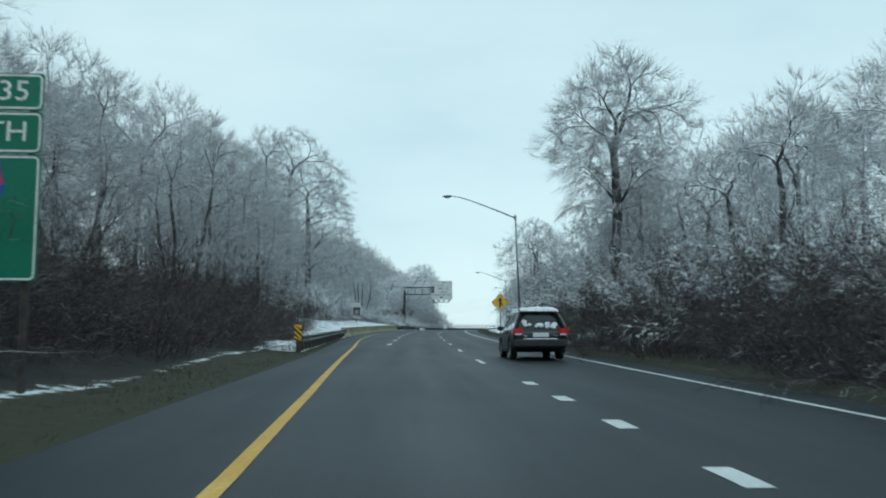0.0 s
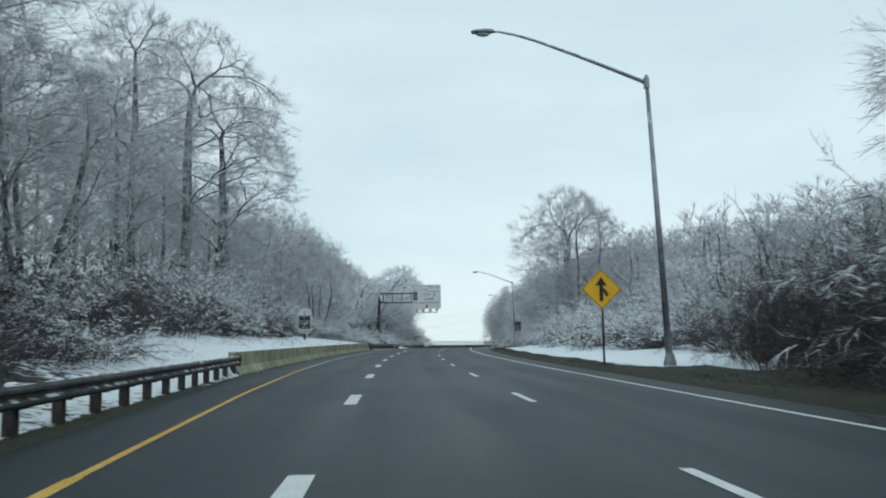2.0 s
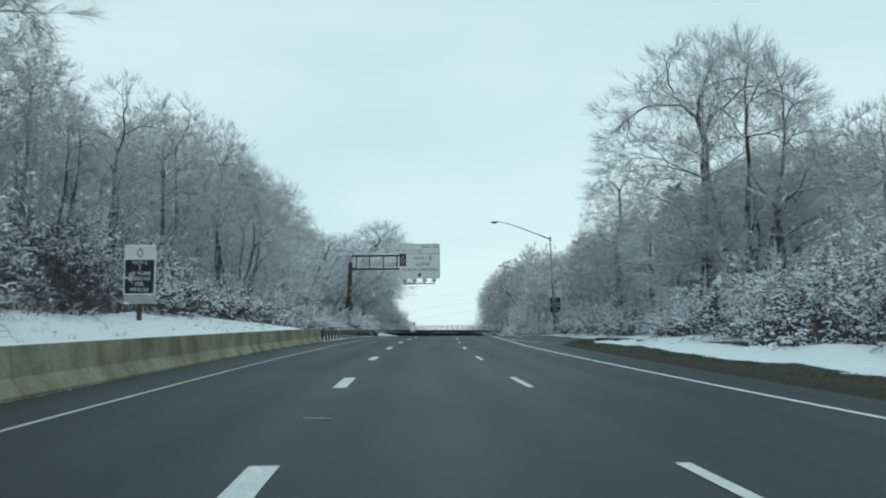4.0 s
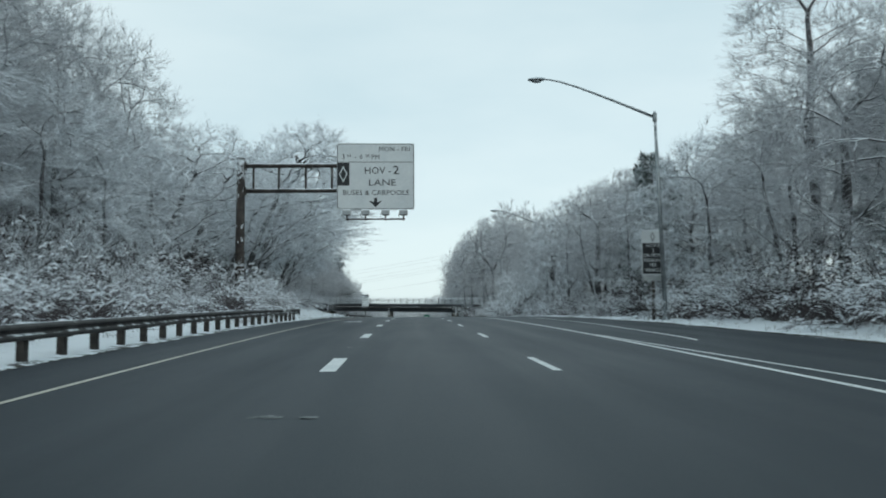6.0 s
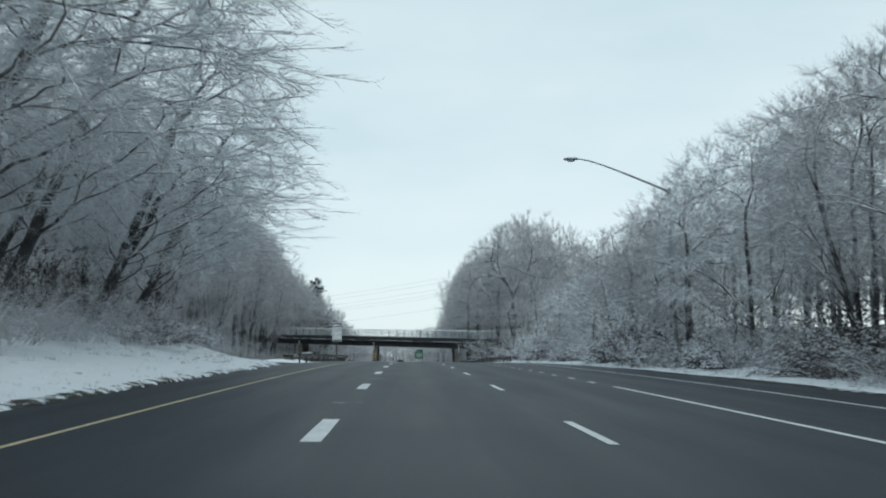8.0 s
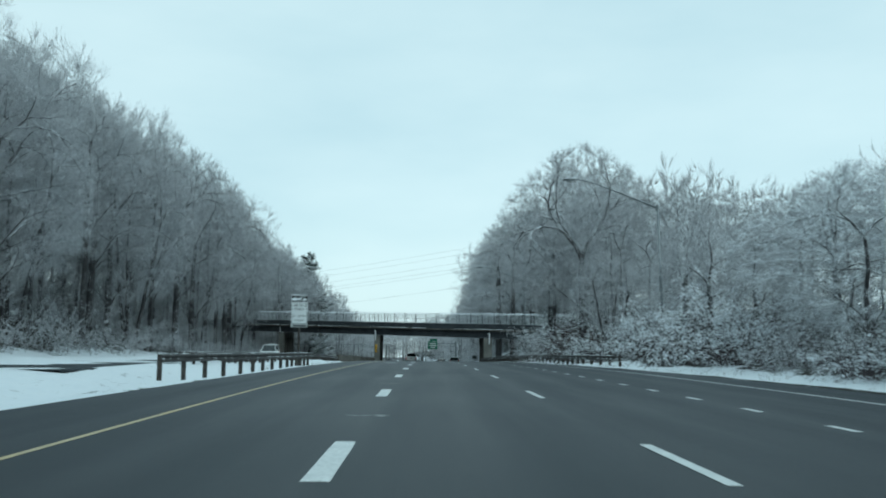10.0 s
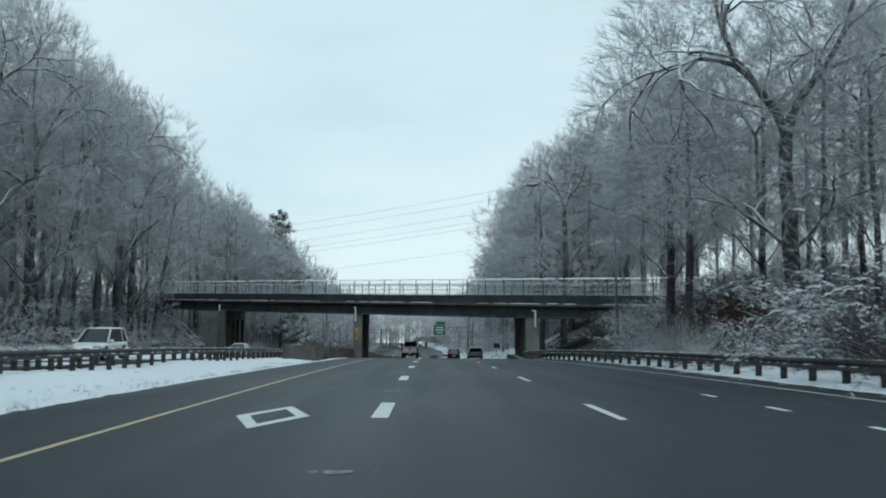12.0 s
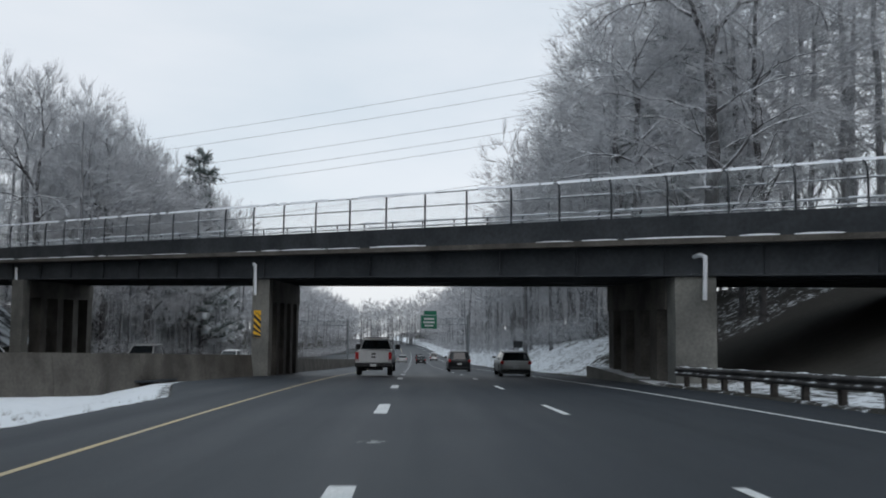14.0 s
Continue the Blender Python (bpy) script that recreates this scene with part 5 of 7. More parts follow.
PROTO["ivy"] = grow(12, 17, 0.26, 620, 12, 3.7, 0.5, 0.75, 1, 0.6, lobes=0.4)
L_TREE["dome"] = "large bare tree with a broad dome of fine frosted branches"
PROTO["dome"] = grow(11, 23, 0.36, 2600, 11, 8.6, 0.2, 0.72, 1, 0.9, lobes=0.1, spread=0.5)
PROTO["vine"] = grow(10, 17, 0.2, 520, 12, 2.8, 0.12, 0.9, 6, 0.1, hang=0.7, lobes=0.5)
PROTO["crooked"] = grow(9, 16, 0.19, 380, 9, 4.0, 0.42, 0.8, 2, 0.6, wander=0.12, lobes=0.5)
LIGHT = {
    "a": grow(21, 21, 0.20, 420, 11, 5.0, 0.26, 0.85, 5, 0.8, w=0.0105, twig_l=1.05, subs=1, light=True),
    "b": grow(22, 19, 0.19, 420, 11, 6.0, 0.22, 0.85, 3, 0.6, w=0.0105, twig_l=1.05, subs=1, light=True),
    "c": grow(23, 22, 0.20, 420, 11, 5.4, 0.24, 0.75, 2, 1.0, w=0.0105, twig_l=1.05, subs=1, light=True),
}


def bush(seed, height, width, stems, twigs, material, arch=0.5, w=0.006, subs=2, droop=0.05, cap=None, top=0.6, laden=0.0):
    """A thicket shrub: arching stems in one mesh, side twigs and the snow lying on them in another."""
    rg = random.Random(seed)
    b, tw, sn = Build(), Build(), Build()
    for i in range(stems):
        a, r = rg.uniform(0, 6.28), width * 0.5 * math.sqrt(rg.random()) * 0.8
        p = Vector((r * math.cos(a), r * math.sin(a), -0.2))
        a += rg.uniform(-0.9, 0.9)
        way = Vector((math.cos(a) * arch * rg.uniform(0.1, 1.1), math.sin(a) * arch * rg.uniform(0.1, 1.1), 1)).normalized()
        pts, rad = limb(rg, p, way, height * rg.uniform(0.7, 1.12) * (1 - 0.75 * (r / width) ** 2), 0.013, 0.004, 7, 0.34, -0.15 * arch)
        b.tube(pts, [*rad[:-1], 0], 3, cap=False)
        spray(tw, rg, pts, twigs, 0.30 + height * 0.06, w, subs, droop, 0.04)
        for _ in range(int(laden * 34)):
            q, v = along(pts, rg.uniform(0.45, 1.0))
            q = q + Vector((rg.gauss(0, 0.16), rg.gauss(0, 0.16), rg.gauss(0, 0.10)))
            g = rg.uniform(0, 6.28)
            v = Vector((math.cos(g), math.sin(g), rg.uniform(-0.5, 0.2)))
            sd = Vector((-v.y, v.x, 0)) * rg.uniform(0.008, 0.022)
            ln = rg.uniform(0.04, 0.13)
            sn.loft([[q + v * ln * e - sd * k + droop_, q + v * ln * e + Vector((0, 0, 0.02 * k)), q + v * ln * e + sd * k + droop_] for e, k, droop_ in ((-1, 0.3, Vector((0, 0, -0.03))), (-0.2, 1.0, Vector((0, 0, 0))), (1, 0.25, Vector((0, 0, -0.06))))], closed=False)
    if cap:
        # fresh snow caught on the outer, upper twigs
        for i, f in enumerate(tw.f):
            x, y, z = tw.v[f[0]]
            if z > height * top * (1 - 1.6 * (math.hypot(x, y) / width) ** 2) * rg.uniform(0.85, 1.15):
                tw.m[i] = 1
    n = len(tw.v)
    tw.v += sn.v
    tw.f += [tuple(k + n for k in f) for f in sn.f]
    tw.m += [2] * len(sn.f)
    return b.mesh("stem_clump", material), tw.mesh("twig_tangle", [material, cap or material, M_SNOW])


BUSH = {
    "dark": bush(31, 3.0, 4.2, 60, 34, M_BRUSH, 0.7, 0.0048, 4),
    "dark_tall": bush(32, 4.8, 4.8, 64, 38, M_BRUSH, 0.6, 0.0052, 4),
    "capped": bush(36, 3.2, 4.6, 64, 32, M_BRUSH, 0.9, 0.0065, 4, 0.12, M_TWIG_LIGHT, 0.60, 0.22),
    "capped_tall": bush(37, 5.6, 6.0, 84, 36, M_BRUSH, 0.8, 0.0060, 4, 0.12, M_TWIG_LIGHT, 0.78, 0.15),
    "snowy": bush(33, 2.6, 4.2, 64, 30, M_BRUSH, 1.0, 0.007, 4, 0.16, M_TWIG_LIGHT, 0.45, 0.45),
    "snowy_tall": bush(34, 4.4, 5.2, 76, 32, M_BRUSH, 1.0, 0.0075, 4, 0.18, M_TWIG_LIGHT, 0.48, 0.40),
    "brown": bush(38, 2.3, 3.0, 40, 22, M_LEAF, 0.7, 0.014, 3),
    "grey": bush(35, 3.4, 4.2, 56, 28, M_TWIG, 0.75, 0.006, 3),
}
L_BUSH = {"brown": "young beech shrub still holding dead brown leaves", "capped": "dense dark shrub with fresh snow along its top", "capped_tall": "tall vine-tangled dark thicket with snow-laden top",
          "dark": "dense dark leafless thicket shrub dusted with snow", "dark_tall": "tall dense dark leafless thicket beside the road",
          "snowy": "leafless shrub bowed under fresh snow", "snowy_tall": "tall tangled shrub bowed under fresh snow", "grey": "grey leafless shrub with frosted twigs"}


def pine(seed, height, width, whorls, irregular=0.25):
    """A white pine: whorls of boughs with flat needle sprays holding snow."""
    rg = random.Random(seed)
    wood, needles = Build(), Build()
    tr, rr = limb(rg, Vector((0, 0, -0.5)), Vector((0, 0, 1)), height, height * 0.013, 0.02, 10, 0.02, 0.05)
    wood.tube(tr, rr, 7, cap=False)
    for i in range(whorls):
        t = 0.14 + 0.85 * (i + rg.uniform(-0.2, 0.2)) / whorls
        p, _ = along(tr, min(max(t, 0.1), 0.99))
        env = width * 0.5 * (1.03 - t) ** 0.7 + 0.25
        for j in range(rg.randint(4, 6)):
            a = rg.uniform(0, 6.28)
            way = Vector((math.cos(a), math.sin(a), 0.05 + 0.5 * t)).normalized()
            ln = env * rg.uniform(1 - 1.6 * irregular, 1 + irregular)
            lp, lr = limb(rg, p, way, ln, 0.045 * (1.1 - t) + 0.012, 0.01, 4, 0.10, 0.03)
            wood.tube(lp, lr, 3, cap=False)
            for k in range(int(6 + ln * 7)):
                u, lw = along(lp, 0.3 + 0.7 * rg.random())
                sw = (lw + unit(rg) * 0.6).normalized()
                sw.z = sw.z * 0.4 - 0.05
                sl = rg.uniform(0.35, 0.8)
                for q in range(9):
                    e = (sw + unit(rg) * Vector((1, 1, 0.5)).length * 0.5).normalized()
                    sd = e.cross(Vector((0, 0, 1)))
                    if sd.length < 0.1:
                        continue
                    sd = (sd.normalized() + Vector((0, 0, rg.uniform(-0.4, 0.4)))) * sl * 0.075
                    needles.face([u, u + sd + e * sl * 0.55, u + e * sl, u - sd + e * sl * 0.55])
    return wood.mesh("trunk", M_BARK, True), needles.mesh("foliage", M_NEEDLE)


PINES = [pine(41, 15, 7.0, 20), pine(42, 18, 7.0, 24, 0.35)]


def pine_thing(k, s, d, h):
    base = max(v.co.z for v in PINES[k][1].vertices)
    q = h / base
    root = thing("pine_tree", "dark green pine tree with snow on its boughs", "tree",
                 Matrix.Translation(at(s, d, land(s, d))) @ Matrix.Rotation(rt.uniform(0, 6.28), 4, "Z") @ Matrix.Diagonal((q, q, q, 1)), "pines")
    part("trunk", PINES[k][0], None, root)
    part("foliage", PINES[k][1], None, root, "dark green needle sprays topped with snow")
    return root


rt = random.Random(77)


def tree_pose(meshes, s, d, h, turn, sink=0.0):
    if not clear_of_bridge(s, d):
        return None
    base = max(v.co.z for v in meshes[1].vertices)
    k = (h or base * rt.uniform(0.85, 1.1)) / base
    w = k ** 0.55 * 1.05
    return Matrix.Translation(at(s, d, land(s, d) - sink)) @ Matrix.Rotation(rt.uniform(0, 6.28) if turn is None else heading(s) + radians(turn), 4, "Z") @ Matrix.Diagonal((w * rt.uniform(0.95, 1.15), w * rt.uniform(0.95, 1.15), k, 1))


def clear_of_bridge(s, d):
    """Whether a place keeps off the bridge and its approach slopes."""
    face = 402.7 - 0.80 * d
    return not (-52 < d < 37 and face - (22 if d > 0 else 5) < s < face + 18)


def stand(kind, s, d, h=None, turn=None, label=None, lib=None):
    """Plants a tree with the given height on the ground."""
    if not clear_of_bridge(s, d):
        return None
    meshes = (lib or PROTO)[kind]
    return tree_thing(meshes, label or L_TREE[kind], tree_pose(meshes, s, d, h, turn))


def shrub(kind, s, d, k=1.0, hk=1.0, deep=False, slope=False):
    if not (slope or clear_of_bridge(s, d)):
        return None
    m = Matrix.Translation(at(s, d, land(s, d) - 0.05)) @ Matrix.Rotation(rt.uniform(0, 6.28), 4, "Z") @ Matrix.Diagonal((k * rt.uniform(0.85, 1.2), k * rt.uniform(0.85, 1.2), k * hk * rt.uniform(0.85, 1.15), 1))
    if deep:
        thicket.add(FARBUSH, m @ Matrix.Diagonal((0.85, 0.85, 0.75, 1)))
        return None
    root = thing("shrub", L_BUSH[kind], "shrub", m, "roadside shrubs")
    part("stem_clump", BUSH[kind][0], None, root)
    part("twig_tangle", BUSH[kind][1], None, root)
    return root


class Grove:
    """Many far trees or shrubs joined into one object."""

    def __init__(self):
        self.v, self.loops, self.sizes, self.m, self.n = [], [], [], [], 0
        self.known = {}

    def add(self, meshes, m, slot0=0):
        if m is None:
            return
        for k, me in enumerate(meshes):
            if me.name not in self.known:
                co, lo = np.empty(len(me.vertices) * 3), np.empty(len(me.loops), dtype=np.int32)
                size, mi = np.empty(len(me.polygons), dtype=np.int32), np.empty(len(me.polygons), dtype=np.int32)
                me.vertices.foreach_get("co", co)
                me.loops.foreach_get("vertex_index", lo)
                me.polygons.foreach_get("loop_total", size)
                me.polygons.foreach_get("material_index", mi)
                self.known[me.name] = (co.reshape(-1, 3), lo, size, mi)
            co, lo, size, mi = self.known[me.name]
            self.v.append(co @ np.array(m.to_3x3()).T + np.array(m.translation))
            self.loops.append(lo + self.n)
            self.sizes.append(size)
            self.m.append(np.full(len(size), slot0 + k, dtype=np.int32))
            self.n += len(co)

    def done(self, name, label, mats):
        me = bpy.data.meshes.new(name)
        v, lo, size = np.concatenate(self.v), np.concatenate(self.loops), np.concatenate(self.sizes)
        me.vertices.add(len(v))
        me.vertices.foreach_set("co", v.ravel())
        me.loops.add(len(lo))
        me.loops.foreach_set("vertex_index", lo)
        me.polygons.add(len(size))
        me.polygons.foreach_set("loop_start", np.concatenate([[0], np.cumsum(size)[:-1]]).astype(np.int32))
        for k in mats:
            me.materials.append(k)
        me.polygons.foreach_set("material_index", np.concatenate(self.m))
        me.update(calc_edges=True)
        me.validate()
        return thing(name, label, "trees", kind="stuff", b=me)


FAR = [grow(50 + k, h, 0.18, 130, 13, sp * 1.15, 0.16, 0.85, 3, ri, w=0.019, twig_l=1.35, subs=0, light=True) for k, (h, sp, ri) in enumerate(((21, 4.2, 0.7), (19, 5.0, 0.5), (22, 3.8, 1.0), (17, 4.6, 0.6)))]
DISTANT = [grow(70 + k, h, 0.2, 60, 7, sp, 0.14, 0.85, 3, ri, w=0.05, twig_l=2.0, subs=0, light=True) for k, (h, sp, ri) in enumerate(((21, 5.0, 0.7), (19, 5.6, 0.5), (22, 4.6, 1.0)))]
FARBUSH = bush(60, 4.5, 5.0, 22, 9, M_BRUSH, 0.6, 0.03, 2)
# same far bush in pale twig colour, with mist put into the colour
HAZEBUSH = bush(61, 4.5, 5.0, 22, 9, M_TWIG, 0.6, 0.03, 2)
thicket = Grove()

# crown tops above the road along each side
LTOP = [(-40, 16.5), (25, 16.5), (45, 18), (60, 20), (78, 20), (88, 18), (122, 17.5), (135, 17), (160, 17), (180, 18.5), (200, 17), (215, 16), (245, 17), (265, 17), (285, 16)]
RTOP = [(-40, 13), (20, 13), (45, 14), (62, 16), (75, 9), (95, 9), (112, 9.5), (125, 11.5), (150, 13), (175, 14), (190, 13.5), (215, 13), (240, 15.5), (252, 15.5), (272, 14), (300, 11), (316, 11), (330, 14), (340, 17), (348, 20), (360, 22), (380, 27), (410, 31), (440, 33)]
kinds_l = ["tall", "fine", "broad", "multi", "tall", "fan"]
far_l, far_r = Grove(), Grove()


def far_bush(grove, s, d, h):
    # from here on the pale bush imitates haze over the distance
    if s > 250:
        grove.add(HAZEBUSH, tree_pose(HAZEBUSH, s, d, h, None))
    else:
        grove.add(FARBUSH, tree_pose(FARBUSH, s, d, h, None), 2)


s, i = -14.0, 0
while s < 246:
    for row, (d0, kk) in enumerate(((-13.0, 0.82), (-18.0, 1.0))):
        d = d0 + rt.uniform(-1.8, 1.8) - (3.5 if (84 < s < 150 or 172 < s < 206) and row == 0 else 0)
        h = lerp(LTOP, s) * kk * rt.uniform(0.85, 1.05) - land(s, d)
        if row == 0 and 82 < s < 124:
            continue
        if 200 < s and row == 0:
            stand(rt.choice(["lean", "lean", "multi"]), s + rt.uniform(-1, 1), d - 1.5, h * 0.92, rt.uniform(-25, 25))
        elif 140 < s < 200 and row == 0:
            stand(rt.choice(["snowy", "multi", "snowy"]), s + rt.uniform(-1, 1), d, h * 0.85, rt.uniform(-180, 180))
        elif row == 0:
            stand(kinds_l[i * 3 % 6 if i % 2 else (i * 3 + 1) % 6], s + rt.uniform(-2, 2), d, h)
        else:
            stand("abc"[i % 3], s + rt.uniform(-2, 2), d, h, lib=LIGHT)
    s += 7.2
    i += 1
for s in np.arange(-20, 250, 4.0):
    for row in range(2 if s > 135 else 1):
        d = -23.5 - 6 * row + rt.uniform(-2, 2)
        k = FAR[rt.randrange(4)]
        far_l.add(k, tree_pose(k, float(s) + rt.uniform(-1.5, 1.5), d, lerp(LTOP, s) * rt.uniform(0.82, 1.08) - land(s, d) * 0.6, None))
    far_bush(far_l, float(s), -20 + rt.uniform(-2, 2), 5.0)
for i, s_ in enumerate(np.arange(166, 214, 4.0)):
    stand("abc"[i % 3], float(s_) + rt.uniform(-1, 1), -20.0 + rt.uniform(-1.2, 1.2), rt.uniform(17, 19.5), lib=LIGHT)
# dominant trees
stand("grand", 114, -16.4, 25.5, 40, "tall dark-trunked bare tree with wide frosted crown")
stand("grand", 119.0, -14.8, 22, 200, "leaning dark-trunked bare tree with frosted crown")
stand("tall", 104, -17.5, 23, 120)
stand("broad", 108, -12.6, 9.5, 10)
stand("fine", 97, -16.0, 17, 90)
for s_, d_, h_ in ((216, -13.0, 15), (222, -13.5, 15.5), (229, -13.8, 16), (237, -13.2, 15.5), (245, -14, 14)):
    stand("lean", s_, d_, h_, rt.uniform(-20, 20))
# woods behind the opposite carriageway
s, i = 252.0, 0
while s < 430:
    for row in range(2):
        d = -34.5 - row * 6.0 + rt.uniform(-2, 2)
        h = (30 + 5 * row + rt.uniform(-4, 2)) * (0.72 + 0.28 * ease(275, 345, s)) - land(s, d) * 0.6
        stand(rt.choice("abc") if row else ["tall", "broad", "fan", "multi", "fine"][i % 5], s + rt.uniform(-2, 2), d, h, rt.uniform(-20, 20), lib=LIGHT if row else None)
    s += 5.8
    i += 1
for s in np.arange(250, 520, 3.0):
    for row in range(2 if s < 425 else 3):
        d = (-46 if s < 425 else -33) - 6.0 * row + rt.uniform(-2.5, 2.5)
        k = FAR[rt.randrange(4)]
        far_l.add(k, tree_pose(k, float(s) + rt.uniform(-2, 2), d, (rt.uniform(33, 41) if s < 385 else rt.uniform(29, 35)) * (0.88 + 0.05 * row) * (0.7 + 0.3 * ease(275, 345, s)) - land(s, d) * 0.6, None))
    far_bush(far_l, float(s), -32.5 + rt.uniform(-1, 1), rt.uniform(4, 6))
    far_bush(far_l, float(s) + 2, -37.5 + rt.uniform(-2, 2), rt.uniform(6, 8))
    far_bush(far_l, float(s) + 1, -43.5 + rt.uniform(-2, 2), rt.uniform(7, 10))
    far_bush(far_l, float(s), -52 + rt.uniform(-3, 3), rt.uniform(8, 11))
for s in np.arange(520, 960, 8.0):
    for row in range(4):
        for side, d in ((far_l, -32 - 6.5 * row), (far_r, 17 + 6.5 * row), (far_r, 43 + 6.5 * row)):
            k = DISTANT[rt.randrange(3)]
            side.add(k, tree_pose(k, float(s) + rt.uniform(-3, 3), d + rt.uniform(-2.5, 2.5), rt.uniform(24, 31) * (1 - 0.22 * ease(540, 760, s)), None))
    far_bush(far_l, float(s), -30.5, 5.5)
    far_bush(far_r, float(s), 15.5, 5.0)
    far_bush(far_r, float(s) + 3.5, 19.5, 6.5)
for s in np.arange(930, 1010, 9.0):
    for d in np.arange(-110, 120, 7.0):
        k = DISTANT[rt.randrange(3)]
        far_r.add(k, tree_pose(k, float(s) + rt.uniform(-4, 4), float(d) + rt.uniform(-3, 3), rt.uniform(20, 26) + 0.14 * (float(s) - 930) + 0.06 * float(d), None))
for i, (s_, d_) in enumerate(((444, -34), (452, -38), (458, -33), (467, -36.5), (474, -33), (484, -37))):
    stand(["broad", "fan", "tall"][i % 3], s_, d_, rt.uniform(25, 29))
# right side woods
s, i = -12.0, 0
while s < 430:
    top = lerp(RTOP, s)
    base = 18.0 if s < 66 else 22.5 if s < 135 else 19.5 if s < 205 else 18.8 if s < 290 else 20.0 if s < 314 else 16.0
    for row in range(2):
        d = base + row * 5.5 + rt.uniform(-1.5, 1.5)
        if s < 56:
            kind, lib = ("crooked", None)
            if row == 1 and i % 2:
                continue
        elif row:
            kind, lib = "abc"[i % 3], LIGHT
        elif s > 330:
            kind, lib = ["broad", "fan", "tall"][i % 3], None
        else:
            kind, lib = ["fine", "fan", "broad", "multi", "snowy", "fan"][i % 6], None
        if row == 0 and 326 < s < 352:
            continue
        stand(kind, s + rt.uniform(-2, 2), d, top * (0.84 + 0.18 * row) * rt.uniform(0.85, 1.06) - land(s, d) * 0.7, lib=lib)
    s += 7.4
    i += 1
for s in (*np.arange(40, 330, 4.4), *np.arange(330, 520, 3.8)):
    near = s < 430
    for row in range(2 if near else 3):
        d = (29 if 66 < s < 135 else 27 if near else 17) + 6 * row + rt.uniform(-2, 2)
        top = lerp(RTOP, s) * (1.12 if near else 0.95)
        k = FAR[rt.randrange(4)]
        far_r.add(k, tree_pose(k, float(s) + rt.uniform(-2, 2), d, top * rt.uniform(0.84, 1.06) - land(s, min(d, 60)) * 0.5, None))
    far_bush(far_r, float(s), (25 if near else 17) + rt.uniform(-2, 2), 5.0)
stand("ivy", 46.5, 13.0, 17.6, 30)
stand("vine", 46.3, 13.1, 14.5, 30)
stand("vine", 50, 15.0, 12.0, 130)
stand("vine", 54, 15.2, 10.0, 210)
stand("vine", 60, 16.6, 9.5, 40)
stand("snowy", 57, 18.6, 10.5, 80)
stand("snowy", 64, 20.5, 9.0, 160)
stand("broad", 145, 18.4, 19.0, 60, "bare spreading tree with frosted twigs")
stand("multi", 140, 18.9, 17.0, 10, "bare forked tree with frosted twigs")
stand("tall", 187, 21.2, 19.0, 0, "upright bare tree standing beside a pine")
stand("dome", 347, 18.5, 24, 0)
stand("grand", 368, 16.5, 26, 0, "large bare tree rising beside the guard rail")
for i, (s_, d_) in enumerate(((352, 24.5), (356, 20.5), (360, 25), (364, 21), (359, 30), (368, 26), (373, 30), (366, 33), (350, 30))):
    stand("abc"[i % 3], s_, d_, lerp(RTOP, s_) * rt.uniform(0.85, 1.0) - land(s_, d_) * 0.6, lib=LIGHT)
for s_, d_, k_, h_ in ((186, 26.8, 1, 15.0), (193, 27.8, 0, 13.0), (213, 20.5, 0, 12.5), (220, 21.5, 0, 13.5), (207, 19.5, 0, 11), (427, 20.5, 1, 27), (437, 25, 1, 28), (492, -30.5, 1, 32), (508, -34, 0, 25)):
    pine_thing(k_, s_, d_, h_)
# thickets
for s_ in np.arange(-12, 246, 3.4):
    dark = s_ < 68
    for row in range(2):
        d = (-6.4 - 1.6 * ease(30, 45, s_) - 2.6 * ease(56, 68, s_) if s_ < 80 else -12.2 if s_ < 150 else -10.6) - row * 3.2 + rt.uniform(-0.6, 0.6)
        if row == 0 and s_ < 21:
            d -= 1.2
        kind = ("dark_tall" if row else "dark") if dark else rt.choice(["capped", "capped_tall", "capped", "dark"] if s_ < 145 else ["capped", "snowy_tall", "grey", "capped", "snowy"] if s_ < 210 else ["grey", "grey", "capped", "grey"])
        shrub(kind, float(s_) + rt.uniform(-1, 1), d, rt.uniform(0.85, 1.15), 0.8 if s_ > 210 else 1.0, row == 1 and s_ > 150)
for s_ in np.arange(-12, 392, 3.4):
    for row in range(3 if s_ < 62 else 2):
        front = lerp([(-12, 10.4), (45, 10.8), (62, 12.6), (76, 14.5)], s_) if s_ < 78 else 20.2 if s_ < 132 else 18.0 if s_ < 155 else 17.6 if s_ < 205 else 16.8 if s_ < 294 else 18.8 if s_ < 315 else 15.0
        d = front + row * 3.0 + rt.uniform(-0.7, 0.7)
        if s_ < 78:
            kind = "dark" if row == 0 else "capped_tall" if row == 2 else "dark_tall"
        elif s_ < 330 and row:
            kind = "dark"
        elif s_ < 330:
            kind = rt.choice(["capped", "snowy_tall", "capped", "grey", "capped_tall", "snowy"] if not 205 < s_ < 294 else ["grey", "capped", "grey", "snowy"])
        else:
            kind = rt.choice(["grey", "capped", "grey"])
        shrub(kind, float(s_) + rt.uniform(-1, 1), d, rt.uniform(0.85, 1.2) * (1.1 if s_ < 78 else 0.75 if s_ > 330 or 205 < s_ < 294 else 1.0), 1.0, row == 1 and s_ > 78)
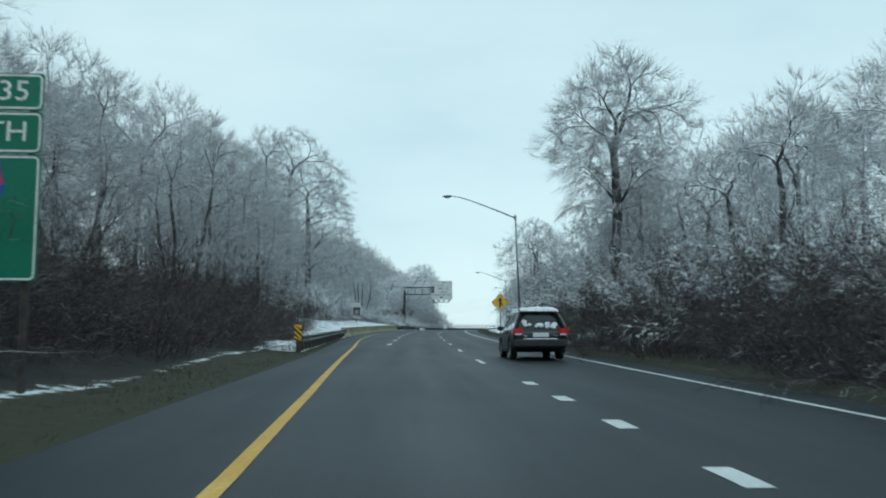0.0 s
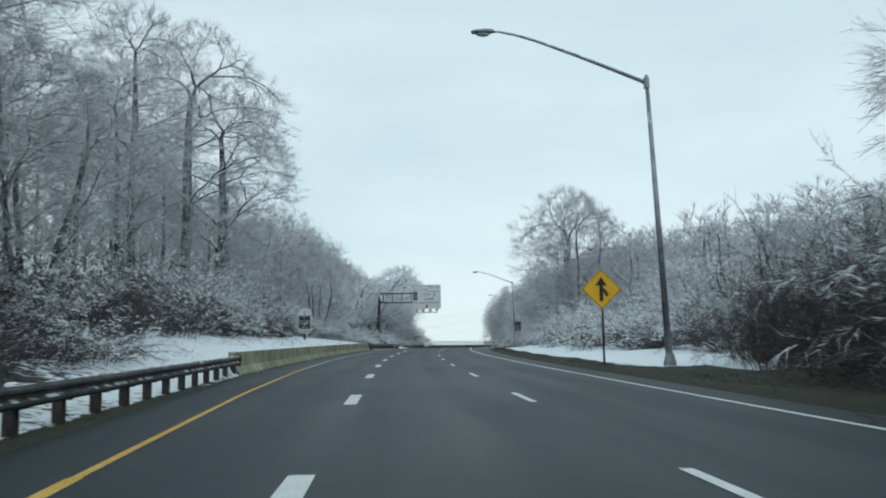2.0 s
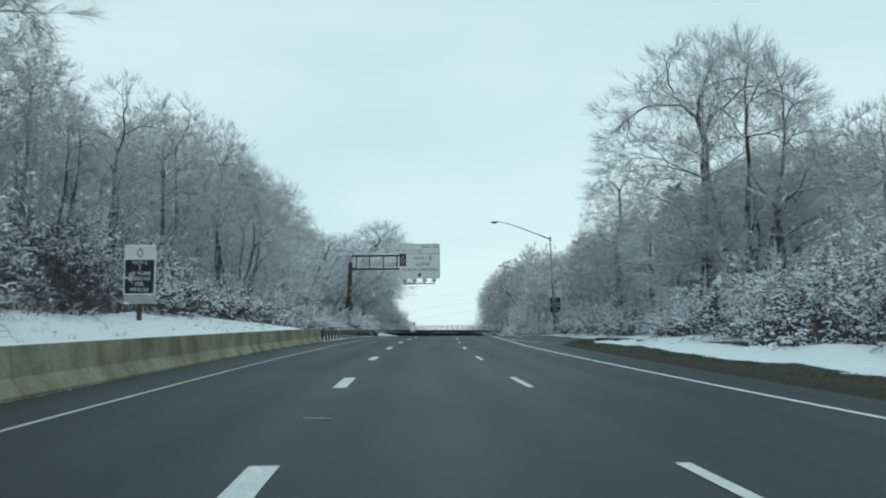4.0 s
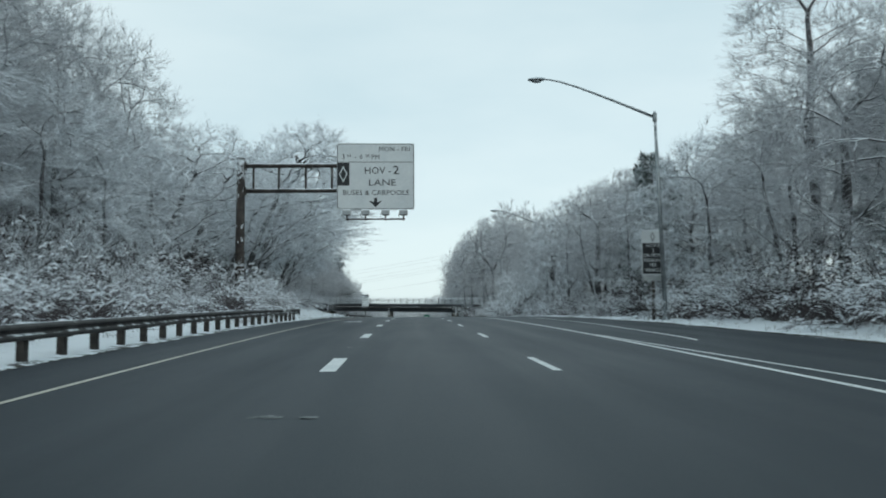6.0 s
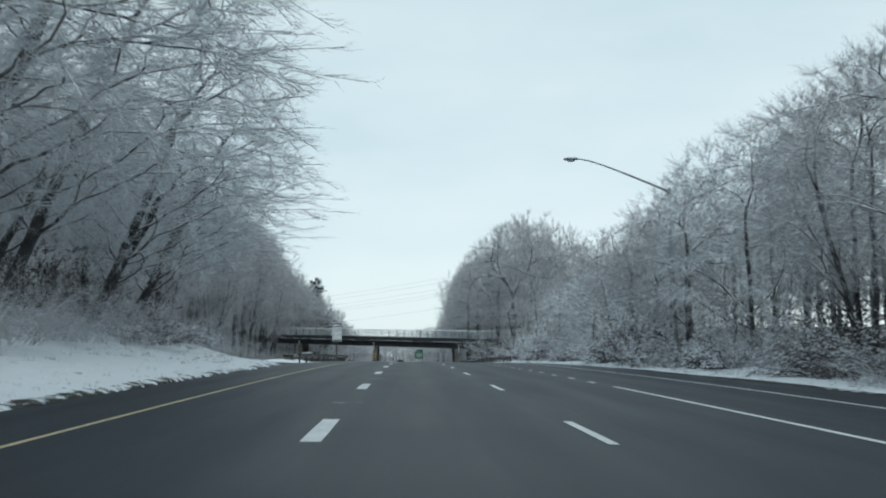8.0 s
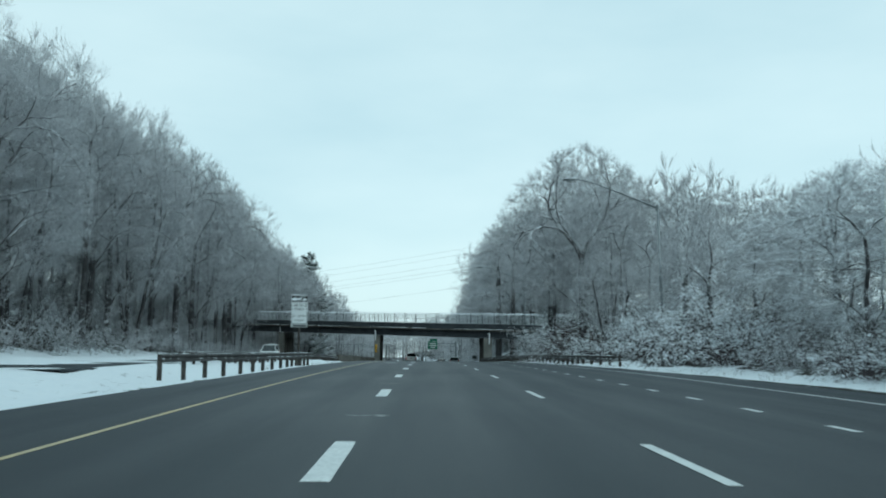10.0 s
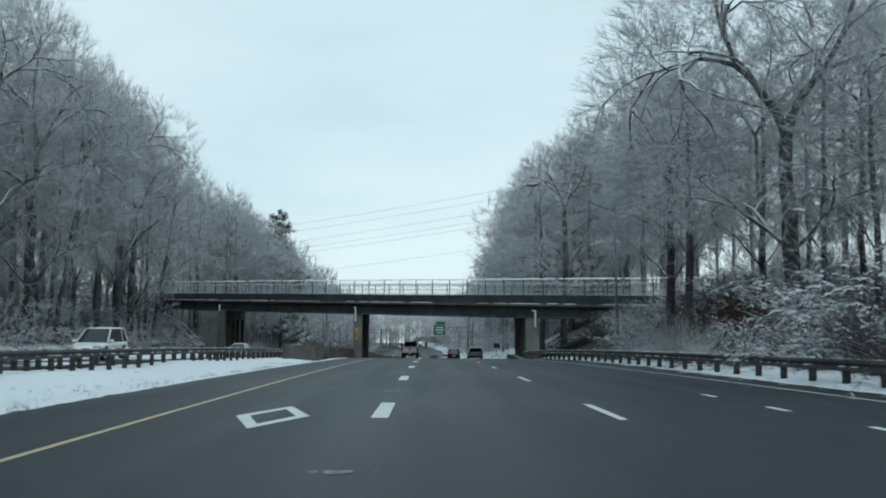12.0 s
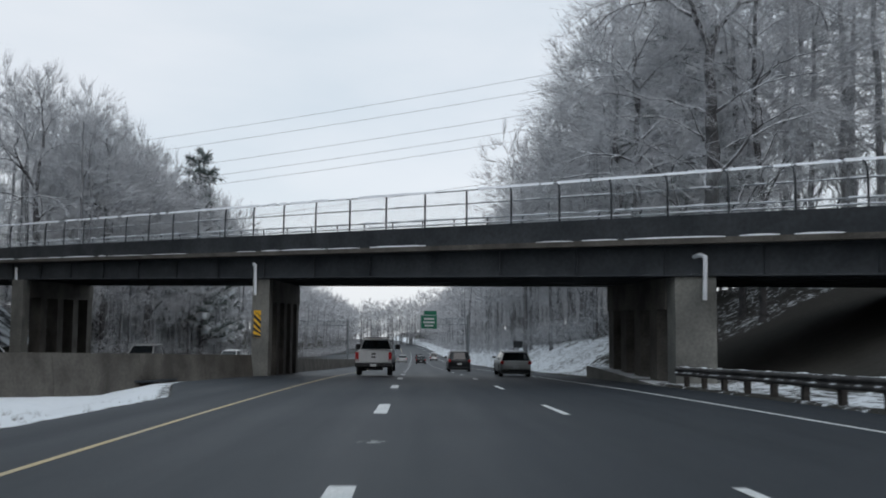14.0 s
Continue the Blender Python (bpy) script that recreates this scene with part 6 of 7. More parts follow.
for s_, d_, k_ in ((44, 14.6, 1.0), (49, 14.6, 1.15), (54, 14.8, 1.2), (60, 16.8, 1.1), (65, 18.0, 1.0), (58, 18.6, 1.3), (66, 20.0, 1.2), (40, 16.2, 1.1), (36, 16.4, 1.2), (31, 16.4, 1.1), (26, 16.4, 1.2), (52, 16.4, 1.4)):
    shrub("capped_tall", s_, d_, k_)
for s_, d_, k_ in ((57, 14.6, 1.25), (61, 15.0, 1.3), (65, 15.8, 1.25), (63, 18.5, 1.5)):
    shrub("dark_tall", s_, d_, k_)
for s_, d_, k_, h_ in ((112, 17.6, 1.1, 1.0), (118, 17.0, 1.0, 1.0), (123, 17.8, 1.2, 1.1), (129, 17.6, 1.0, 1.0), (135, 17.2, 1.2, 1.0), (106, 18.2, 1.2, 1.0), (100, 18.6, 1.1, 1.0), (254, 17.4, 1.15, 1.1), (259, 17.8, 1.2, 1.1), (265, 17.2, 1.0, 1.0), (302, 18.2, 1.3, 1.2), (297, 18.6, 1.3, 1.2), (309, 18.4, 1.2, 1.2), (291, 18.0, 1.1, 1.0)):
    shrub("snowy_tall", s_, d_, k_, h_)
for s_, d_ in ((371, 17), (373, 21), (368, 19), (377, 16), (380, 19), (383, 22.5), (378, 23), (386, 20), (387, 25), (382, 27), (390, 28), (376, 27)):
    shrub(rt.choice(["grey", "dark", "capped"]), s_, d_, rt.uniform(0.9, 1.2), slope=True)
for s_, d_ in ((362, 22), (366, 25), (370, 28), (374, 31), (378, 34), (384, 36.5), (370, 23.5), (375, 26.5), (380, 30), (386, 33), (366, 30), (360, 27)):
    shrub(rt.choice(["grey", "dark"]), s_, d_, rt.uniform(1.3, 1.6), slope=True)
for s_, d_ in ((354, 19.5), (358, 18.2), (361, 20.5), (366, 20.2), (371, 21.5), (363, 23), (350, 20)):
    shrub("brown", s_, d_, rt.uniform(0.9, 1.2), slope=True)
far_l.done("woodland_backdrop", "dense frosted leafless woods behind the roadside trees", (M_HAZE_LIMB, M_TWIG, M_BRUSH, M_BRUSH))
far_r.done("woodland_backdrop", "dense frosted leafless woods beyond the verge", (M_HAZE_LIMB, M_TWIG, M_BRUSH, M_BRUSH))
thicket.done("undergrowth", "tangled leafless undergrowth dusted with snow behind the verge shrubs", (M_BRUSH, M_BRUSH))


# ---- dead grass on the verges and through the snow ----
def tufts(label, places, seed, material, tall):
    rg = random.Random(seed)
    b = Build()
    for s0, s1, da, db, count in places:
        for _ in range(count):
            s_ = rg.uniform(s0, s1)
            d_ = rg.uniform(da(s_), db(s_))
            p = at(s_, d_, land(s_, d_) - 0.02)
            for _ in range(rg.randint(3, 7)):
                way = Vector((rg.uniform(-0.7, 0.7), rg.uniform(-0.7, 0.7), 1)).normalized()
                q = p + Vector((rg.uniform(-0.12, 0.12), rg.uniform(-0.12, 0.12), 0))
                sliver(b, q, way, tall * rg.uniform(0.4, 1.2), 0.006, across(rg, way))
    return thing("verge_grass", label, "grass", kind="stuff", b=b, mats=material)


EDGE_L, EDGE_R = (lambda s: lerp(LEFT, s)), (lambda s: lerp(RIGHT, s))
tufts("short dull green winter grass on the verge", [(-4, 60, lambda s: EDGE_L(s) - 1.9, lambda s: EDGE_L(s) - 0.1, 1500), (-4, 74, lambda s: EDGE_R(s) + 0.3, lambda s: EDGE_R(s) + 2.2, 1800),
      (74, 145, lambda s: EDGE_R(s) + 0.25, lambda s: EDGE_R(s) + 1.5, 1300)], 81, M_TURF, 0.10)
tufts("dead brown grass stems poking through snow", [(84, 148, lambda s: EDGE_L(s) - 7, lambda s: EDGE_L(s) - 0.8, 300), (204, 262, lambda s: EDGE_L(s) - 7, lambda s: EDGE_L(s) - 0.3, 700),
      (300, 384, lambda s: EDGE_L(s) - 5, lambda s: EDGE_L(s) - 0.2, 450), (150, 330, lambda s: EDGE_R(s) + 0.3, lambda s: EDGE_R(s) + 3, 700), (425, 480, lambda s: EDGE_R(s) + 1, lambda s: EDGE_R(s) + 8, 400)], 82, M_DEAD, 0.16)
# ---- vehicles ----
def paint(name, c, rough=0.28, metal=0.2, snow=None):
    return mat(name, tuple(0.85 * v for v in c), c, 1.2, rough, metal, 0.02, snow=snow, spec=0.5, grain=0.05)


M_BLACKCAR = paint("dark_blue_paint", (0.012, 0.016, 0.022), 0.3)
M_WHITECAR = paint("white_paint_dusty", (0.80, 0.81, 0.81), 0.4, 0.0)
M_SILVER = paint("silver_paint", (0.52, 0.53, 0.53), 0.35, 0.15)
M_DARKCAR = paint("black_paint", (0.014, 0.015, 0.017), 0.3)
M_GLASS = mat("tinted_car_glass", (0.012, 0.016, 0.018), (0.02, 0.025, 0.028), 2.0, 0.08, 0.0, 0.0, spec=0.6)
M_PLASTIC = mat("black_trim_plastic", (0.018, 0.019, 0.02), (0.032, 0.033, 0.034), 6.0, 0.6, 0.0, 0.05)
M_TYRE = mat("tyre_rubber", (0.012, 0.012, 0.012), (0.028, 0.027, 0.026), 8.0, 0.85, bump=0.3)
M_RIM = mat("alloy_rim", (0.52, 0.53, 0.54), (0.64, 0.65, 0.66), 5.0, 0.4, 0.35, 0.05)
M_TAIL = mat("red_tail_lens", (0.42, 0.015, 0.018), (0.55, 0.03, 0.03), 6.0, 0.2, 0.0, 0.0)
M_LAMP = mat("clear_lamp_lens", (0.55, 0.57, 0.58), (0.68, 0.70, 0.70), 6.0, 0.15, 0.2, 0.0)
M_CHROME = mat("chrome_trim", (0.55, 0.56, 0.57), (0.66, 0.67, 0.68), 6.0, 0.2, 1.0, 0.0)


def wheel_meshes(r, w):
    t, h = Build(), Build()
    n = 22
    ring = lambda rad, x: [(x, rad * math.cos(2 * math.pi * k / n), rad * math.sin(2 * math.pi * k / n)) for k in range(n)]
    t.loft([ring(r * 0.66, -w / 2), ring(r * 0.92, -w / 2), ring(r, -w * 0.36), ring(r, w * 0.36), ring(r * 0.92, w / 2), ring(r * 0.66, w / 2)])
    h.loft([ring(r * 0.67, -w * 0.42), ring(r * 0.60, -w * 0.40), ring(r * 0.58, -w * 0.1)])
    for k in range(5):
        a = 2 * math.pi * k / 5
        for e in (-0.16, 0.16):
            p = [(-w * 0.40, r * 0.62 * math.cos(a + e), r * 0.62 * math.sin(a + e)), (-w * 0.34, r * 0.14 * math.cos(a + e * 2), r * 0.14 * math.sin(a + e * 2))]
            h.tube(p, [r * 0.06, r * 0.08], 5)
    h.tube([(-w * 0.40, 0, 0), (-w * 0.2, 0, 0)], r * 0.17, 10)
    d = Build()
    d.loft([ring(r * 0.60, -w * 0.08), ring(0.02, -w * 0.06)], False, True)
    return t.mesh("tyre", M_TYRE, True), h.mesh("rim", M_RIM), d.mesh("brake_disc", M_PLASTIC)


WHEELS = {}


def wheels(root, r, w, x, ys):
    key = (r, w)
    if key not in WHEELS:
        WHEELS[key] = wheel_meshes(r, w)
    for y in ys:
        for side in (-1, 1):
            m = Matrix.Translation((side * x, y, r)) @ (Matrix.Rotation(math.pi, 4, "Z") if side > 0 else Matrix.Identity(4))
            t = part("wheel", WHEELS[key][0], None, root)
            t.matrix_local = m
            part("rim", WHEELS[key][1], None, t, "five-spoke alloy rim")
            part("brake_disc", WHEELS[key][2], None, t)


def hull(stations, hw, cut=None):
    """A body shell from stations (y, bottom, top, width factor)."""
    b = Build()
    rings = []
    for y, zb, zt, k in stations:
        w = hw * k
        half = [(0.80 * w, zb), (0.97 * w, zb + 0.10), (w, zb + 0.35 * (zt - zb)), (0.985 * w, zb + 0.72 * (zt - zb)), (0.95 * w, zt - 0.05), (0.88 * w, zt), (0.45 * w, zt + 0.02)]
        rings.append([(x, y, z) for x, z in half] + [(-x, y, z) for x, z in reversed(half)])
    b.loft(rings, True, True)
    return b


def cabin(root, base, top, wb, wt, zb, zt, body, pillars, bulge=0.03):
    """Glass house between the belt line and the roof, with posts and roof in body colour. base, top: y of rear and front edges."""
    b = Build()
    ring = lambda y0, y1, w, z, in_=0.06: [(-w, y0 + in_, z), (-w * 0.6, y0 - bulge, z), (w * 0.6, y0 - bulge, z), (w, y0 + in_, z), (w + bulge * 0.5, (y0 + y1) / 2, z), (w, y1 - in_, z), (w * 0.6, y1 + bulge, z), (-w * 0.6, y1 + bulge, z), (-w, y1 - in_, z), (-w - bulge * 0.5, (y0 + y1) / 2, z)]
    r0, r1 = ring(*base, wb, zb), ring(*top, wt, zt)
    b.loft([r0, r1])
    part("cabin_glass", b, M_GLASS, root, "dark tinted glass", False)
    b = Build()
    b.loft([ring(top[0] - 0.02, top[1] + 0.02, wt + 0.015, zt - 0.03), ring(top[0], top[1], wt + 0.01, zt + 0.02), ring(top[0] + 0.15, top[1] - 0.2, wt * 0.86, zt + 0.055)], True, True)
    part("roof", b, body, root, "", True)
    for f in pillars:
        for side in (-1, 1):
            y0, y1 = base[0] + (base[1] - base[0]) * f[0], top[0] + (top[1] - top[0]) * f[1]
            b = Build()
            w = f[2]
            x0, x1 = side * (wb + 0.012), side * (wt + 0.012)
            b.loft([[(x0, y0 - w, zb), (x0, y0 + w, zb), (x0 - side * 0.05, y0 + w, zb), (x0 - side * 0.05, y0 - w, zb)], [(x1, y1 - w, zt), (x1, y1 + w, zt), (x1 - side * 0.05, y1 + w, zt), (x1 - side * 0.05, y1 - w, zt)]], True, True)
            part("pillar", b, body, root)


def slab(b, x0, x1, y0, y1, z0, z1, bevel=0.02):
    b.box(((x0 + x1) / 2, (y0 + y1) / 2, (z0 + z1) / 2), (abs(x1 - x0), abs(y1 - y0), abs(z1 - z0)), bevel=bevel)


def lump(b, rg, cx, cy, cz, rx, ry, rz, n=11):
    """A low uneven heap of snow."""
    rings = []
    ph = rg.uniform(0, 6)
    for q, h in ((1.0, 0.0), (0.93, 0.55), (0.7, 0.9), (0.3, 1.0)):
        rings.append([(cx + rx * q * math.cos(2 * math.pi * k / n) * (1 + 0.16 * math.sin(3 * k + ph)), cy + ry * q * math.sin(2 * math.pi * k / n) * (1 + 0.16 * math.cos(2 * k + ph)), cz + rz * h * (1 + 0.1 * math.sin(k + ph))) for k in range(n)])
    b.loft(rings, False, True)


def simple_bits(root, hw, yr, yf, zt, zl, body):
    """Lamps, plate and mirrors common to the cars."""
    for side in (-1, 1):
        b = Build()
        slab(b, side * hw * 0.97, side * hw * 0.76, yr - 0.03, yr + 0.22, zl - 0.09, zl + 0.10, 0.03)
        part("tail_light", b, M_TAIL, root, "red tail light, unlit")
        b = Build()
        slab(b, side * hw * 0.93, side * hw * 0.58, yf - 0.28, yf + 0.0, zl - 0.16, zl - 0.02, 0.03)
        part("headlight", b, M_LAMP, root, "clear headlight, unlit")
    b = Build()
    slab(b, -0.17, 0.17, yr - 0.045, yr - 0.02, zl - 0.32, zl - 0.18, 0.005)
    part("number_plate", b, M_SIGN, root, "pale plate")


def sedan_like(label, m, body, L=4.5, W=1.80, H=1.48, boot=0.95, hood=0.92, rear=0.22, suv=False, snow=0.0, name="car", seed=1, group="traffic"):
    root = thing(name, label, "car", m, group)
    hw, yr, yf = W / 2, -L / 2, L / 2
    cl = 0.20 if suv else 0.17
    body_st = [(yr, 0.42, boot - 0.12, 0.86), (yr + 0.06, 0.32, boot - 0.02, 0.95), (yr + 0.35, cl + 0.04, boot, 0.99), (yr + 1.2, cl, boot + 0.02, 1.0), (0.2, cl, hood + 0.05, 1.0), (yf - 1.45, cl, hood + 0.02, 1.0), (yf - 0.6, cl + 0.03, hood - 0.08, 0.97), (yf - 0.12, 0.28, hood - 0.22, 0.90), (yf, 0.36, hood - 0.32, 0.82)]
    part("body", hull(body_st, hw), body, root, "", True)
    belt = boot - 0.02
    cabin(root, (yr + (0.10 if suv else 0.45), yf - 1.25), (yr + (0.35 if suv else 1.0), yf - 2.15), hw * 0.93, hw * 0.74, belt, H - 0.05, body, ((0.0, 0.0, 0.06), (0.26, 0.22, 0.04), (0.56, 0.55, 0.045), (0.985, 1.0, 0.04)))
    r = 0.36 if suv else 0.33
    wb = L * 0.30
    wheels(root, r, 0.22, hw - 0.12, (-wb, wb))
    for y in (-wb, wb):
        for side in (-1, 1):
            b = Build()
            b.loft([[(side * (hw + 0.006), y + q * math.cos(a), r + q * math.sin(a)) for a in np.linspace(-0.25, math.pi + 0.25, 12)] for q in (r * 0.6, r * 1.12)], closed=False)
            part("wheel_arch", b, M_PLASTIC, root)
    simple_bits(root, hw, yr, yf, boot, boot - 0.12, body)
    b = Build()
    slab(b, -hw * 0.9, hw * 0.9, yr - 0.05, yr + 0.12, 0.33, 0.52, 0.04)
    part("bumper", b, M_PLASTIC if suv else body, root)
    for side in (-1, 1):
        b = Build()
        slab(b, side * (hw + 0.18), side * (hw - 0.02), yf - 1.55, yf - 1.40, belt + 0.02, belt + 0.16, 0.03)
        part("mirror", b, body, root)
    if snow:
        rg = random.Random(seed)
        b = Build()
        lump(b, rg, 0, (yr + yf) / 2 - 0.5, H - 0.0, hw * 0.66, 0.85, 0.05 * snow)
        part("roof_snow", b, M_SNOW, root, "snow on the roof")
    return root


def estate_car():
    """The dark estate car in the right lane, dusted with snow."""
    root = thing("estate_car", "dark blue estate car with snow on roof, windows and bumper", "car", spot(28.65, 5.62, 0.0, 0.5), "traffic")
    hw, yr, yf = 0.91, -2.42, 2.38
    st = [(yr, 0.52, 0.90, 0.86), (yr + 0.05, 0.40, 0.98, 0.94), (yr + 0.30, 0.26, 1.02, 0.985), (-1.37, 0.24, 1.03, 1.0), (-0.4, 0.22, 1.03, 1.0), (0.5, 0.22, 1.02, 1.0), (1.0, 0.24, 1.01, 0.995), (1.5, 0.26, 0.96, 0.985), (1.95, 0.28, 0.90, 0.95), (2.25, 0.32, 0.80, 0.87), (yf, 0.40, 0.68, 0.76)]
    part("body", hull(st, hw), M_BLACKCAR, root, "", True)
    cabin(root, (yr + 0.12, 1.12), (yr + 0.50, 0.28), 0.86, 0.64, 1.0, 1.56, M_BLACKCAR, ((0.0, 0.0, 0.10), (0.07, 0.05, 0.09), (0.36, 0.36, 0.05), (0.66, 0.70, 0.04), (0.985, 1.0, 0.045)))
    wheels(root, 0.345, 0.225, hw - 0.115, (-1.37, 1.37))
    for y in (-1.37, 1.37):
        for side in (-1, 1):
            b = Build()
            arc = np.linspace(-0.2, math.pi + 0.2, 16)
            b.loft([[(side * x, y + q * math.cos(a), 0.345 + q * math.sin(a)) for a in arc] for q, x in ((0.20, hw * 0.97), (0.385, hw + 0.004), (0.40, hw + 0.022), (0.47, hw + 0.018), (0.48, hw - 0.01))], closed=False)
            part("wheel_arch", b, M_PLASTIC, root, "black plastic wheel arch")
    for side in (-1, 1):
        b = Build()
        slab(b, side * (hw + 0.012), side * (hw - 0.05), -0.95, 0.95, 0.24, 0.40, 0.02)
        part("sill", b, M_PLASTIC, root)
        b = Build()
        b.tube([(side * (hw * 0.99), -2.25, 0.975), (side * (hw * 0.965), -1.0, 1.012), (side * (hw * 0.96), 0.9, 1.0), (side * (hw * 0.93), 1.1, 0.985)], 0.012, 6)
        part("window_trim", b, M_CHROME, root)
        b = Build()
        b.tube([(side * 0.86, -2.18, 1.06), (side * 0.80, -2.12, 1.28), (side * 0.70, -1.98, 1.50), (side * 0.66, -1.2, 1.555), (side * 0.665, 0.1, 1.54), (side * 0.78, 0.75, 1.22), (side * 0.86, 1.08, 1.02)], 0.013, 6)
        part("window_trim", b, M_CHROME, root)
        for y0 in (-1.05, -0.06, 0.96):
            b = Build()
            b.box((side * (hw + 0.001), y0, 0.68), (0.006, 0.012, 0.56))
            part("door_gap", b, M_PLASTIC, root)
        for y0 in (-0.85, 0.12):
            b = Build()
            slab(b, side * (hw + 0.028), side * (hw - 0.01), y0, y0 + 0.2, 0.865, 0.895, 0.008)
            part("door_handle", b, M_BLACKCAR, root)
        b = Build()
        slab(b, side * 1.10, side * 0.90, 0.74, 0.90, 1.0, 1.16, 0.04)
        mir = part("mirror", b, M_BLACKCAR, root)
        b = Build()
        slab(b, side * 0.92, side * 0.84, 0.78, 0.86, 0.98, 1.04, 0.01)
        part("mirror_arm", b, M_PLASTIC, mir)
        b = Build()
        b.loft([[(side * x, y, z) for x, z in ((0.60, 0.86), (0.93, 0.84), (0.925, 1.02), (0.60, 1.05))] for y in (yr - 0.035, yr + 0.02, yr + 0.34)], True, True)
        tl = part("tail_light", b, M_TAIL, root, "red wrap-round tail light, unlit")
        b = Build()
        slab(b, side * 0.86, side * 0.64, yr - 0.05, yr - 0.02, 0.80, 0.86, 0.01)
        part("reverse_lens", b, M_LAMP, tl, "clear reversing lens")
        b = Build()
        slab(b, side * 0.80, side * 0.70, yr - 0.06, yr + 0.02, 0.46, 0.60, 0.015)
        part("reflector", b, M_TAIL, root)
        b = Build()
        b.loft([[(side * x, y, z) for x, z in ((0.50, 0.64), (0.78, 0.66), (0.76, 0.78), (0.50, 0.77))] for y in (2.05, 2.30)], True, True)
        part("headlight", b, M_LAMP, root, "clear headlight, unlit")
        b = Build()
        b.tube([(side * 0.58, -1.75, 1.60), (side * 0.60, -1.6, 1.67), (side * 0.61, -0.2, 1.67), (side * 0.60, 0.0, 1.60)], 0.022, 6)
        part("roof_rail", b, M_PLASTIC, root)
    b = Build()
    slab(b, -0.88, 0.88, yr - 0.07, yr + 0.16, 0.40, 0.68, 0.06)
    part("bumper", b, M_PLASTIC, root)
    b = Build()
    slab(b, -0.26, 0.26, yr - 0.05, yr + 0.0, 0.74, 0.88, 0.01)
    part("number_plate", b, M_SIGN, root, "pale plate")
    b = Build()
    slab(b, -0.62, 0.62, yr + 0.36, yr + 0.62, 1.575, 1.61, 0.012)
    part("spoiler", b, M_BLACKCAR, root)
    for x, z, w in ((-0.5, 0.80, 0.16), (-0.5, 0.765, 0.12), (0.5, 0.79, 0.18)):
        b = Build()
        slab(b, x - w / 2, x + w / 2, yr - 0.005, yr + 0.03, z - 0.008, z + 0.008, 0.002)
        part("badge", b, M_CHROME, root)
    rg = random.Random(9)
    b = Build()
    lump(b, rg, 0.0, -0.75, 1.58, 0.68, 1.28, 0.17, 21)
    lump(b, rg, 0.1, -1.5, 1.60, 0.60, 0.50, 0.17, 17)
    lump(b, rg, -0.15, 0.05, 1.57, 0.54, 0.44, 0.13, 17)
    part("roof_snow", b, M_SNOW, root, "fresh snow heaped on the roof")
    for side in (-1, 1):
        b = Build()
        rings = []
        for k in range(37):
            y = -2.02 + 2.8 * k / 36
            bulge = math.exp(-((y + 1.55) / 0.22) ** 2) * 0.26 + math.exp(-((y + 0.75) / 0.16) ** 2) * 0.13 + math.exp(-((y - 0.2) / 0.2) ** 2) * 0.09
            hgt = (0.025 + bulge) * rg.uniform(0.6, 1.25)
            low_ = 1.0 - (rg.uniform(0.0, 0.03) + (0.07 if k in (9, 10, 24, 25, 30) else 0))
            lean_x = 0.875 - 0.14 * (hgt / 0.5)
            rings.append([(side * 0.87, y, low_), (side * 0.918, y, low_), (side * 0.905, y, 1.0 + hgt * 0.3), (side * (lean_x + 0.012), y, 1.0 + hgt), (side * (lean_x - 0.03), y, 1.0 + hgt)])
        b.loft(rings, True, True)
        part("sill_snow", b, M_SNOW, root, "snow caught along the window sills")
    b = Build()
    for k in range(18):
        x, z = rg.uniform(-0.55, 0.55), rg.uniform(1.06, 1.25)
        y = yr + 0.10 + (z - 1.0) * 0.68 - 0.05
        r = rg.uniform(0.03, 0.11)
        b.loft([[(x + r * q * math.cos(a), y - e, z + r * 0.7 * q * math.sin(a)) for a in np.arange(0, 6.2, 0.7)] for q, e in ((1, 0), (0.8, 0.025), (0.2, 0.035))], False, True)
    part("window_snow", b, M_SNOW, root, "wet snow stuck to the rear window")
    b = Build()
    lump(b, rg, 0, yr + 0.02, 0.675, 0.62, 0.07, 0.03)
    lump(b, rg, -0.55, 1.35, 0.99, 0.2, 0.35, 0.02)
    part("bumper_snow", b, M_SNOW, root, "snow on the bumper")
    return root


estate_car()


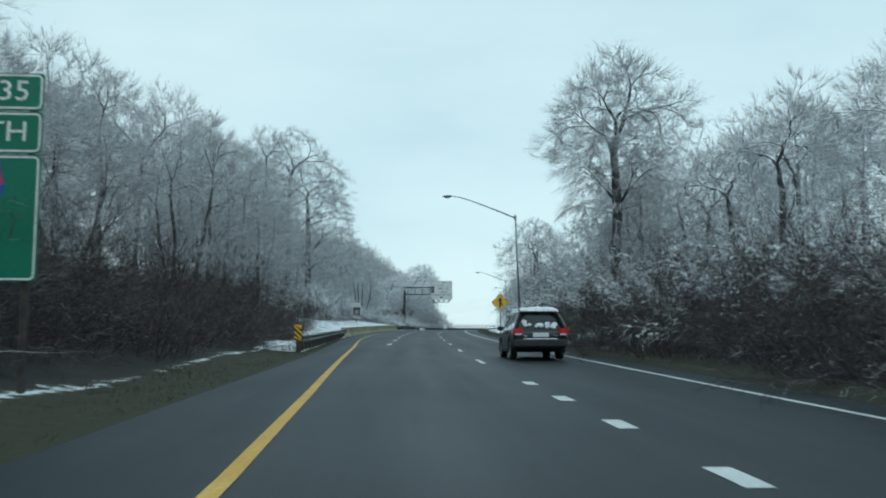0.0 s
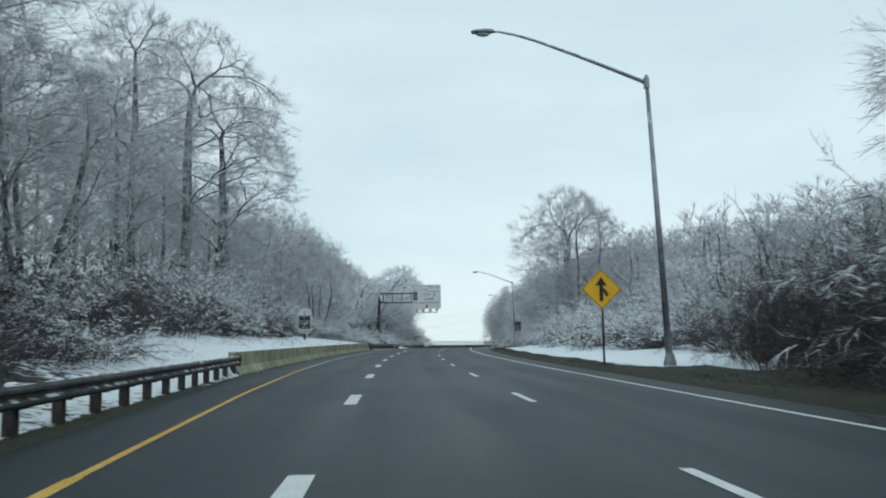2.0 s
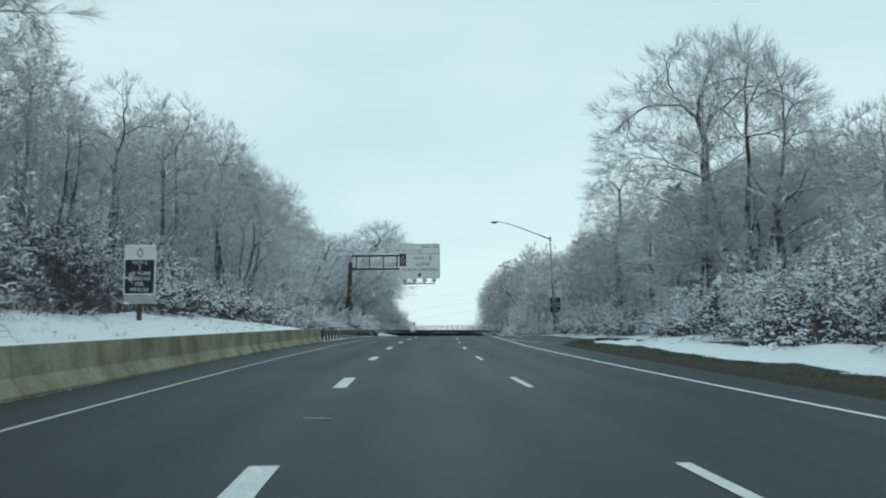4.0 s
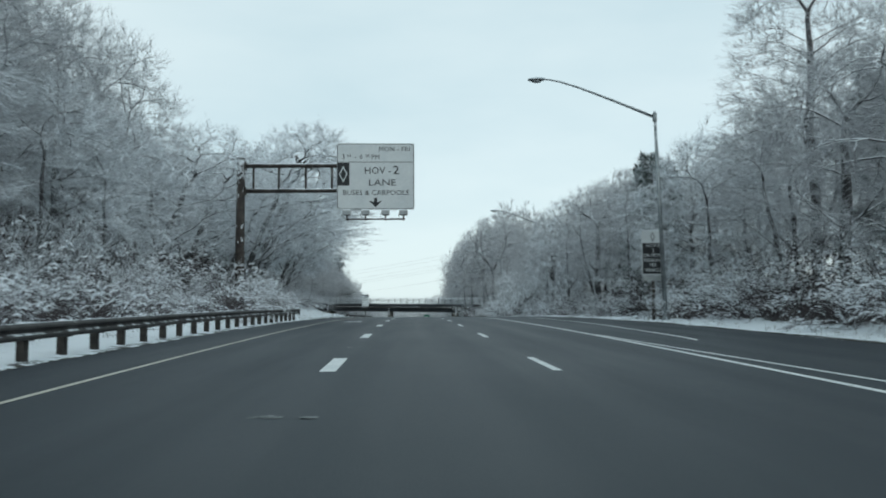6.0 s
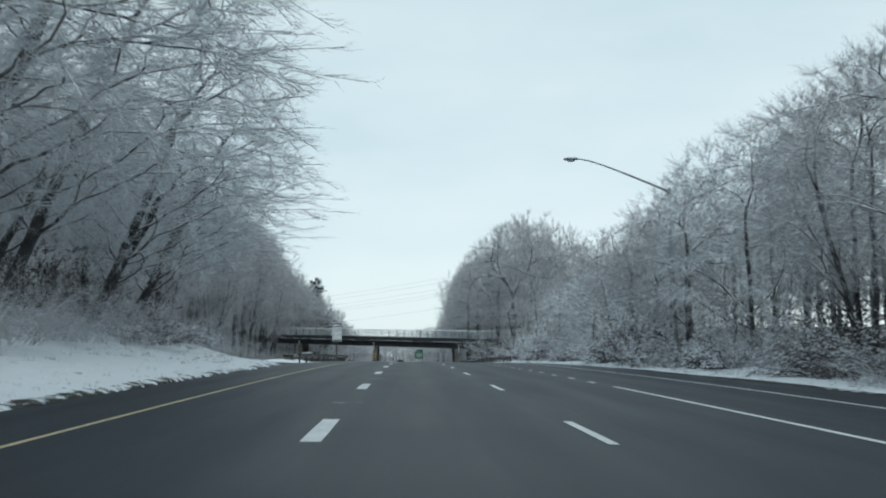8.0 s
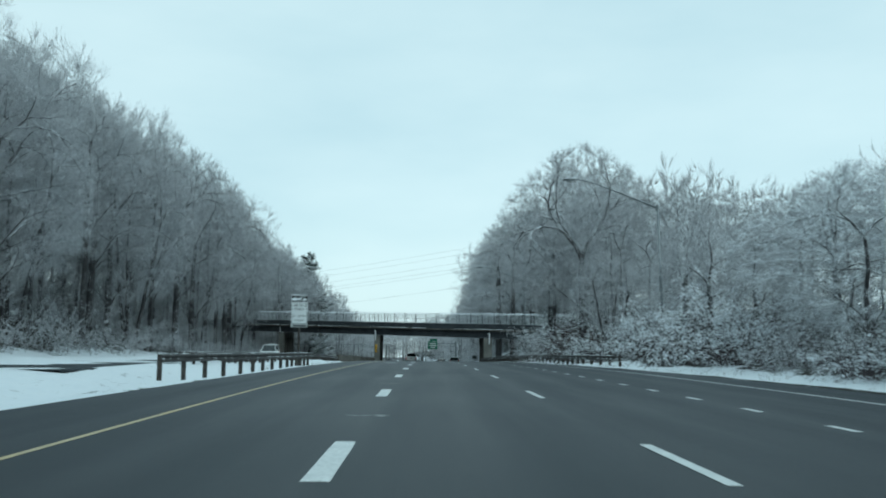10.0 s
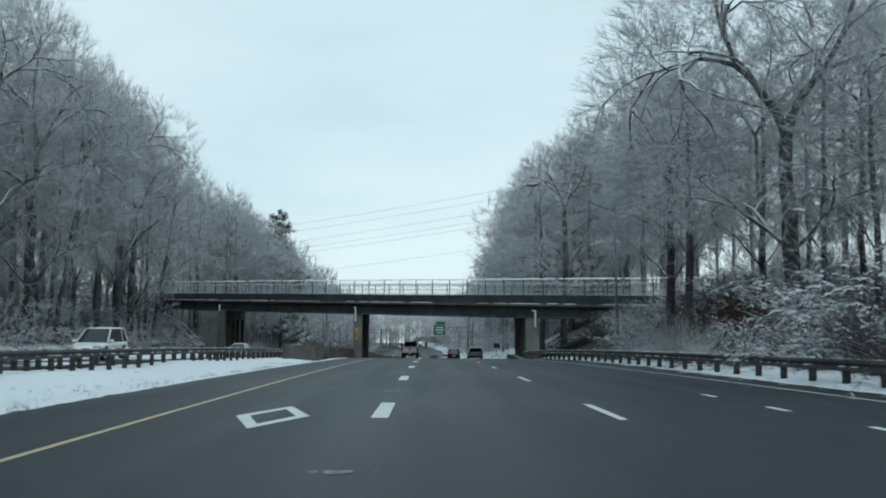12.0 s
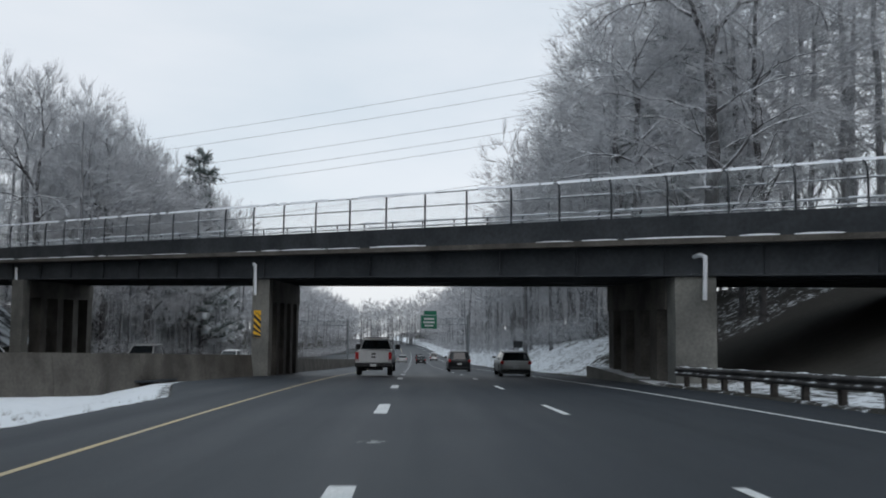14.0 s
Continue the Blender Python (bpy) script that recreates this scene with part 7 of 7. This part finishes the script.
def pickup(s, d, turn):
    root = thing("pickup_truck", "white pickup truck with black bumper and cab roof bar", "truck", spot(s, d, 0.0, turn), "traffic")
    hw, yr, yf = 0.99, 0.0, 5.85
    st = [(yr + 0.05, 0.66, 1.35, 0.97), (yr + 0.10, 0.56, 1.37, 0.985), (1.2, 0.52, 1.38, 1.0), (2.1, 0.50, 1.38, 1.0), (3.9, 0.48, 1.37, 1.0), (4.6, 0.52, 1.33, 0.99), (5.5, 0.54, 1.25, 0.97), (yf, 0.57, 1.12, 0.90)]
    part("body", hull(st, hw), M_WHITECAR, root, "", True)
    b = Build()
    slab(b, -0.78, 0.78, yr + 0.005, yr + 0.06, 0.74, 1.36, 0.02)
    tg = part("tailgate", b, M_WHITECAR, root)
    b = Build()
    slab(b, -0.80, 0.80, yr - 0.01, yr + 0.10, 1.345, 1.385, 0.012)
    part("tailgate_top", b, M_WHITECAR, tg)
    b = Build()
    slab(b, -0.11, 0.11, yr - 0.02, yr + 0.01, 1.15, 1.25, 0.02)
    part("tailgate_handle", b, M_PLASTIC, tg, "black latch")
    b = Build()
    slab(b, -0.12, 0.12, yr - 0.015, yr + 0.01, 0.99, 1.07, 0.03)
    part("badge", b, M_PLASTIC, tg)
    for side in (-1, 1):
        b = Build()
        slab(b, side * 0.97, side * 0.80, yr - 0.015, yr + 0.14, 0.84, 1.30, 0.02)
        tl = part("tail_light", b, M_TAIL, root, "red tail light, unlit")
        b = Build()
        slab(b, side * 0.95, side * 0.82, yr - 0.02, yr, 0.84, 0.93, 0.008)
        part("reverse_lens", b, M_LAMP, tl)
        b = Build()
        slab(b, side * 1.28, side * 1.0, 3.95, 4.12, 1.30, 1.58, 0.04)
        part("mirror", b, M_PLASTIC, root, "black wing mirror")
    b = Build()
    slab(b, -0.97, 0.97, yr - 0.16, yr + 0.08, 0.50, 0.72, 0.04)
    bp = part("bumper", b, M_PLASTIC, root, "black rear bumper")
    b = Build()
    slab(b, -0.17, 0.17, yr - 0.175, yr - 0.15, 0.54, 0.68, 0.005)
    part("number_plate", b, M_SIGN, bp, "pale plate")
    b = Build()
    slab(b, -0.5, 0.5, yr + 0.05, yr + 0.5, 0.34, 0.48, 0.03)
    part("hitch", b, M_PLASTIC, root)
    cabin(root, (1.95, 4.55), (2.15, 3.75), 0.88, 0.70, 1.35, 1.90, M_WHITECAR, ((0.0, 0.0, 0.10), (0.45, 0.5, 0.05), (0.985, 1.0, 0.05)), 0.02)
    b = Build()
    slab(b, -0.72, 0.72, 2.12, 2.2, 1.88, 1.95, 0.02)
    part("roof_bar", b, M_WHITECAR, root, "pale bar across the cab roof")
    b = Build()
    b.tube([(-0.74, 2.3, 2.0), (0.74, 2.3, 2.0)], 0.03, 6)
    part("rack_bar", b, M_PLASTIC, root)
    wheels(root, 0.40, 0.27, hw - 0.15, (1.15, 4.85))
    for y in (1.15, 4.85):
        for side in (-1, 1):
            b = Build()
            b.loft([[(side * (hw + 0.006), y + q * math.cos(a), 0.42 + q * math.sin(a)) for a in np.linspace(0, math.pi, 12)] for q in (0.25, 0.48)], closed=False)
            part("wheel_arch", b, M_PLASTIC, root)
    return root


pickup(408.5, -1.5, -1.0)
sedan_like("silver hatchback car with wet dusty paint on the highway", spot(412.5, 6.35, 0.0, 0), M_SILVER, 4.35, 1.78, 1.50, 1.0, 0.92, suv=True, seed=2)
sedan_like("black sport utility car driving ahead on the highway", spot(436.0, 4.4, 0.0, 0), M_DARKCAR, 4.6, 1.86, 1.74, 1.12, 1.05, suv=True, seed=3)
for k, (s_, d_, col, nm) in enumerate(((520, 1.9, M_DARKCAR, "dark saloon car far ahead on the highway"), (540, -1.6, M_SILVER, "silver saloon car far ahead on the highway"), (575, 5.4, M_WHITECAR, "white van-like car far ahead on the highway"), (600, 2.0, M_DARKCAR, "dark saloon car far ahead on the highway"))):
    sedan_like(nm, spot(s_, d_, 0.0, 0), col, suv=(k == 2), H=1.9 if k == 2 else 1.48, seed=10 + k)
for k, (s_, d_, col, suv, nm) in enumerate(((352, -17.0, M_WHITECAR, True, "white car on the opposite carriageway"), (404, -20.5, M_WHITECAR, False, "white saloon car on the opposite carriageway"), (418, -16.5, M_SILVER, True, "silver estate car on the opposite carriageway"), (447, -17.0, M_WHITECAR, True, "white van-like car on the opposite carriageway"), (470, -20.5, M_SILVER, False, "silver saloon car on the opposite carriageway"))):
    sedan_like(nm, spot(s_, d_, 0.06, 180), col, suv=suv, seed=20 + k, H=1.7 if suv else 1.48)


# ---- signs far beyond the bridge ----
def far_sign(s, d, z0, w, h, label, arm):
    root = thing("exit_sign", label, "road sign", spot(s, d, 0.0))
    b = Build()
    panel(b, -w / 2, w / 2, z0, z0 + h, 0, 0.05, 0.1)
    board = part("sign_board", b, M_GREEN, root)
    b = Build()
    outline(b, -w / 2 + 0.05, w / 2 - 0.05, z0 + 0.05, z0 + h - 0.05, -0.03, 0.05, 0.12)
    part("border", b, M_WHITE, board)
    for i, (fw, fz) in enumerate(((0.62, 0.72), (0.7, 0.48), (0.5, 0.24))):
        b = Build()
        slab(b, -w * fw / 2, w * fw / 2, -0.04, -0.028, z0 + h * fz - 0.14, z0 + h * fz + 0.14, 0.0)
        part("text_bar", b, M_WHITE, board)
    b = Build()
    panel(b, -w * 0.3, w * 0.45, z0 + h + 0.03, z0 + h + 0.75, 0, 0.05, 0.06)
    part("exit_tab", b, M_GREEN, root)
    for z in (z0 + h * 0.35, z0 + h * 0.75):
        b = Build()
        b.tube([(-w * 0.4, 0.25, z), (arm, 0.25, z)], 0.09, 6)
        part("arm", b, M_STEEL, root)
    for k in range(5):
        b = Build()
        x = w * 0.5 + (arm - w * 0.5) * (k + 0.5) / 5
        b.tube([(x, 0.25, z0 + h * 0.35), (x, 0.25, z0 + h * 0.75)], 0.05, 5)
        part("strut", b, M_STEEL, root)
    b = Build()
    b.tube([(arm, 0.25, -1), (arm, 0.25, z0 + h)], [0.3, 0.22], 8)
    part("pole", b, M_STEEL, root)
    return root


far_sign(520, 3.3, 6.2, 3.0, 2.5, "green exit sign on a cantilever arm over the highway", 7.0)
root = thing("overhead_sign_gantry", "grey steel sign truss over the opposite carriageway", "sign gantry", spot(505, -16, 0.0))
for z in (6.3, 7.0):
    b = Build()
    b.tube([(-7, 0, z), (6.0, 0, z)], 0.08, 6)
    part("chord", b, M_STEEL, root)
for k in range(12):
    b = Build()
    b.tube([(-6.5 + k * 1.05, 0, 6.3), (-6.2 + k * 1.05, 0, 7.0)], 0.05, 5)
    part("strut", b, M_STEEL, root)
for x in (-7.0, 6.0):
    b = Build()
    b.tube([(x, 0, -0.5), (x, 0, 7.2)], 0.16, 8)
    part("pole", b, M_STEEL, root)
small = thing("verge_sign", "small dark sign on a post in the snow", "road sign", spot(468, 13.2, 0.9))
b = Build()
panel(b, -0.55, 0.55, 1.6, 2.4, 0, 0.03, 0.05)
part("sign_board", b, M_INK, small)
b = Build()
b.box((0, 0.05, 1.0), (0.08, 0.06, 2.8))
part("post", b, M_POST, small)
